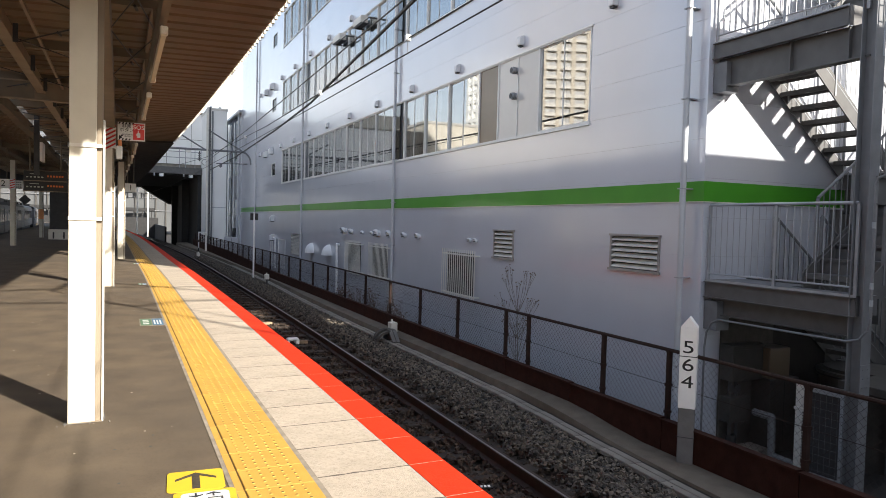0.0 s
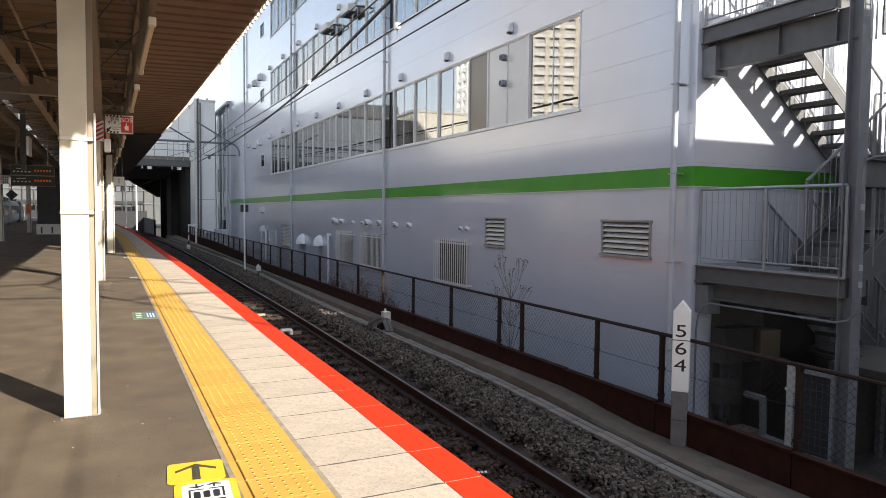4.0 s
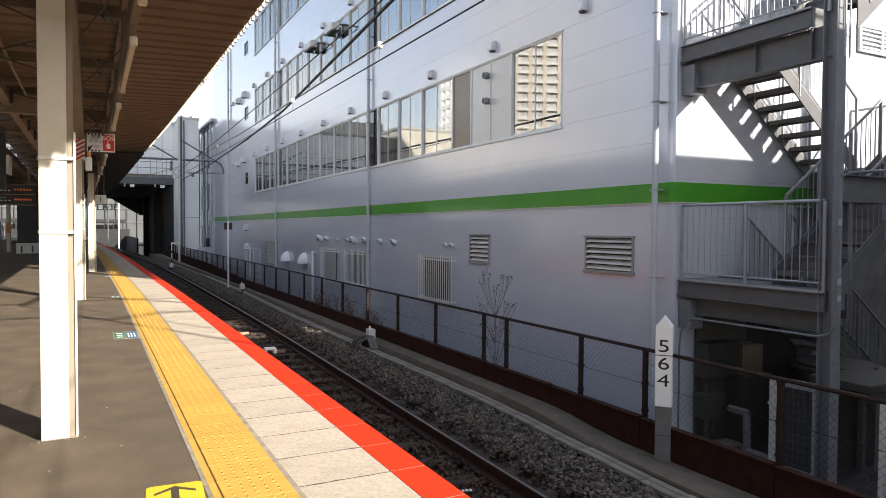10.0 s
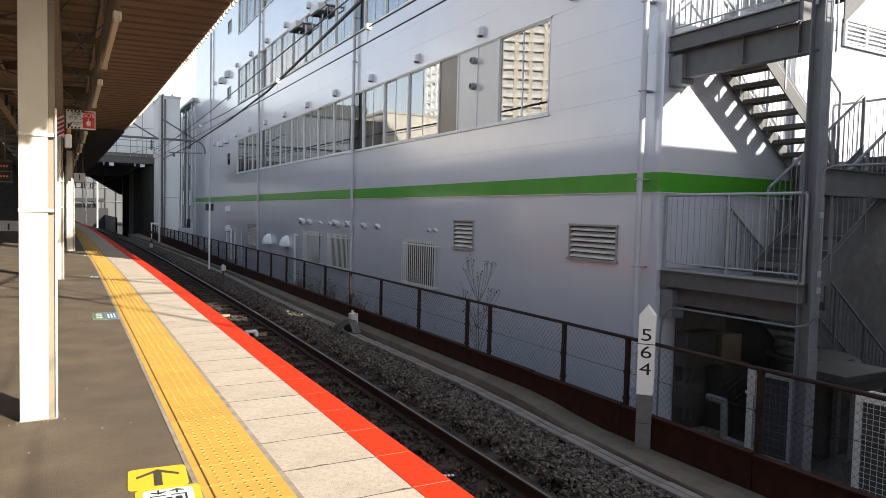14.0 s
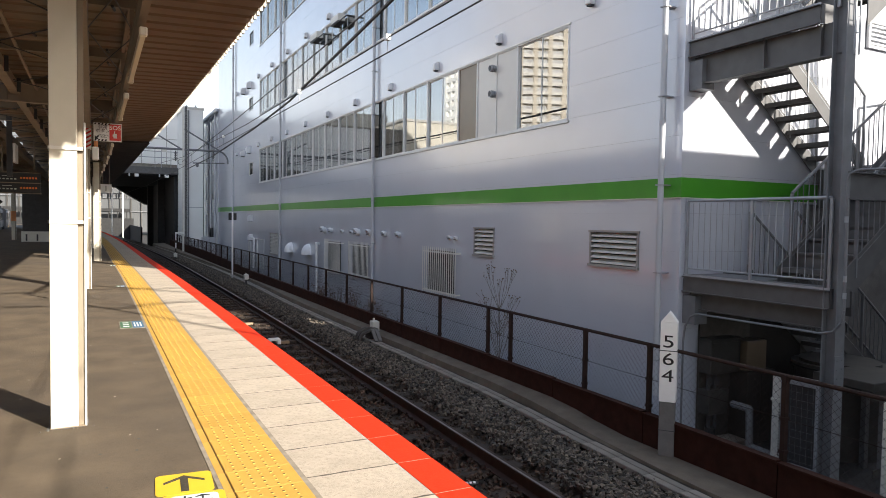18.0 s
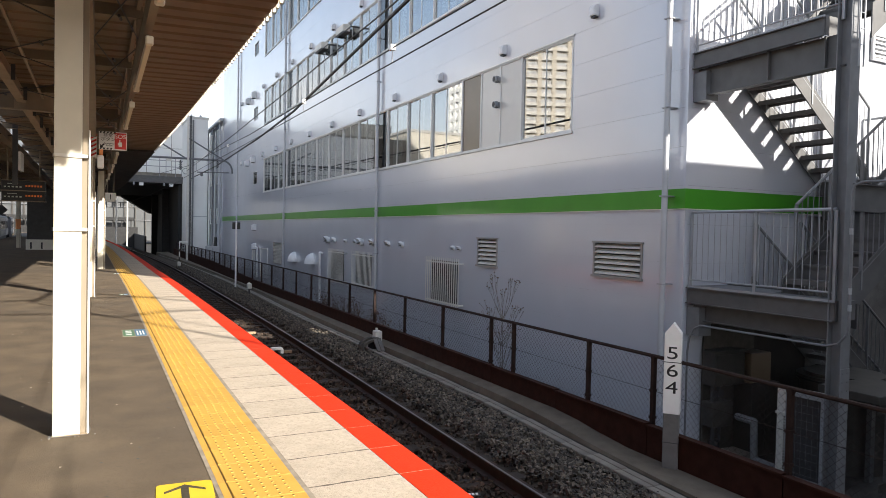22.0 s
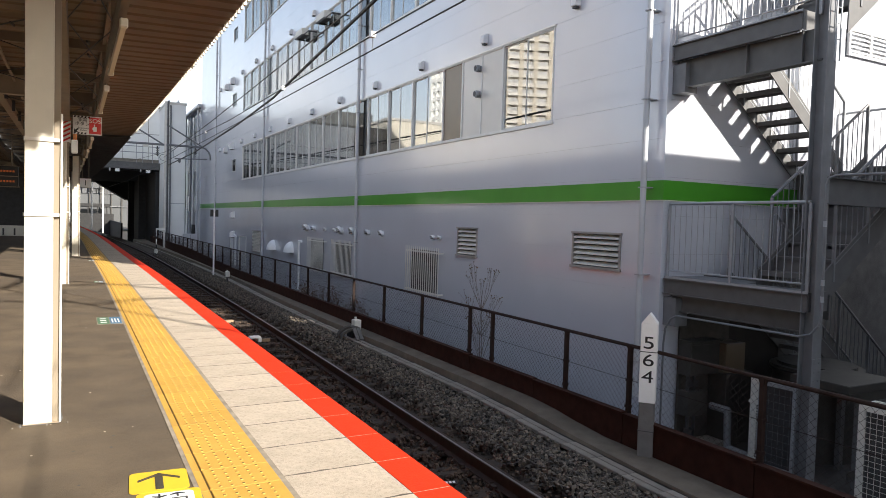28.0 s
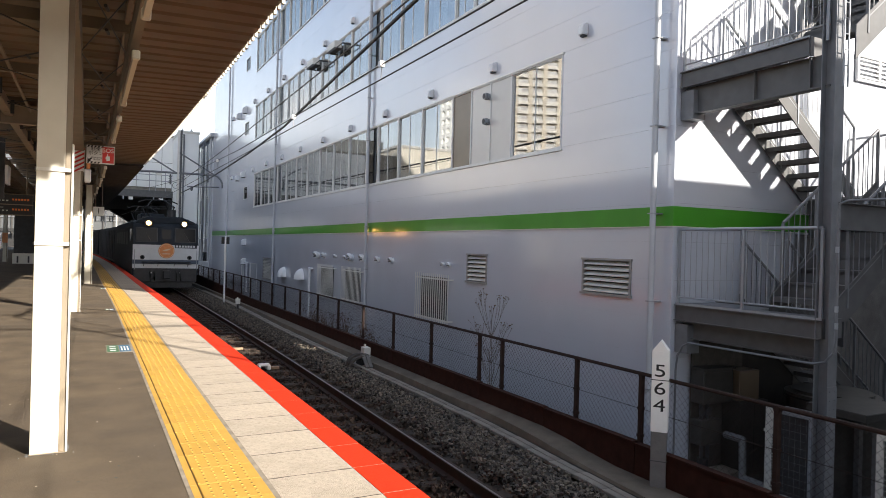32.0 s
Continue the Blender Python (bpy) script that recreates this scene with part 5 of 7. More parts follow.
condenser((7.54, 3.85, -2.35), 0.9, 1.93, 4, M_LOUVRE, M_LOUVRE, 14, 30, "pale air-conditioning condenser in a fine white wire cage")
bench = thing("steel_workbench", "grimy grey steel bench with a thick slab top, darkened for shade", "bench", at=(9.9, 6.0, -2.35))
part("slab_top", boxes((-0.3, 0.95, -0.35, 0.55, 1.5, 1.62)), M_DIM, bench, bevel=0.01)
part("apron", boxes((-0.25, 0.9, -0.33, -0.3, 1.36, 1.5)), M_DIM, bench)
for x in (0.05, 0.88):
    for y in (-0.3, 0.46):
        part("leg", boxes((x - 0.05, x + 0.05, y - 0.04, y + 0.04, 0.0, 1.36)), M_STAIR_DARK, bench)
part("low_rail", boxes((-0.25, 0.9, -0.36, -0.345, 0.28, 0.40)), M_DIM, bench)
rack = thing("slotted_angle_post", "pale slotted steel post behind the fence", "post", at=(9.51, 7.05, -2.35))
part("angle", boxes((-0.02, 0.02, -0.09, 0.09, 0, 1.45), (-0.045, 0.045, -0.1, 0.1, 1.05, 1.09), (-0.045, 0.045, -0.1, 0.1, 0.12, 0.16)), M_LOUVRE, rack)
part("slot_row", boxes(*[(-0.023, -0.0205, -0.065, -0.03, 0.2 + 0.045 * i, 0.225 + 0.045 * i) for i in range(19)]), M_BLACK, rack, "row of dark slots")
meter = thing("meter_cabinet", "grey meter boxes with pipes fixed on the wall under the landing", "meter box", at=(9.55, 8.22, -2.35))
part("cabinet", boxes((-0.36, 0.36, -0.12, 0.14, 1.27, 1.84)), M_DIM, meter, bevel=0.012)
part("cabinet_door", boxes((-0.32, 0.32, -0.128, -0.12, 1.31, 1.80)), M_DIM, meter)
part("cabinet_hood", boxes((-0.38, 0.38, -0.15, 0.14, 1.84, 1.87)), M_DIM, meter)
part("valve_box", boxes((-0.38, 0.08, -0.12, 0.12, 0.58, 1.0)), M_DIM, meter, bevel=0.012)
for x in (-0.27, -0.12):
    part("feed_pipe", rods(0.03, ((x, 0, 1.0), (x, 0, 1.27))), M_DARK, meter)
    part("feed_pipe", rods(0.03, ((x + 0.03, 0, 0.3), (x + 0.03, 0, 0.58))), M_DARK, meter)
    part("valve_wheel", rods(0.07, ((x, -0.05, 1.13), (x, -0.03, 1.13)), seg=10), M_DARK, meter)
part("drain_trap", rods(0.09, ((-0.2, 0, 0.12), (-0.2, 0, 0.34)), seg=10), M_NEAR_BLACK, meter)
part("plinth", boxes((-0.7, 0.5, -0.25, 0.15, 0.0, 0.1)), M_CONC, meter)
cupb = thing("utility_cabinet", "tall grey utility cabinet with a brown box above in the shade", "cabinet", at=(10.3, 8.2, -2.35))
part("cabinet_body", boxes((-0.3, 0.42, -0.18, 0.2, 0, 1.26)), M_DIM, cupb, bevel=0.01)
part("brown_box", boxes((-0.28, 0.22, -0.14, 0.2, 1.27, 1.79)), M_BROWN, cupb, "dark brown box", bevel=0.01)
part("cabinet_seam", boxes((0.05, 0.06, -0.184, -0.18, 0.1, 1.2)), M_NEAR_BLACK, cupb)
# dark sheets laid over the wall to stand in for shade
stair_shade = thing("shed_wall", "dark sheets added on the wall under the stair as shade", "wall", kind="structure")
part("grey_sheet", boxes((9.25, 10.5, 8.405, 8.44, -2.4, -0.06)), M_CONC_DEEP, stair_shade, "dark grey sheet standing in for shade")
part("brown_sheet", boxes((10.5, 11.9, 8.405, 8.44, -2.4, 0.1)), M_WALL_SHADE, stair_shade)
part("dark_base_sheet", boxes((11.9, 17.5, 8.395, 8.44, -2.4, 1.86)), M_CONC_DARK, stair_shade, "grey sheet over the lower wall, standing in for shade")
spipe = thing("drain_pipe", "pale insulated pipe bending down behind the fence", "pipe")
bm = bmesh.new()
add_path(bm, [(9.6, 7.98, -1.58), (9.6, 7.64, -1.58), (9.6, 7.62, -2.2), (9.6, 7.0, -2.22)], 0.06, 10)
part("pipe", bm, M_STAIR, spipe)
for c in ((9.6, 7.64, -1.58), (9.6, 7.62, -2.2)):
    bm = bmesh.new()
    bmesh.ops.create_icosphere(bm, subdivisions=2, radius=0.06)
    bmesh.ops.translate(bm, verts=bm.verts[:], vec=c)
    part("elbow", bm, M_STAIR, spipe, smooth=True)

# a low yard building that shades the foot of the stair
ware = thing("yard_building", "plain low grey yard building beside the line", "building")
part("wall", boxes((9.2, 32.0, -26.0, 2.0, -2.4, 5.9)), M_CONC_DARK, ware)
part("roof", boxes((9.15, 32.1, -26.1, 2.05, 5.9, 6.03)), M_STEEL, ware)

# ---- bare shrub behind the fence ----
shrub = thing("bare_shrub", "leafless thin shrub with a few dry seed heads", "shrub", at=(6.2, 10.02, -2.35))
rng = random.Random(5)
tw, tips = bmesh.new(), []


def branch(p, d, length, r, depth):
    q = p + d * length
    add_rod(tw, p, q, r, 4, r2=r * 0.7)
    if depth == 0:
        tips.append(q)
        return
    for _ in range(2):
        nd = (d + Vector((rng.uniform(-0.3, 0.3), rng.uniform(-0.33, 0.33), rng.uniform(0.0, 0.4)))).normalized()
        branch(q, nd, length * rng.uniform(0.5, 0.75), r * 0.68, depth - 1)


for i in range(2):
    p, d = Vector((0.03 * i, 0.12 * i - 0.06, 0)), Vector((0.02, 0.03 - 0.05 * i, 1)).normalized()
    for k in range(5):
        q = p + d * 0.45
        add_rod(tw, p, q, 0.011 - 0.0012 * k, 5, r2=0.0098 - 0.0012 * k)
        d = (d + Vector((rng.uniform(-0.08, 0.08), rng.uniform(-0.10, 0.10), 0))).normalized()
        p = q
        if k > 1:
            for sgn in (-1, 1, -1, 1):
                branch(p, (d + Vector((sgn * rng.uniform(0.15, 0.55), -sgn * rng.uniform(0.05, 0.35), 0.1))).normalized(), 0.34, 0.0042, 3)
    branch(p, d, 0.24, 0.005, 3)
part("twig_mass", tw, M_BARK, shrub)
bm = bmesh.new()
for t in tips:
    if rng.random() < 0.55:
        m = Matrix.Translation(t) @ Euler((rng.uniform(0, 6), rng.uniform(0, 6), 0)).to_matrix().to_4x4()
        bmesh.ops.create_icosphere(bm, subdivisions=1, radius=rng.uniform(0.006, 0.014), matrix=m)
tagged(part("dry_seed_mass", bm, M_DRYLEAF, shrub), kind="stuff")
weeds = bmesh.new()
for i in range(60):
    p = Vector((5.72 + rng.uniform(0, 0.5), 17 + rng.gauss(0, 1.8), -0.95 + rng.uniform(-0.1, 0.1)))
    for k in range(4):
        q = p + Vector((rng.uniform(-0.16, 0.16), rng.uniform(-0.2, 0.2), rng.uniform(0.15, 0.55)))
        add_rod(weeds, p, q, 0.004, 3, r2=0.002)
        for j in range(3):
            c = p.lerp(q, rng.uniform(0.4, 1.0))
            u, w = Vector((rng.uniform(-1, 1), rng.uniform(-1, 1), rng.uniform(-0.3, 0.6))).normalized() * 0.07, Vector((rng.uniform(-1, 1), rng.uniform(-1, 1), 0)).normalized() * 0.018
            weeds.faces.new([weeds.verts.new(v) for v in (c, c + u * 0.5 + w, c + u, c + u * 0.5 - w)])
tagged(part("dry_weeds", weeds, M_DRYLEAF), "dry brown weeds along the foot of the fence", "weeds", kind="stuff")

# ---- overhead line ----
gantry = thing("catenary_gantry", "grey steel catenary gantry over the tracks", "gantry")
part("mast", boxes((5.33, 5.45, 49.9, 50.1, -1.3, 9.0)), M_BAR, gantry, "pale twin mast")
part("mast", boxes((5.50, 5.62, 49.94, 50.06, -1.3, 9.0)), M_STAIR_DARK, gantry, "dark twin mast")
part("cross_pipe", rods(0.075, ((-12, 50, 6.0), (7.8, 50, 6.07)), seg=10), M_STAIR, gantry)
part("brace", rods(0.05, ((5.45, 50, 7.45), (7.75, 50, 6.12))), M_STAIR, gantry)
part("brace", rods(0.05, ((3.6, 50, 7.05), (5.3, 50, 6.05))), M_STAIR, gantry)
bm = bmesh.new()
add_path(bm, [(7.75, 50, 6.07), (8.0, 50, 5.98), (8.2, 50, 5.78), (8.32, 50, 5.5), (8.33, 50, 5.2)], 0.06, 8)
add_rod(bm, (6.0, 50, 5.17), (8.1, 50, 5.25), 0.04)
part("cantilever", bm, M_STAIR, gantry)
for x, z0, z1 in ((4.9, 5.25, 5.95), (7.35, 5.55, 6.02), (6.3, 4.9, 5.2)):
    ob = part("insulator", rods(0.04, ((x, 50, z0), (x, 50, z1)), seg=8), M_DARK, gantry)
    for i in range(4):
        z = z0 + (z1 - z0) * (i + 0.6) / 5
        part("insulator_disc", rods(0.10, ((x, 50, z), (x, 50, z + 0.05)), seg=10), M_STAIR, ob)
part("signal_box", boxes((4.0, 4.35, 49.9, 50.1, 5.82, 5.98)), M_BAR, gantry)
for x in (3.6, 4.0, 4.6, 5.0):
    part("drop_rod", rods(0.02, ((x, 50, 4.75), (x, 50, 6.0))), M_STEEL, gantry)
ring = bmesh.new()
add_path(ring, [(5.25 + 0.2 * math.cos(a), 50, 5.2 + 0.2 * math.sin(a)) for a in [math.pi / 6 * i for i in range(13)]], 0.02, 5)
part("wire_coil", ring, M_STAIR, gantry)
lines = thing("overhead_wires", "black overhead line wires above the track", "wire")
bm = bmesh.new()
add_path(bm, [(17.0, -20, 7.5), (9.0, -6, 6.4), (4.02, 4, 5.35), (4.3, 10.4, 5.02), (5.05, 20, 4.86), (5.47, 27, 4.9), (6.1, 42, 5.0), (6.6, 62, 5.3)], 0.034, 6)
part("feeder", bm, M_BLACK, lines, "thick black feeder cable")
bm = bmesh.new()
add_path(bm, [(17.0, -20, 7.2), (9.0, -5, 6.1), (4.06, 5, 5.2), (4.15, 10.5, 5.03), (4.6, 27.4, 5.0), (5.3, 50, 5.2)], 0.016, 6)
part("wire", bm, M_BLACK, lines)
bm = bmesh.new()
add_path(bm, [(3.1, -20, 4.2), (3.2, 5.4, 3.66), (3.2, 7.7, 3.68), (3.2, 16.8, 3.66), (3.2, 30, 3.9), (3.15, 48, 4.7)], 0.009, 6)
part("messenger_wire", bm, M_BLACK, lines)
bm = bmesh.new()
add_path(bm, [(3.1, -20, 3.5), (3.2, 5.6, 3.5), (3.2, 15.5, 3.49), (3.2, 35, 3.49), (3.05, 50, 3.5), (2.3, 70, 3.5), (-1, 120, 3.5)], 0.009, 6)
part("contact_wire", bm, M_BLACK, lines)
for y, za, zb in ((7.9, 3.5, 3.68), (12.0, 3.49, 3.67), (20.0, 3.49, 3.71), (27.0, 3.49, 3.83)):
    ob = part("hanger", rods(0.008, ((3.2, y, za), (3.2, y, zb)), seg=5), M_STEEL, lines)
    part("hanger_clip", boxes((3.17, 3.23, y - 0.03, y + 0.03, zb - 0.03, zb + 0.04)), M_SIGN, ob, "pale clip")

# ---- buildings at the far end ----
white = thing("white_annex", "white rendered annex building beyond the office", "building")
part("wall", boxes((6.3, 7.76, 58.0, 75.0, -1.6, 10.0)), M_FARWALL, white)
part("coping", boxes((6.24, 7.82, 57.93, 75.0, 10.0, 10.18)), M_BAR, white)
part("joint", boxes((6.31, 7.75, 57.985, 58.0, 2.2, 2.25)), M_PIPE, white)
part("corner_strip", boxes((6.28, 6.36, 57.97, 58.0, -1.6, 10.0)), M_STEEL, white)
part("pipe", rods(0.07, ((6.62, 57.9, -1.5), (6.62, 57.9, 9.9))), M_STAIR, white, "dark rainwater pipe")
bm = bmesh.new()
for x in (6.45, 7.15):
    add_prism(bm, [(x, 10.18), (x + 0.32, 10.18), (x + 0.16, 10.55)], "y", 59.0, 59.6)
part("roof_cowl", bm, M_PIPE, white, "small pointed roof cowl")
low = thing("grey_side_block", "grey clad low block joining the office at its far end", "building")
part("wall", boxes((8.74, 14.0, 56.86, 64.98, -1.6, 9.85)), M_PANEL, low)
part("eave", boxes((8.5, 14.0, 56.86, 64.98, 9.85, 10.08)), M_PIPE, low)
part("gutter", rods(0.09, ((8.48, 56.9, 9.83), (8.48, 64.9, 9.83))), M_BAR, low)
for y in (57.6, 60.9, 64.2):
    part("pipe", rods(0.08, ((8.6, y, -1.5), (8.6, y, 9.8))), M_PIPE, low, "grey rainwater pipe")
for z in (1.7, 5.0, 8.2):
    for y in (58.6, 62.2):
        w = part("window", boxes((8.70, 8.735, y - 0.05, y + 1.05, z - 0.05, z + 1.25)), M_ALU, low)
        part("pane", boxes((8.68, 8.698, y, y + 1.0, z, z + 1.2)), M_CARWIN, w)
part("door", boxes((8.66, 8.735, 59.2, 60.6, -1.6, 0.55)), M_DARK, low, "dark open doorway")
gear2 = thing("relay_cabinet", "pale trackside relay cabinets beyond the fence", "cabinet", at=(7.9, 56.0, -1.6))
part("case", boxes((-0.5, 0.5, -0.3, 0.3, 0, 1.5)), M_PIPE, gear2, bevel=0.02)
part("case", boxes((-1.3, -0.6, -0.3, 0.3, 0, 1.25)), M_PIPE, gear2, bevel=0.02)
part("door_seam", boxes((-0.01, 0.01, -0.305, -0.3, 0.1, 1.4)), M_DARK, gear2)

bridge = thing("station_overbridge", "grey station concourse bridging the tracks", "bridge building")
part("girder", boxes((-40, 7.16, 62.0, 62.4, 5.02, 5.58)), M_STAIR_DARK, bridge, "slate grey fascia girder")
# near-black deck, abutment and infill carry the shade beneath the bridge
part("deck", boxes((-40, 7.05, 62.4, 92, 4.9, 5.3)), M_NEAR_BLACK, bridge)
for i in range(7):
    part("wall_panel", boxes((-6.25 + 1.95 * i + 0.02, -6.25 + 1.95 * (i + 1) - 0.02, 62.8, 62.9, 5.9, 8.0)), M_FARWALL, bridge)
    part("wall_panel", boxes((-6.25 + 1.95 * i + 0.02, -6.25 + 1.95 * (i + 1) - 0.02, 62.8, 62.9, 8.04, 10.2)), M_FARWALL, bridge)
part("core", boxes((-9.7, 7.05, 62.9, 92, 5.3, 10.4)), M_CONC, bridge)
part("cream_wing", boxes((-40, -9.72, 62.6, 92, 5.32, 11.3)), M_HALL, bridge, "cream rendered concourse wing")
part("wing_coping", boxes((-40, -9.6, 62.5, 92, 11.3, 11.55)), M_TOWER_PALE, bridge)
for i in range(6):
    part("wing_window", boxes((-38 + 4.6 * i, -36.9 + 4.6 * i, 62.55, 62.6, 6.4, 8.6)), M_TOWER_WIN, bridge)
part("handrail", rods(0.03, ((-3, 62.1, 6.9), (7.05, 62.1, 6.9)), ((-3, 62.1, 6.4), (7.05, 62.1, 6.4))), M_STEEL, bridge)
for x in (2.9, 5.2):
    part("soffit_lamp", boxes((x, x + 0.32, 61.7, 61.95, 4.72, 4.96)), M_SIGN, bridge)
    part("insulator", rods(0.05, ((x - 0.4, 61.8, 4.75), (x - 0.4, 61.8, 5.0)), seg=8), M_PIPE, bridge)
part("side_wall", boxes((6.0, 7.05, 62.4, 92, -2.4, 4.9)), M_NEAR_BLACK, bridge, "dark abutment wall")
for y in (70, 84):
    part("pier", boxes((5.3, 5.9, y, y + 0.8, -2.4, 4.9)), M_NEAR_BLACK, bridge)
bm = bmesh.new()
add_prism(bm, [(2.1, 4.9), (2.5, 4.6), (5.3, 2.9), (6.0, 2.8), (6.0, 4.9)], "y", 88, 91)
part("dark_infill", bm, M_NEAR_BLACK, bridge)
far = thing("far_station_building", "pale distant station building behind the bridge", "building")
part("wall", boxes((-30, 16, 150, 160, -1.6, 9.5)), M_FARGREY, far)
part("roof", boxes((-31, 17, 149, 161, 9.5, 10)), M_STAIR, far)
for i in range(22):
    part("buttress", boxes((-26 + 1.9 * i, -25.8 + 1.9 * i, 149.7, 150, -1.6, 9.5)), M_DIM, far)
for i in range(3):
    part("ledge", boxes((-26, 16, 149.6, 149.7, 2.4 + 2.6 * i, 2.5 + 2.6 * i)), M_STAIR, far)
part("walkway", boxes((-26, 6, 146, 148, 2.3, 2.9)), M_NEAR_BLACK, far)
for i in range(20):
    part("walkway_post", boxes((-25 + 1.6 * i, -24.8 + 1.6 * i, 146.2, 146.4, -1.6, 2.3)), M_NEAR_BLACK, far)
for x in (-3.5, 2.0, 3.3):
    g = thing("far_mast", "thin distant catenary mast", "mast", group="far masts", at=(x, 100, -1.5))
    part("mast", rods(0.10, ((0, 0, 0), (0, 0, 9.0)), seg=6), M_BAR, g)
    part("cross_arm", rods(0.05, ((-3.0, 0, 5.9), (3.0, 0, 5.9)), ((-3.0, 0, 6.7), (3.0, 0, 6.7))), M_STAIR_DARK, g)
    for k in range(6):
        part("insulator", rods(0.09, ((-2.5 + k, 0, 5.2), (-2.5 + k, 0, 5.9)), seg=6), M_STAIR_DARK, g)
    part("mast_arm", rods(0.06, ((0, 0, 7.0), (2.4, 0, 7.3)), ((0, 0, 8.4), (2.4, 0, 7.3))), M_STEEL, g)
fence2 = thing("far_fence", "dark fence and hedge line beyond the platform end", "fence")
part("panel", boxes((-20, 5.5, 120, 120.2, -2.4, 1.1)), M_NEAR_BLACK, fence2)
part("panel", boxes((5.0, 5.2, 92, 120, -2.4, 0.1)), M_NEAR_BLACK, fence2)
# canopy made up to cut the skylight coming from the left
opp = thing("opposite_canopy", "brown canopy added unseen on the left to block sky", "canopy")
part("roof_deck", boxes((-22, -10.4, -20, 60, 3.9, 4.1)), M_DECK, opp)
part("fascia", boxes((-10.42, -10.38, -20, 60, 3.6, 4.1)), M_BEAM, opp)
for y in range(-18, 60, 10):
    part("column", boxes((-15.1, -14.9, y, y + 0.2, -2.4, 3.9)), M_CREAM, opp)
opp_floor = part("opposite_platform", boxes((-22, -11.4, -20, 120, -2.4, 0.0)), M_ASPHALT)
tagged(opp_floor, "opposite station platform paved with asphalt", "platform", kind="structure")

# ---- unseen cables made up high over the yard, to throw thin shadows on the platform ----
cables = thing("power_cables", "unseen black cables added over the yard to shadow the platform", "cable")
for k, run in enumerate((
        [(-9.0, 9.6), (-4.2, 7.4), (5.45, 4.7), (6.68, 1.3), (8.01, -0.1), (9.47, -1.9), (13.5, -6.0)],
        [(-2.0, -1.5), (7.41, -3.1), (7.93, -3.7), (8.67, -3.1), (9.35, -3.1), (14.0, -3.4)],
        [(-2.5, -1.6), (6.0, -0.8), (7.65, -0.5), (8.35, -0.6), (12.9, -0.85)])):
    bm = bmesh.new()
    add_path(bm, [(x, y, 8.0) for x, y in run], (0.05, 0.04, 0.035)[k], 6)
    part("cable", bm, M_BLACK, cables)

# ---- signs and fittings on the platform ----
sos = thing("emergency_sign", "red and white SOS emergency button sign on a column", "sign", at=(0.174, 12.9, 2.842))
sos.scale = (0.869, 0.869, 0.869)
part("board", boxes((-0.24, 0.25, -0.02, 0.02, -0.175, 0.175)), M_SIGN, sos)
part("bracket_arm", boxes((-0.22, -0.19, 0.02, 2.4, 0.1, 0.13)), M_BEAM, sos)
part("red_field", boxes((0.035, 0.235, -0.026, -0.02, -0.155, 0.155)), M_SIGN_RED, sos)
for i in range(9):
    bm = bmesh.new()
    x = -0.23 + 0.06 * (i % 5)
    z = 0.155 if i < 5 else -0.155
    add_prism(bm, [(x, z - 0.016), (x + 0.03, z - 0.016), (x + 0.045, z + 0.016), (x + 0.015, z + 0.016)], "y", -0.024, -0.02)
    part("hazard_mark", bm, M_BLACK, sos)
lettering("lettering", "SOS", 0.115, Matrix.Translation((0.135, -0.028, 0.085)) @ pose(0, 0, 0, 90, 0, 0), M_SIGN, sos)
bm = boxes((0.105, 0.165, -0.03, -0.026, -0.11, -0.02), (0.118, 0.134, -0.03, -0.026, -0.02, 0.025), (0.09, 0.105, -0.03, -0.026, -0.075, -0.04))
part("hand_symbol", bm, M_SIGN, sos)
lettering("lettering", "非常\nボタン", 0.085, Matrix.Translation((-0.08, -0.024, 0.06)) @ pose(0, 0, 0, 90, 0, 0), M_BLACK, sos, spacing=0.9)
lettering("lettering", "Emergency\nButton", 0.042, Matrix.Translation((-0.06, -0.024, -0.075)) @ pose(0, 0, 0, 90, 0, 0), M_BLACK, sos, spacing=0.9)
bm = bmesh.new()
add_prism(bm, [(-0.22, -0.14), (-0.15, -0.14), (-0.175, -0.115), (-0.14, -0.08), (-0.16, -0.06), (-0.195, -0.095), (-0.22, -0.07)], "y", -0.024, -0.02)
part("arrow", bm, M_BLACK, sos)
part("lamp", rods(0.035, ((-0.2, 0, -0.29), (-0.2, 0, -0.18)), seg=10), M_MARK, sos, "orange lamp")
part("button_case", boxes((-0.27, -0.15, -0.05, 0.05, -0.55, -0.29)), M_SIGN, sos, bevel=0.02)
wrap = thing("striped_wrap", "red and white striped warning wrap on a column", "warning band", at=(-0.20, 15.1, 2.95))
part("wrap_base", boxes((-0.125, 0.125, -0.135, 0.135, -0.22, 0.18)), M_SIGN, wrap)
for i in range(5):
    z = -0.2 + 0.085 * i
    bm = bmesh.new()
    add_prism(bm, [(-0.122, z - 0.10), (0.122, z + 0.05), (0.122, z + 0.088), (-0.122, z - 0.062)], "y", -0.139, -0.135)
    part("stripe", bm, M_SIGN_RED, wrap)


def number_sign(ch, at, top):
    ob = thing("platform_number_sign", "white hanging sign with the platform number %s" % ch, "sign", at=at)
    part("board", boxes((-0.17, 0.17, -0.03, 0.03, -0.15, 0.15)), M_SIGN, ob)
    lettering("lettering", ch, 0.26, Matrix.Translation((0, -0.032, 0)) @ pose(0, 0, 0, 90, 0, 0), M_BLACK, ob)
    for x in (-0.1, 0.1):
        part("hanger", rods(0.012, ((x, 0, 0.15), (x, 0, top - at[2]))), M_BEAM, ob)


number_sign("1", (0.32, 26.0, 2.36), 3.74)
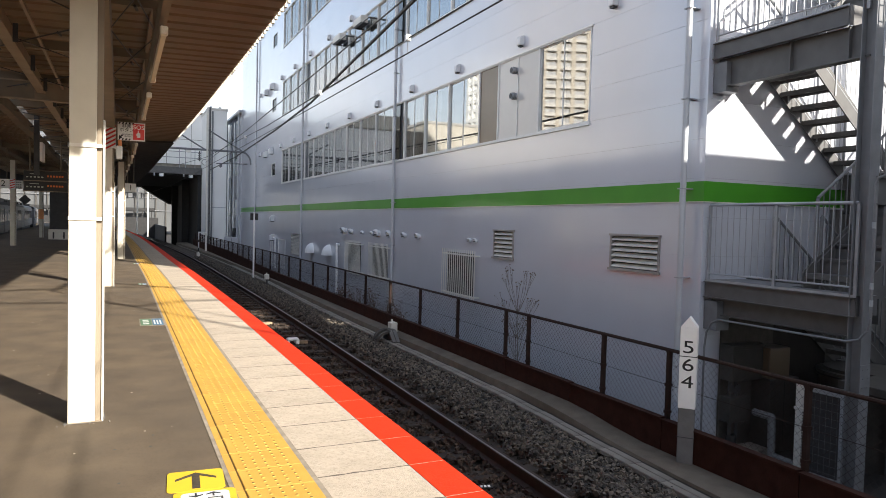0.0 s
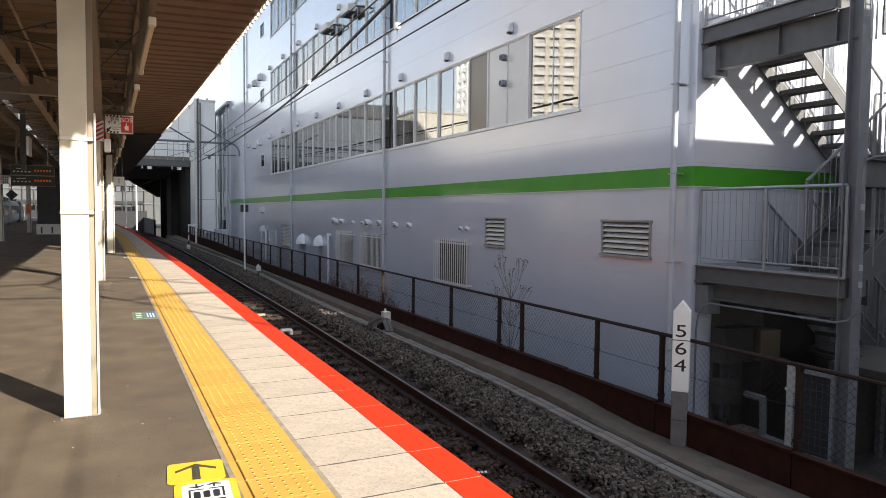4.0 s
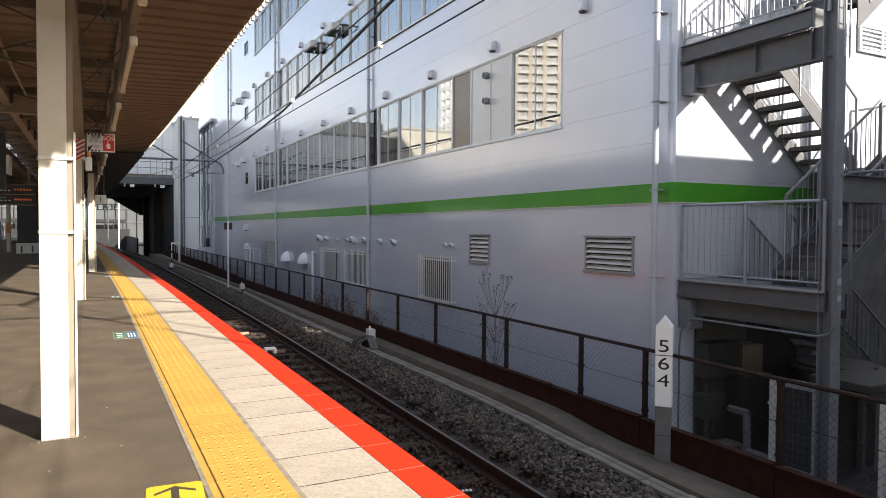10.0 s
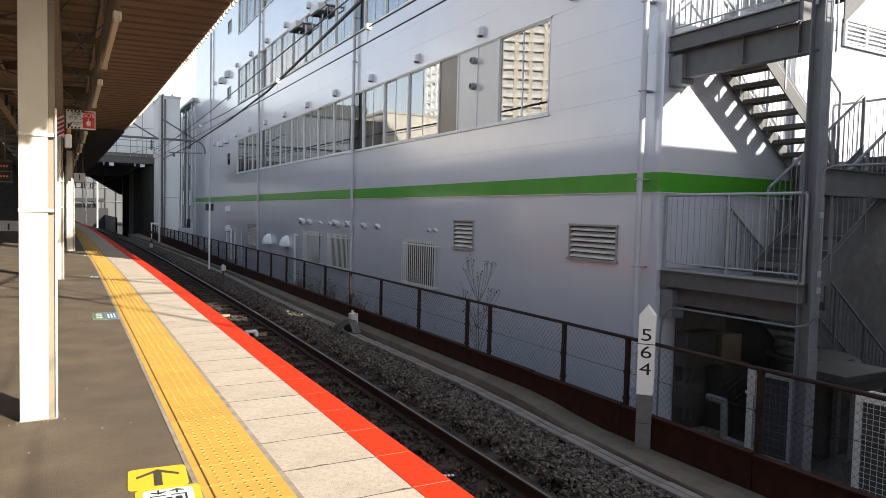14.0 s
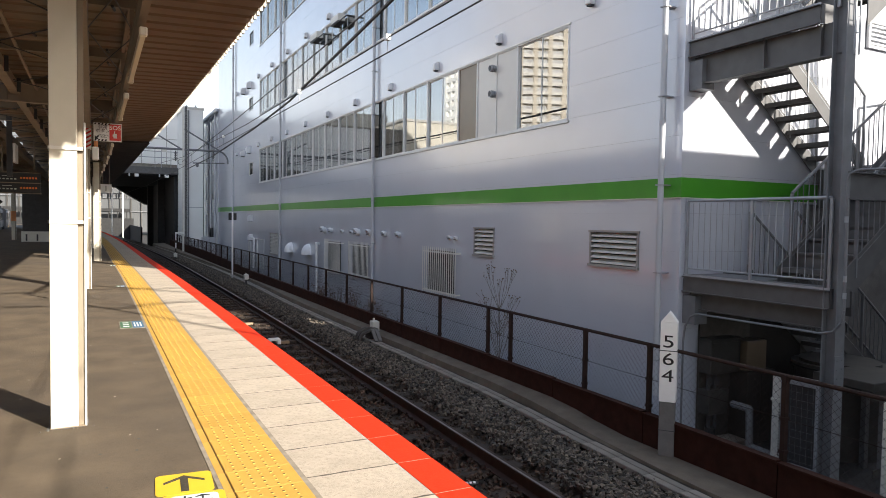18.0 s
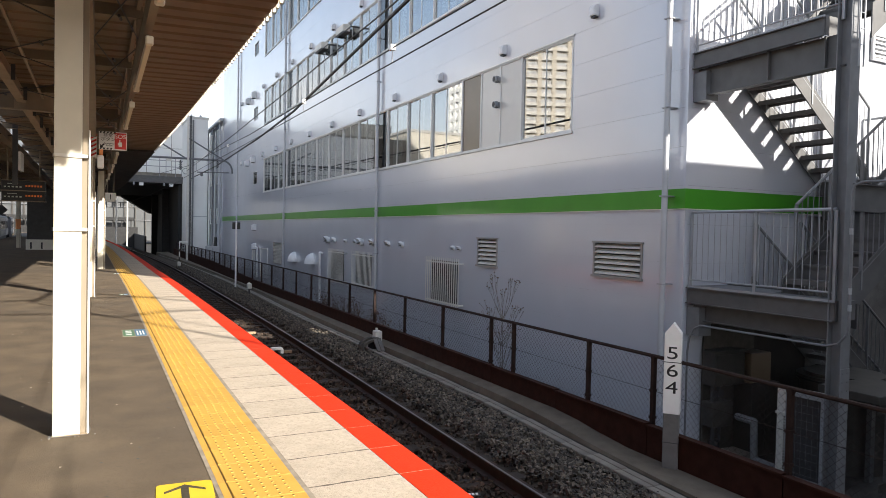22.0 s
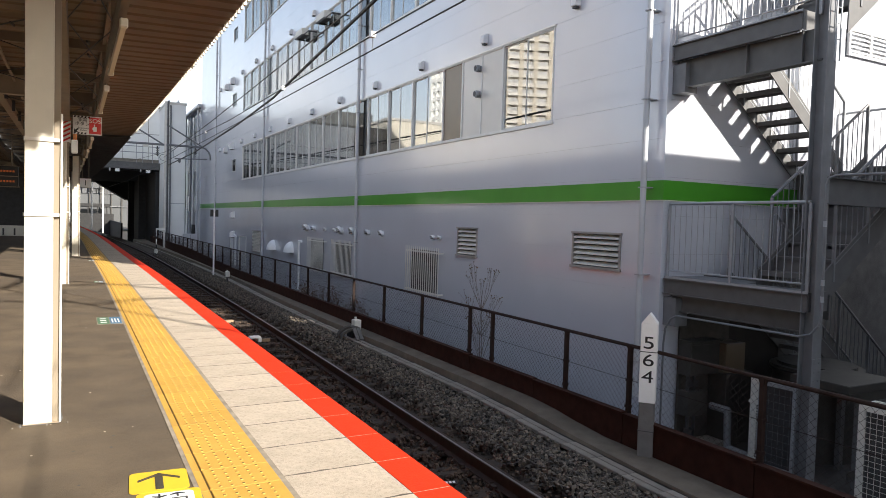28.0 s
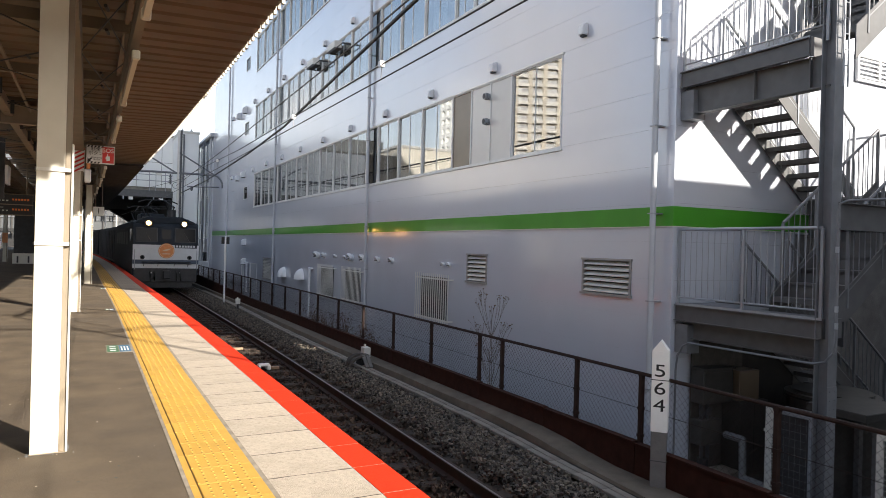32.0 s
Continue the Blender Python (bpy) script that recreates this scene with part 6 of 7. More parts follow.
number_sign("2", (-3.40, 26.0, 2.33), 3.9)

board = thing("departure_board", "black hanging departure board with small amber lettering", "display board", at=(-2.45, 22.0, 2.30))
part("case", boxes((0.06, 1.10, -0.1, 0.1, -0.27, 0.27)), M_BLACK, board, bevel=0.01)
part("frame_rim", boxes((0.04, 1.12, -0.11, 0.1, 0.27, 0.29), (0.04, 1.12, -0.11, 0.1, -0.29, -0.27), (0.04, 1.12, -0.106, -0.1, -0.012, 0.012)), M_BEAM, board)
for z in (0.14, -0.13):
    for i in range(6):
        part("amber_text", boxes((0.62 + 0.07 * i, 0.665 + 0.07 * i, -0.105, -0.1, z - 0.03, z + 0.02)), M_LED, board, "amber letter bar")
    for i in range(5):
        part("pale_text", boxes((0.12 + 0.09 * i, 0.17 + 0.09 * i, -0.105, -0.1, z - 0.055, z - 0.02)), M_LED_DIM, board, "pale letter bar")
    part("pale_text", boxes((0.2, 0.42, -0.105, -0.1, z + 0.04, z + 0.055)), M_LED_DIM, board)
part("hanger", rods(0.02, ((0.2, 0, 0.29), (0.2, 0, 1.2))), M_BEAM, board)
part("hanger", rods(0.02, ((0.95, 0, 0.29), (0.95, 0, 1.2))), M_BEAM, board)
wrap2 = thing("striped_wrap", "small red and white striped warning wrap on a far column", "warning band", at=(-4.1, 34.0, 2.6))
part("wrap_base", boxes((-0.125, 0.09, -0.135, 0.135, -0.2, 0.2)), M_SIGN, wrap2)
for i in range(4):
    z = -0.15 + 0.1 * i
    bm = bmesh.new()
    add_prism(bm, [(-0.122, z - 0.05), (0.088, z + 0.02), (0.088, z + 0.06), (-0.122, z - 0.01)], "y", -0.139, -0.135)
    part("stripe", bm, M_SIGN_RED, wrap2)
part("notice", boxes((0.1, 0.36, -0.12, -0.1, -0.2, 0.16)), M_BAR, wrap2, "pale notice with dark marks")
part("notice_mark", boxes(*[(0.13 + 0.07 * (i % 3), 0.17 + 0.07 * (i % 3), -0.124, -0.12, -0.15 + 0.1 * (i // 3), -0.09 + 0.1 * (i // 3)) for i in range(9)]), M_DARK, wrap2)
diamond = thing("diamond_sign", "black diamond-shaped sign hanging beside the far track", "sign", at=(-4.87, 45.0, 2.13))
bm = bmesh.new()
add_prism(bm, [(0, -0.3), (0.3, 0), (0, 0.3), (-0.3, 0)], "y", -0.02, 0.02)
part("board", bm, M_BLACK, diamond)
part("hanger", rods(0.02, ((0, 0, 0.28), (0, 0, 1.85))), M_DARK, diamond)

kiosk = thing("stair_enclosure", "dark stair enclosure with a white base on the platform", "enclosure", at=(-3.1, 42.4, 0))
part("base", boxes((-0.4, 1.2, 0, 6, 0, 0.55)), M_WHITE, kiosk)
part("screen", boxes((-0.35, 1.15, 0.05, 6, 0.55, 3.3)), M_DARK, kiosk)
part("base_slot", boxes((-0.2, -0.12, -0.006, 0, 0.05, 0.4), (0.3, 0.38, -0.006, 0, 0.05, 0.4)), M_DARK, kiosk)
poster = thing("advert_panel", "small orange notice fixed on a far column", "notice", at=(-4.1, 45.37, 1.35))
part("board", boxes((-0.13, 0.13, -0.1, -0.08, -0.28, 0.28)), M_MARK, poster)
speaker = thing("hanging_sign", "small dark hanging sign under the canopy", "sign", at=(-1.55, 17.5, 2.75))
part("board", boxes((-0.025, 0.025, -0.3, 0.3, -0.2, 0.2)), M_SIGN, speaker)
part("pole", boxes((-0.16, -0.06, -0.05, 0.05, -0.5, 0.8)), M_DARK, speaker)
for x, z, w, h in ((-1.1, 3.28, 0.06, 0.13), (-0.82, 3.36, 0.015, 0.03)):
    pb = thing("canopy_purlin", "long pale brown steel purlin beneath the canopy deck", "beam", group="canopy purlins", at=(x, 0, z))
    for a in range(-6, 42, 6):
        part("beam_length", boxes((-w, w, a + 0.01, a + 5.99, 0.0, h)), M_BEAM_PALE, pb)
    if w > 0.05:
        for k in range(22):
            y = 0.6 + 1.62 * k
            part("cleat", boxes((w, w + 0.05, y, y + 0.012, -0.03, 0.17)), M_DARK, pb)
            part("stay", rods(0.007, ((w, y, 0.1), (-1.6, y + 0.5, 0.16)), seg=5), M_BEAM_PALE, pb)
cb = thing("cross_beam", "pale brown steel cross beam beneath the canopy", "beam", at=(0, 12.4, 3.18))
part("web", boxes((-6.0, -0.4, -0.01, 0.01, 0.0, 0.26)), M_BEAM_PALE, cb)
part("flange", boxes((-6.0, -0.4, -0.07, 0.07, -0.015, 0.0)), M_BEAM_PALE, cb)
part("flange", boxes((-6.0, -0.4, -0.07, 0.07, 0.26, 0.275)), M_BEAM_PALE, cb)
part("gusset", boxes((-1.75, -1.2, -0.03, -0.012, 0.0, 0.26)), M_BEAM, cb)

# ---- floor markings ----
arrow = thing("floor_arrow_sticker", "yellow floor sticker with a black arrow on the asphalt", "floor marking", at=(0.403, 3.84, 0.002))
arrow.rotation_euler = (0, 0, radians(-4))


def rounded(w, h, r, n=4):
    pts = []
    for cx, cy, a in ((w / 2 - r, h / 2 - r, 0), (-w / 2 + r, h / 2 - r, 90), (-w / 2 + r, -h / 2 + r, 180), (w / 2 - r, -h / 2 + r, 270)):
        pts += [(cx + r * math.cos(radians(a + 90 * i / n)), cy + r * math.sin(radians(a + 90 * i / n))) for i in range(n + 1)]
    return pts


def flat(name, outline, mat, parent, z0=0.0, z1=0.002):
    bm = bmesh.new()
    add_prism(bm, outline, "z", z0, z1)
    return part(name, bm, mat, parent)


flat("sticker", rounded(0.29, 0.30, 0.03), M_SIGN_YELLOW, arrow)
flat("arrow_mark", [(0.0, 0.115), (-0.105, 0.032), (-0.105, 0.004), (-0.02, 0.066), (-0.02, -0.12), (0.02, -0.12), (0.02, 0.066), (0.105, 0.004), (0.105, 0.032)], M_INK, arrow, 0.002, 0.0035)
queue = thing("floor_queue_sticker", "yellow-edged white floor sticker with queue arrows", "floor marking", at=(0.42, 3.515, 0.002))
queue.rotation_euler = (0, 0, radians(-4))
flat("sticker", rounded(0.305, 0.335, 0.03), M_SIGN_YELLOW, queue)
flat("white_field", rounded(0.235, 0.285, 0.03), M_SIGN, queue, 0.002, 0.003)
for x, t in ((-0.045, -1), (0.04, 1)):
    y = 0.105
    flat("small_arrow", [(x - 0.005, y - 0.028 * t), (x + 0.005, y - 0.028 * t), (x + 0.005, y + 0.004 * t), (x + 0.035, y - 0.006 * t), (x + 0.035, y + 0.004 * t), (x, y + 0.026 * t), (x - 0.035, y + 0.004 * t), (x - 0.035, y - 0.006 * t), (x - 0.005, y + 0.004 * t)][::t], M_BLACK, queue, 0.003, 0.004)
for x0, x1, y0, y1 in ((-0.085, -0.075, -0.06, 0.062), (0.075, 0.085, -0.06, 0.062), (-0.075, -0.012, 0.052, 0.062), (0.012, 0.075, 0.052, 0.062)):
    flat("frame_line", [(x0, y0), (x1, y0), (x1, y1), (x0, y1)], M_BLACK, queue, 0.003, 0.004)
for x in (-0.046, 0.0, 0.046):
    flat("plain_mark", rounded(0.032, 0.085, 0.012), M_BLACK, queue, 0.003, 0.004).location = (x, -0.012, 0)
flat("plain_bar", [(-0.085, -0.105), (0.085, -0.105), (0.085, -0.08), (-0.085, -0.08)], M_BLACK, queue, 0.003, 0.004)
for y, s in ((9.88, 1.0), (15.4, 0.8), (22.0, 0.7)):
    st = thing("floor_sign_sticker", "green and blue boarding position sticker on the asphalt", "floor marking", at=(0.41 if y < 12 else 0.44, y, 0.002))
    w, h = 0.30 * (1 if y < 12 else 0.55), 0.66 * (1 if y < 12 else 0.5)
    flat("sticker", rounded(w, h, 0.02), M_STRIP, st)
    flat("green_field", [(-w * 0.46, -h * 0.45), (-w * 0.02, -h * 0.45), (-w * 0.02, h * 0.45), (-w * 0.46, h * 0.45)], M_SIGN_GREEN, st, 0.002, 0.003)
    flat("blue_field", [(w * 0.02, -h * 0.45), (w * 0.46, -h * 0.45), (w * 0.46, h * 0.45), (w * 0.02, h * 0.45)], M_SIGN_BLUE, st, 0.002, 0.003)
    for k in range(3):
        a = -h * 0.3 + h * 0.25 * k
        flat("white_bar", [(-w * 0.36, a), (-w * 0.12, a), (-w * 0.12, a + h * 0.1), (-w * 0.36, a + h * 0.1)], M_SIGN, st, 0.003, 0.004)
        flat("white_bar", [(w * (0.08 + 0.12 * k), -h * 0.3), (w * (0.14 + 0.12 * k), -h * 0.3), (w * (0.14 + 0.12 * k), h * 0.25), (w * (0.08 + 0.12 * k), h * 0.25)], M_SIGN, st, 0.003, 0.004)

rg = random.Random(11)
for mat, n, label in ((M_SLAB, 60, "pale flecks trodden into the asphalt"), (M_BLACK, 26, "dark gum spots on the asphalt")):
    bm = bmesh.new()
    for _ in range(n):
        x, y, r = rg.uniform(-1.4, 0.5), 2.6 + 9 * rg.random() ** 1.6, rg.uniform(0.004, 0.011) * (1.4 if mat is M_BLACK else 1.0)
        bm.faces.new([bm.verts.new((x + r * rg.uniform(0.5, 1.2) * math.cos(math.pi / 3 * k), y + r * rg.uniform(0.6, 1.6) * math.sin(math.pi / 3 * k), 0.0015)) for k in range(6)])
    tagged(part("floor_flecks", bm, mat, platform, label), kind="stuff")

# ---- standing commuter train on the other side ----
def carriage(at, turn):
    ob = thing("commuter_carriage", "stainless commuter carriage with dark windows standing at the other platform", "train carriage", group="standing train", at=at)
    ob.rotation_euler = (0, 0, radians(turn))
    bm = bmesh.new()
    add_prism(bm, [(-1.45, -0.05), (1.45, -0.05), (1.48, 0.3), (1.48, 1.9), (-1.48, 1.9), (-1.48, 0.3)], "y", 0, 19.5)
    part("body", bm, M_CAR, ob)
    bm = bmesh.new()
    add_prism(bm, [(-1.47, 1.9), (1.47, 1.9), (1.3, 2.14), (0.7, 2.28), (-0.7, 2.28), (-1.3, 2.14)], "y", 0, 19.5)
    part("roof", bm, M_DARK, ob, "dark curved roof")
    for i in range(4):
        y = 2.2 + 4.9 * i
        part("door", boxes((1.475, 1.5, y, y + 1.3, 0.02, 1.78)), M_CAR, ob)
        part("door_window", boxes((1.5, 1.505, y + 0.12, y + 0.56, 0.75, 1.6)), M_CARWIN, ob)
        part("door_window", boxes((1.5, 1.505, y + 0.74, y + 1.18, 0.75, 1.6)), M_CARWIN, ob)
        if i < 3:
            for k in range(3):
                part("window", boxes((1.478, 1.49, y + 1.6 + 1.05 * k, y + 2.45 + 1.05 * k, 0.72, 1.6)), M_CARWIN, ob)
    part("colour_band", boxes((1.48, 1.487, 0.1, 19.4, 0.5, 0.6)), M_LOCO_BLUE, ob)
    part("roof_unit", boxes((-0.8, 0.8, 5, 8, 2.26, 2.52)), M_DARK, ob)
    part("roof_unit", boxes((-0.8, 0.8, 11, 14, 2.26, 2.52)), M_DARK, ob)
    part("underframe", boxes((-1.3, 1.3, 0.5, 19, -0.7, -0.05)), M_DARK, ob)


for i in range(4):
    carriage((-8.3 - 1.0 * i, 40 + 20 * i, 0.0), 2.0 + 0.8 * i)

# ---- buildings across the tracks, seen in the office windows ----
def apartment(at, turn, w, d, floors, bays, step=3.0, wall=M_TOWER, front=M_TOWER_PALE, glass=M_TOWER_WIN, label="tall beige apartment tower with rows of balconies"):
    ob = thing("apartment_tower", label, "building", at=at)
    ob.rotation_euler = (0, 0, radians(turn))
    h = floors * step
    part("wall", boxes((-w / 2, w / 2, 0, d, 0, h + 1)), wall, ob)
    me = mesh_of("balcony", boxes((-w / 2, w / 2, -1.0, 0, -0.15, 0.05), (-w / 2, w / 2, -1.0, -0.92, 0.05, 1.0)), front)
    win = mesh_of("window_band", boxes(*[(-w / 2 + w / bays * i + 0.5, -w / 2 + w / bays * (i + 1) - 0.5, -0.04, 0, 0.2, 2.3) for i in range(bays)]), glass)
    for k in range(floors):
        b = new("balcony", me)
        b.parent, b.location = ob, (0, 0, k * step)
        c = new("window_band", win)
        c.parent, c.location = b, (0, 0, 0)
    for i in range(bays + 1):
        x = -w / 2 + w / bays * i
        part("fin", boxes((x - 0.7, x + 0.7, -1.1, 0, 0, h)), wall, ob)
    return ob


apartment((-118, 186, -1.5), 22, 44, 16, 28, 9)
apartment((-86, 193, -1.5), 90, 17, 8, 18, 5, wall=M_FARWALL, front=M_FARWALL, glass=M_HALL, label="slim pale cream apartment tower far across the tracks")
apartment((-62, 128, -1.5), 12, 38, 14, 3, 6)
# block added out of sight; its reflection darkens the far window bays
block = thing("far_office_block", "unseen dark block added to darken the window reflections", "building")
part("wall", boxes((-64, -44, 200, 340, -1.5, 34)), M_FARGREY, block)
for k in range(8):
    part("window_band", boxes((-64, -43.95, 199.95, 340, 1.0 + 3.5 * k, 2.8 + 3.5 * k)), M_CARWIN, block)
hall = thing("opposite_building", "low cream building across the tracks", "building")
part("wall", boxes((-34, -26, -60, 70, -1.5, 8.0)), M_TOWER, hall, "long beige side wing")

# ---- goods train: locomotive and wagons, each at the origin with its front towards -y ----
def locomotive():
    ob = thing("electric_locomotive", "dark blue-grey electric locomotive with a white lower front and orange headmark", "locomotive")
    W, L = 1.42, 16.0
    z0 = 0.75                       # floor of the body above the rail
    sec = [(-W, z0), (W, z0), (W, 2.95), (1.30, 3.22), (0.7, 3.46), (-0.7, 3.46), (-1.30, 3.22), (-W, 2.95)]
    bm = bmesh.new()
    add_prism(bm, sec, "y", 0.5, L - 0.35)
    part("body", bm, M_LOCO_DARK, ob)
    bm = bmesh.new()                # front end, raked above the waist
    add_prism(bm, [(0.52, z0), (0.02, z0), (0.02, 2.16), (0.22, 3.0), (0.36, 3.16), (0.52, 3.2)], "x", -W, W)
    part("cab_front", bm, M_LOCO_DARK, ob, bevel=0.03)
    bm = bmesh.new()
    add_prism(bm, [(-1.3, 3.13), (1.3, 3.13), (1.22, 3.25), (0.65, 3.44), (-0.65, 3.44), (-1.22, 3.25)], "y", 0.3, 0.55)
    part("cab_brow", bm, M_LOCO_DARK, ob, bevel=0.03)
    part("white_front", boxes((-W, W, -0.012, 0.02, 1.45, 2.14)), M_LOCO_WHITE, ob, "white painted lower front")
    part("white_band", boxes((-W, W, -0.012, 0.02, 1.06, 1.26)), M_LOCO_WHITE, ob, "white painted band")
    part("blue_band", boxes((-W, W, -0.02, 0.02, 1.262, 1.448)), M_LOCO_BLUE, ob, "dark blue band")
    part("step_board", boxes((-1.05, 1.05, -0.22, -0.022, 1.33, 1.37)), M_LOCO_DARK, ob)
    bm = bmesh.new()
    for x in (-0.95, -0.35, 0.35, 0.95):
        add_bar(bm, (x, -0.02, 1.16), (x, -0.2, 1.33), 0.02, 0.03)
    part("step_bracket", bm, M_DARK, ob)

    def slope(z):
        return 0.02 + 0.20 * (z - 2.16) / 0.84

    for x0, x1 in ((-1.27, -0.40), (0.40, 1.27)):
        bm = bmesh.new()
        add_prism(bm, [(slope(2.26) - 0.02, 2.26), (slope(2.93) - 0.02, 2.93), (slope(2.93) + 0.02, 2.93), (slope(2.26) + 0.02, 2.26)], "x", x0 - 0.035, x1 + 0.035)
        w = part("windscreen", bm, M_DARK, ob, "dark rubber-framed windscreen")
        bm = bmesh.new()
        add_prism(bm, [(slope(2.3) - 0.026, 2.3), (slope(2.9) - 0.026, 2.9), (slope(2.9) - 0.02, 2.9), (slope(2.3) - 0.02, 2.3)], "x", x0, x1)
        part("pane", bm, M_SCREEN, w)
        bm = bmesh.new()
        add_bar(bm, ((x0 + x1) / 2 + 0.2, slope(2.3) - 0.04, 2.26), ((x0 + x1) / 2 - 0.05, slope(2.75) - 0.04, 2.72), 0.012, 0.012)
        part("wiper", bm, M_STAIR_DARK, w)
    bm = bmesh.new()
    add_prism(bm, [(slope(2.2) - 0.025, 2.17), (slope(2.95) - 0.025, 2.98), (slope(2.95) + 0.02, 2.98), (0.05, 2.17)], "x", -0.33, 0.33)
    d = part("front_door", bm, M_LOCO_DARK, ob, bevel=0.01)
    bm = bmesh.new()
    add_prism(bm, [(slope(2.4) - 0.034, 2.4), (slope(2.85) - 0.034, 2.85), (slope(2.85), 2.85), (slope(2.4), 2.4)], "x", -0.19, 0.19)
    part("door_window", bm, M_SCREEN, d)
    for x in (-0.77, 0.77):
        h = part("headlight", rods(0.16, ((x, 0.06, 3.13), (x, 0.6, 3.13)), seg=16), M_LOCO_DARK, ob)
        part("lens", rods(0.10, ((x, 0.04, 3.13), (x, 0.07, 3.13)), seg=16), M_HEADLIGHT, h, "bright warm headlight")
        t = part("marker_light", rods(0.10, ((x * 1.32, -0.06, 1.56), (x * 1.32, 0.02, 1.56)), seg=14), M_DARK, ob)
        part("lens", rods(0.06, ((x * 1.32, -0.07, 1.56), (x * 1.32, -0.055, 1.56)), seg=12), M_SCREEN, t)
        bm = bmesh.new()
        add_path(bm, [(x * 1.74, -0.02, 1.0), (x * 1.74, -0.07, 1.05), (x * 1.74, -0.07, 1.85), (x * 1.74, -0.02, 1.9)], 0.016, 6)
        part("grab_rail", bm, M_STEEL, ob)
    m = part("headmark", rods(0.345, ((0.0, -0.09, 1.87), (0.0, -0.05, 1.87)), seg=32), M_MARK, ob, "round orange headmark")
    part("mark_rim", rods(0.315, ((0.0, -0.094, 1.87), (0.0, -0.09, 1.87)), seg=32), M_MARK_PALE, m)
    part("mark_field", rods(0.30, ((0.0, -0.098, 1.87), (0.0, -0.094, 1.87)), seg=32), M_MARK, m)
    bm = bmesh.new()
    add_prism(bm, [(-0.18, 1.89), (0.02, 1.95), (0.2, 1.99), (0.12, 1.91), (-0.05, 1.85)], "y", -0.102, -0.098)
    part("mark_shape", bm, M_MARK_PALE, m)
    part("mark_bar", boxes((-0.17, 0.17, -0.102, -0.098, 1.71, 1.75)), M_MARK_PALE, m)
    nb = part("number_plate", boxes((0.38, 1.34, -0.018, -0.0125, 2.0, 2.16)), M_LOCO_DARK, ob, "dark plate with pale plain marks")
    part("number_bar", boxes(*[(0.42 + 0.125 * i, 0.51 + 0.125 * i, -0.026, -0.018, 2.035, 2.13) for i in range(7)]), M_LOCO_WHITE, nb, "row of pale plain marks")
    part("skirt", boxes((-1.36, 1.36, 0.0, 0.12, 0.42, 1.05)), M_DARK, ob, bevel=0.03)
    part("snow_plough", boxes((-1.2, 1.2, 0.1, 0.2, 0.16, 0.42)), M_DARK, ob)
    c = part("coupler", boxes((-0.12, 0.12, -0.45, 0.1, 0.68, 0.92)), M_DARK, ob, bevel=0.03)
    part("coupler_head", boxes((-0.17, 0.17, -0.5, -0.3, 0.6, 0.98)), M_DARK, c, bevel=0.04)
    for x in (-0.5, 0.45, 0.62, -0.68):
        bm = bmesh.new()
        add_path(bm, [(x, -0.02, 0.92), (x, -0.12, 0.84), (x + 0.02, -0.12, 0.6), (x + 0.03, -0.02, 0.5)], 0.025, 6)
        part("air_hose", bm, M_BLACK, ob)
    for x in (-0.62, 0.62):
        part("hose_cock", rods(0.035, ((x, -0.05, 0.86), (x, 0.02, 0.86)), seg=8), M_SIGN, ob)
    for k, y in enumerate((4.0, 12.0)):
        base, knee, top = 3.52, 4.02, 4.40
        p = part("pantograph", boxes((-0.7, 0.7, y - 0.8, y + 0.8, 3.44, 3.54)), M_DARK, ob, bevel=0.01)
        for x in (-0.5, 0.5):
            for e in (-1, 1):
                part("lower_arm", rods(0.03, ((x, y + 0.5 * e, base), (x * 1.25, y + 1.3 * e, knee)), seg=6), M_NEAR_BLACK, p)
                part("upper_arm", rods(0.025, ((x * 1.25, y + 1.3 * e, knee), (x * 0.6, y, top)), seg=6), M_NEAR_BLACK, p)
        bm = bmesh.new()
        add_path(bm, [(-0.95, y, top - 0.15), (-0.6, y, top), (0.6, y, top), (0.95, y, top - 0.15)], 0.03, 6)
        part("collector_head", bm, M_NEAR_BLACK, p)
        for e in (-1, 1):
            part("cross_rod", rods(0.02, ((-0.6, y + 1.3 * e, knee), (0.6, y + 1.3 * e, knee)), seg=6), M_NEAR_BLACK, p)
    for x in (-0.62, 0.62):
        part("horn", rods(0.04, ((x, 0.6, 3.42), (x, 1.0, 3.46)), seg=8), M_DARK, ob)
        part("marker_rail", rods(0.018, ((x * 1.6, 0.5, 3.36), (x * 1.6, 3.0, 3.36)), seg=6), M_DARK, ob)
    part("roof_cover", boxes((-0.6, 0.6, 6.5, 9.5, 3.44, 3.8)), M_LOCO_DARK, ob, bevel=0.05)
    part("whistle", rods(0.19, ((0.35, 1.3, 3.4), (0.35, 1.3, 3.82)), seg=14), M_DARK, ob)
    for side in (-1, 1):
        for i in range(5):
            part("side_grille", boxes((side * W - 0.01, side * W + 0.01, 3.2 + 2.0 * i, 4.6 + 2.0 * i, 2.1, 2.75)), M_DARK, ob)
        part("cab_side_window", boxes((side * W - 0.008, side * W + 0.008, 0.9, 1.7, 2.3, 2.85)), M_SCREEN, ob)
    for y in (2.2, 4.8, 6.8, 9.2, 11.2, 13.8):
        a = part("axle", rods(0.08, ((-0.7, y, 0.54), (0.7, y, 0.54)), seg=8), M_DARK, ob)
        for x in (-0.56, 0.56):
            part("wheel", rods(0.54, ((x - 0.06, y, 0.54), (x + 0.06, y, 0.54)), seg=20), M_RAIL, a)
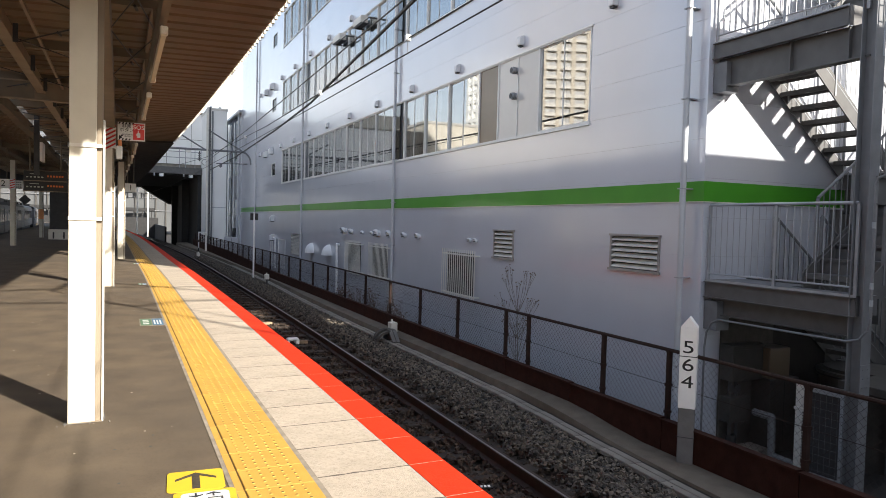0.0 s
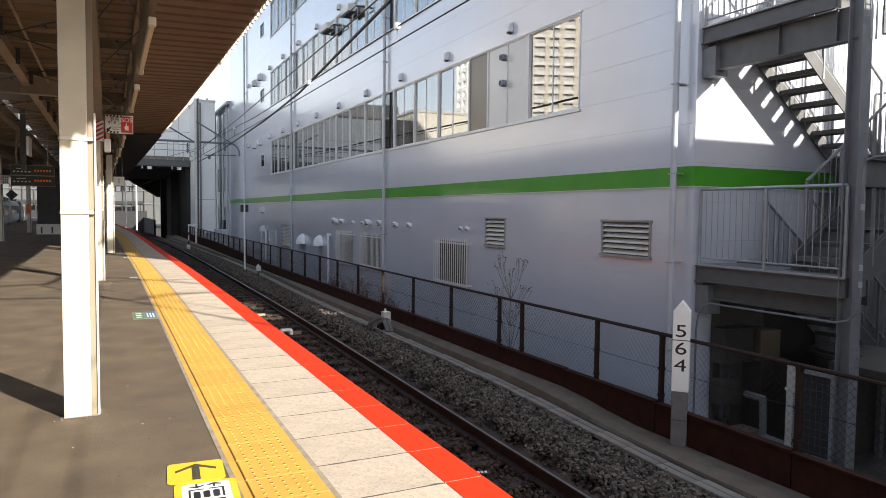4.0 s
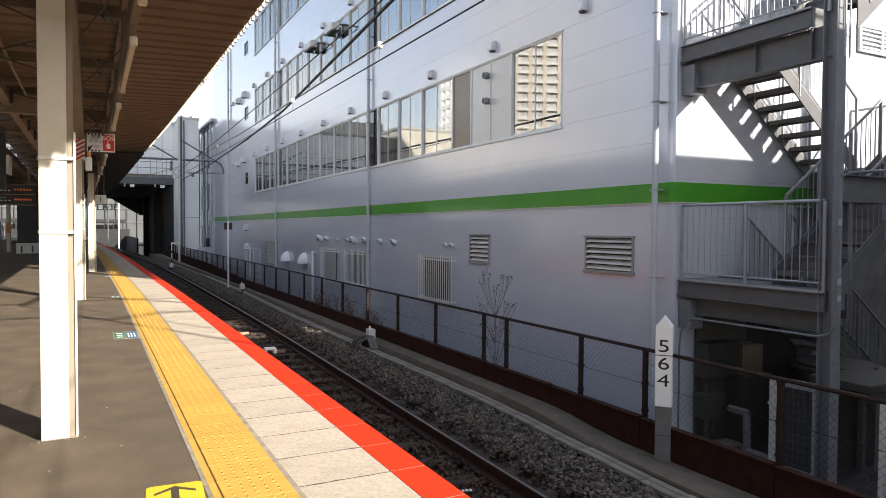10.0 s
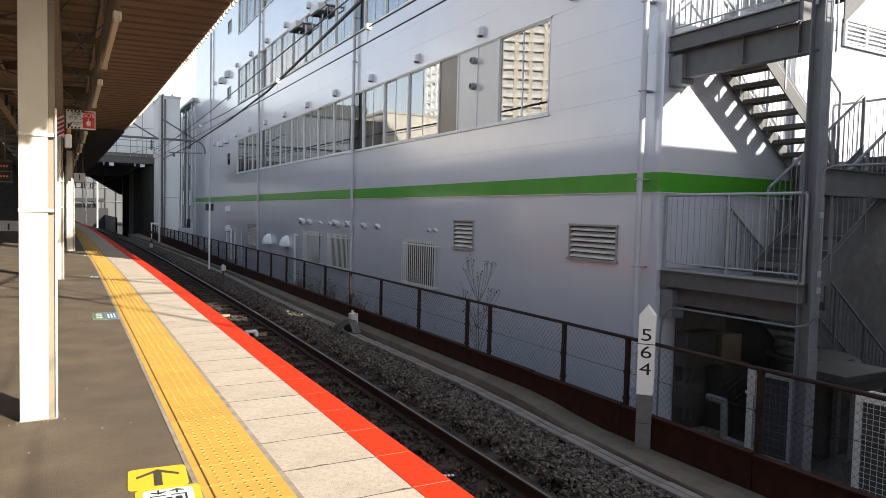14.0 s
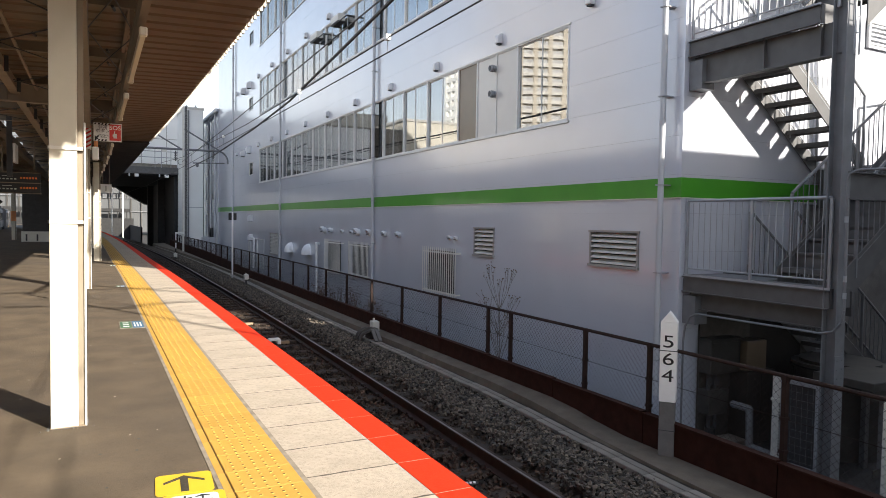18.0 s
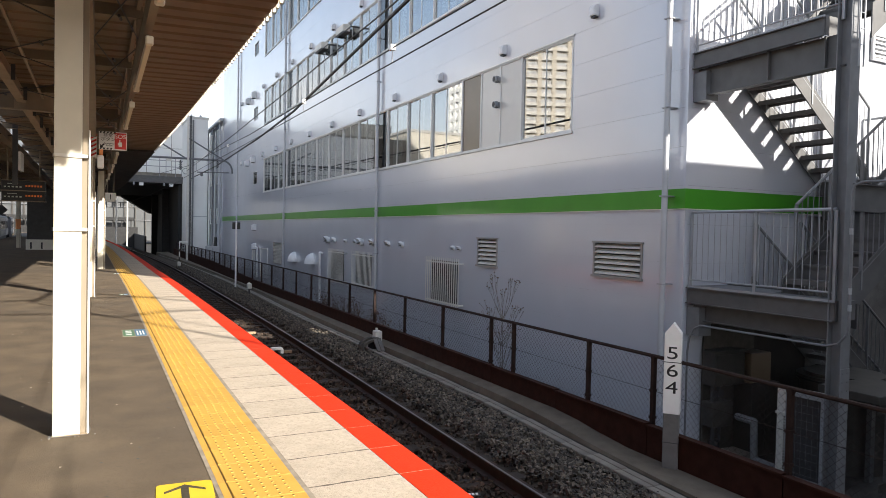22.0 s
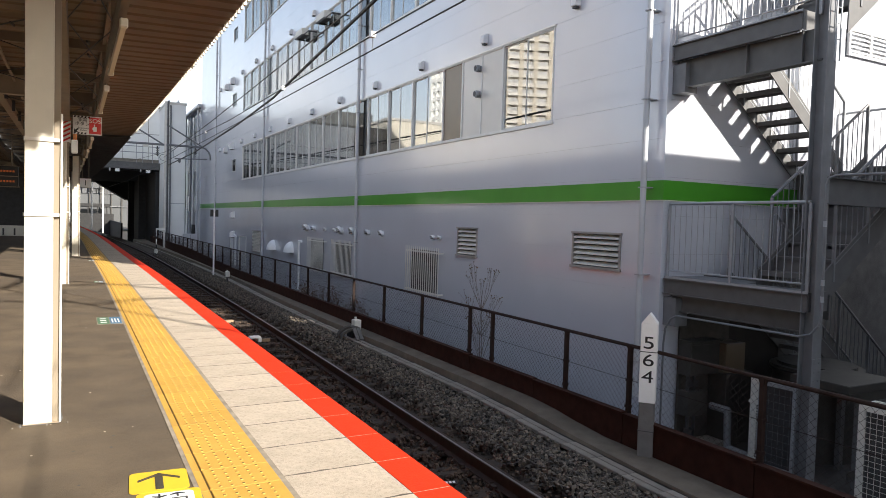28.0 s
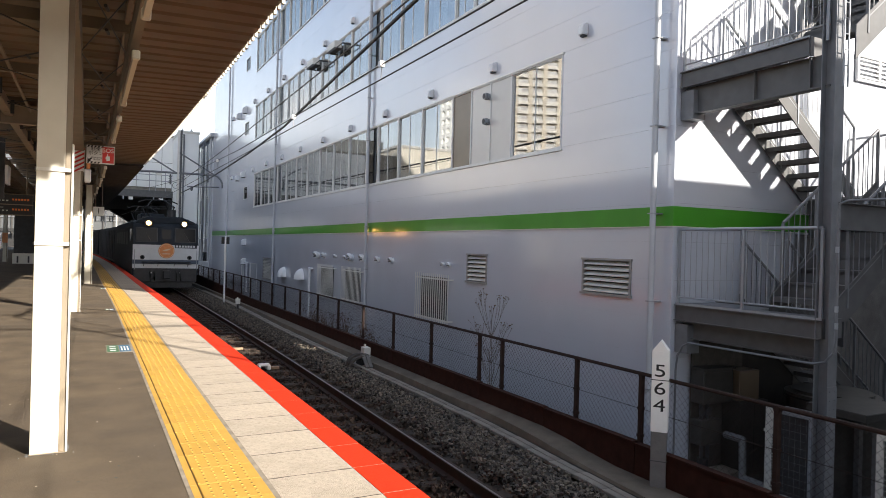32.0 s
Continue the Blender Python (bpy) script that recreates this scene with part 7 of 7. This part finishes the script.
    for y in (2.0, 6.6, 11.0):
        part("bogie_frame", boxes((-1.05, -0.9, y - 0.6, y + 3.2, 0.4, 0.75), (0.9, 1.05, y - 0.6, y + 3.2, 0.4, 0.75)), M_DARK, ob)
    return ob


def wagon():
    ob = thing("goods_wagon", "dark covered goods wagon behind the locomotive", "wagon", group="goods wagons")
    bm = bmesh.new()
    add_prism(bm, [(-1.35, 0.95), (1.35, 0.95), (1.35, 3.0), (1.2, 3.2), (-1.2, 3.2), (-1.35, 3.0)], "y", 0.3, 19.3)
    part("body", bm, M_LOCO_DARK, ob)
    for i in range(12):
        y = 0.8 + 1.6 * i
        part("rib", boxes((-1.38, -1.35, y, y + 0.1, 0.95, 3.0), (1.35, 1.38, y, y + 0.1, 0.95, 3.0)), M_DARK, ob)
    part("underframe", boxes((-1.2, 1.2, 0.1, 19.5, 0.75, 0.95)), M_DARK, ob)
    for y in (2.2, 4.0, 15.6, 17.4):
        a = part("axle", rods(0.07, ((-0.7, y, 0.43), (0.7, y, 0.43)), seg=8), M_DARK, ob)
        for x in (-0.56, 0.56):
            part("wheel", rods(0.43, ((x - 0.06, y, 0.43), (x + 0.06, y, 0.43)), seg=16), M_RAIL, a)
    return ob


LOCO = locomotive()
WAGONS = [wagon()]
for _ in range(5):
    WAGONS.append(copy_thing(WAGONS[0], Matrix.Identity(4)))

# ---- pieces of the platform edge ----
tile_bm = bmesh.new()
add_box(tile_bm, -0.205, 0.205, -0.1475, 0.1475, -0.03, 0.003)
for i in range(5):
    # stud tops take the dark colour in place of the studs' shadow
    for j in range(5):
        cx, cy, r = -0.105 + 0.06 * i, -0.12 + 0.06 * j, 0.0115
        lo = [tile_bm.verts.new((cx + r * math.cos(a), cy + r * math.sin(a), 0.003)) for a in [math.pi / 3 * k for k in range(6)]]
        hi = [tile_bm.verts.new((cx + r * 0.72 * math.cos(a), cy + r * 0.72 * math.sin(a), 0.0062)) for a in [math.pi / 3 * k for k in range(6)]]
        tile_bm.faces.new(hi).material_index = 1
        for k in range(6):
            tile_bm.faces.new((lo[k], lo[(k + 1) % 6], hi[(k + 1) % 6], hi[k]))
# thin dark line for the shade along the raised bar
groove = len(tile_bm.faces)
add_box(tile_bm, -0.166, -0.159, -0.1475, 0.1475, 0.002, 0.0038)
add_box(tile_bm, -0.157, -0.146, -0.14, 0.14, 0.003, 0.0075)
tile_bm.faces.ensure_lookup_table()
for f in tile_bm.faces[groove:groove + 6]:
    f.material_index = 1
tile_me = mesh_of("tactile_tile", tile_bm, [M_YELLOW, M_TILE_SHADE])
y = 0.75 - 0.3 * 28
while y < 70:
    ob = new("tactile_tile", tile_me)
    ob.parent = platform
    ob.matrix_basis = pose(edge_x(y) - 1.008, y, 0.0, 0, 0, heading(edge_x, y))
    y += 0.3
slab_mes = []
for k in range(7):
    rg = random.Random(40 + k)
    bm = bmesh.new()
    n = 10                                    # chipped, slightly wavy front and back edges
    low, high = [], []
    for side in (-1, 1):
        for i in range(n + 1):
            x = (-0.272 + 0.544 * i / n) * -side
            y = side * (0.2455 - rg.uniform(0.0, 0.0035) - (rg.uniform(0.003, 0.009) if rg.random() < 0.12 else 0))
            low.append(bm.verts.new((x, y, -0.03)))
            high.append(bm.verts.new((x, y, 0.0)))
    bm.faces.new(high)
    for i in range(len(low)):
        j = (i + 1) % len(low)
        bm.faces.new((low[i], low[j], high[j], high[i]))
    slab_mes.append(mesh_of("edge_slab", bm, M_SLAB))
red_me = mesh_of("red_edge", boxes((-0.112, 0.112, -0.2465, 0.2465, -0.16, 0.001)), M_RED)
y = 0.9 - 0.5 * 16
k = 0
while y < 95:
    ob = new("edge_slab", slab_mes[(k * 5) % 7])
    ob.parent = platform
    ob.matrix_basis = pose(edge_x(y) - 0.499, y, 0.0004 * ((k * 7) % 3 - 1), 0, 0, heading(edge_x, y))
    ob = new("red_edge", red_me)
    ob.parent = platform
    ob.matrix_basis = pose(edge_x(y) - 0.112, y, 0.001, 0, 0, heading(edge_x, y))
    y += 0.5
    k += 1


def motions():
    """The goods train runs through along the curved track at a steady pace."""
    def at(front, length):
        # the pose of a vehicle whose front is at that place along the line
        a, b = Vector((track_x(front), front, RAIL_Z)), Vector((track_x(front + length), front + length, RAIL_Z))
        d = b - a
        return pose(a.x, a.y, a.z, 0, 0, math.degrees(math.atan2(-d.x, d.y)))

    times = [float(t) for t in range(0, 29, 2)] + [28.0 + 0.5 * i for i in range(1, 9)]
    front = {t: 34.0 + 21.2 * (32.0 - t) for t in times}
    walk(LOCO, [(t, at(front[t], 16.0)) for t in times])
    for i, w in enumerate(WAGONS):
        walk(w, [(t, at(front[t] + 16.3 + 20.0 * i, 19.5)) for t in times])


motions()
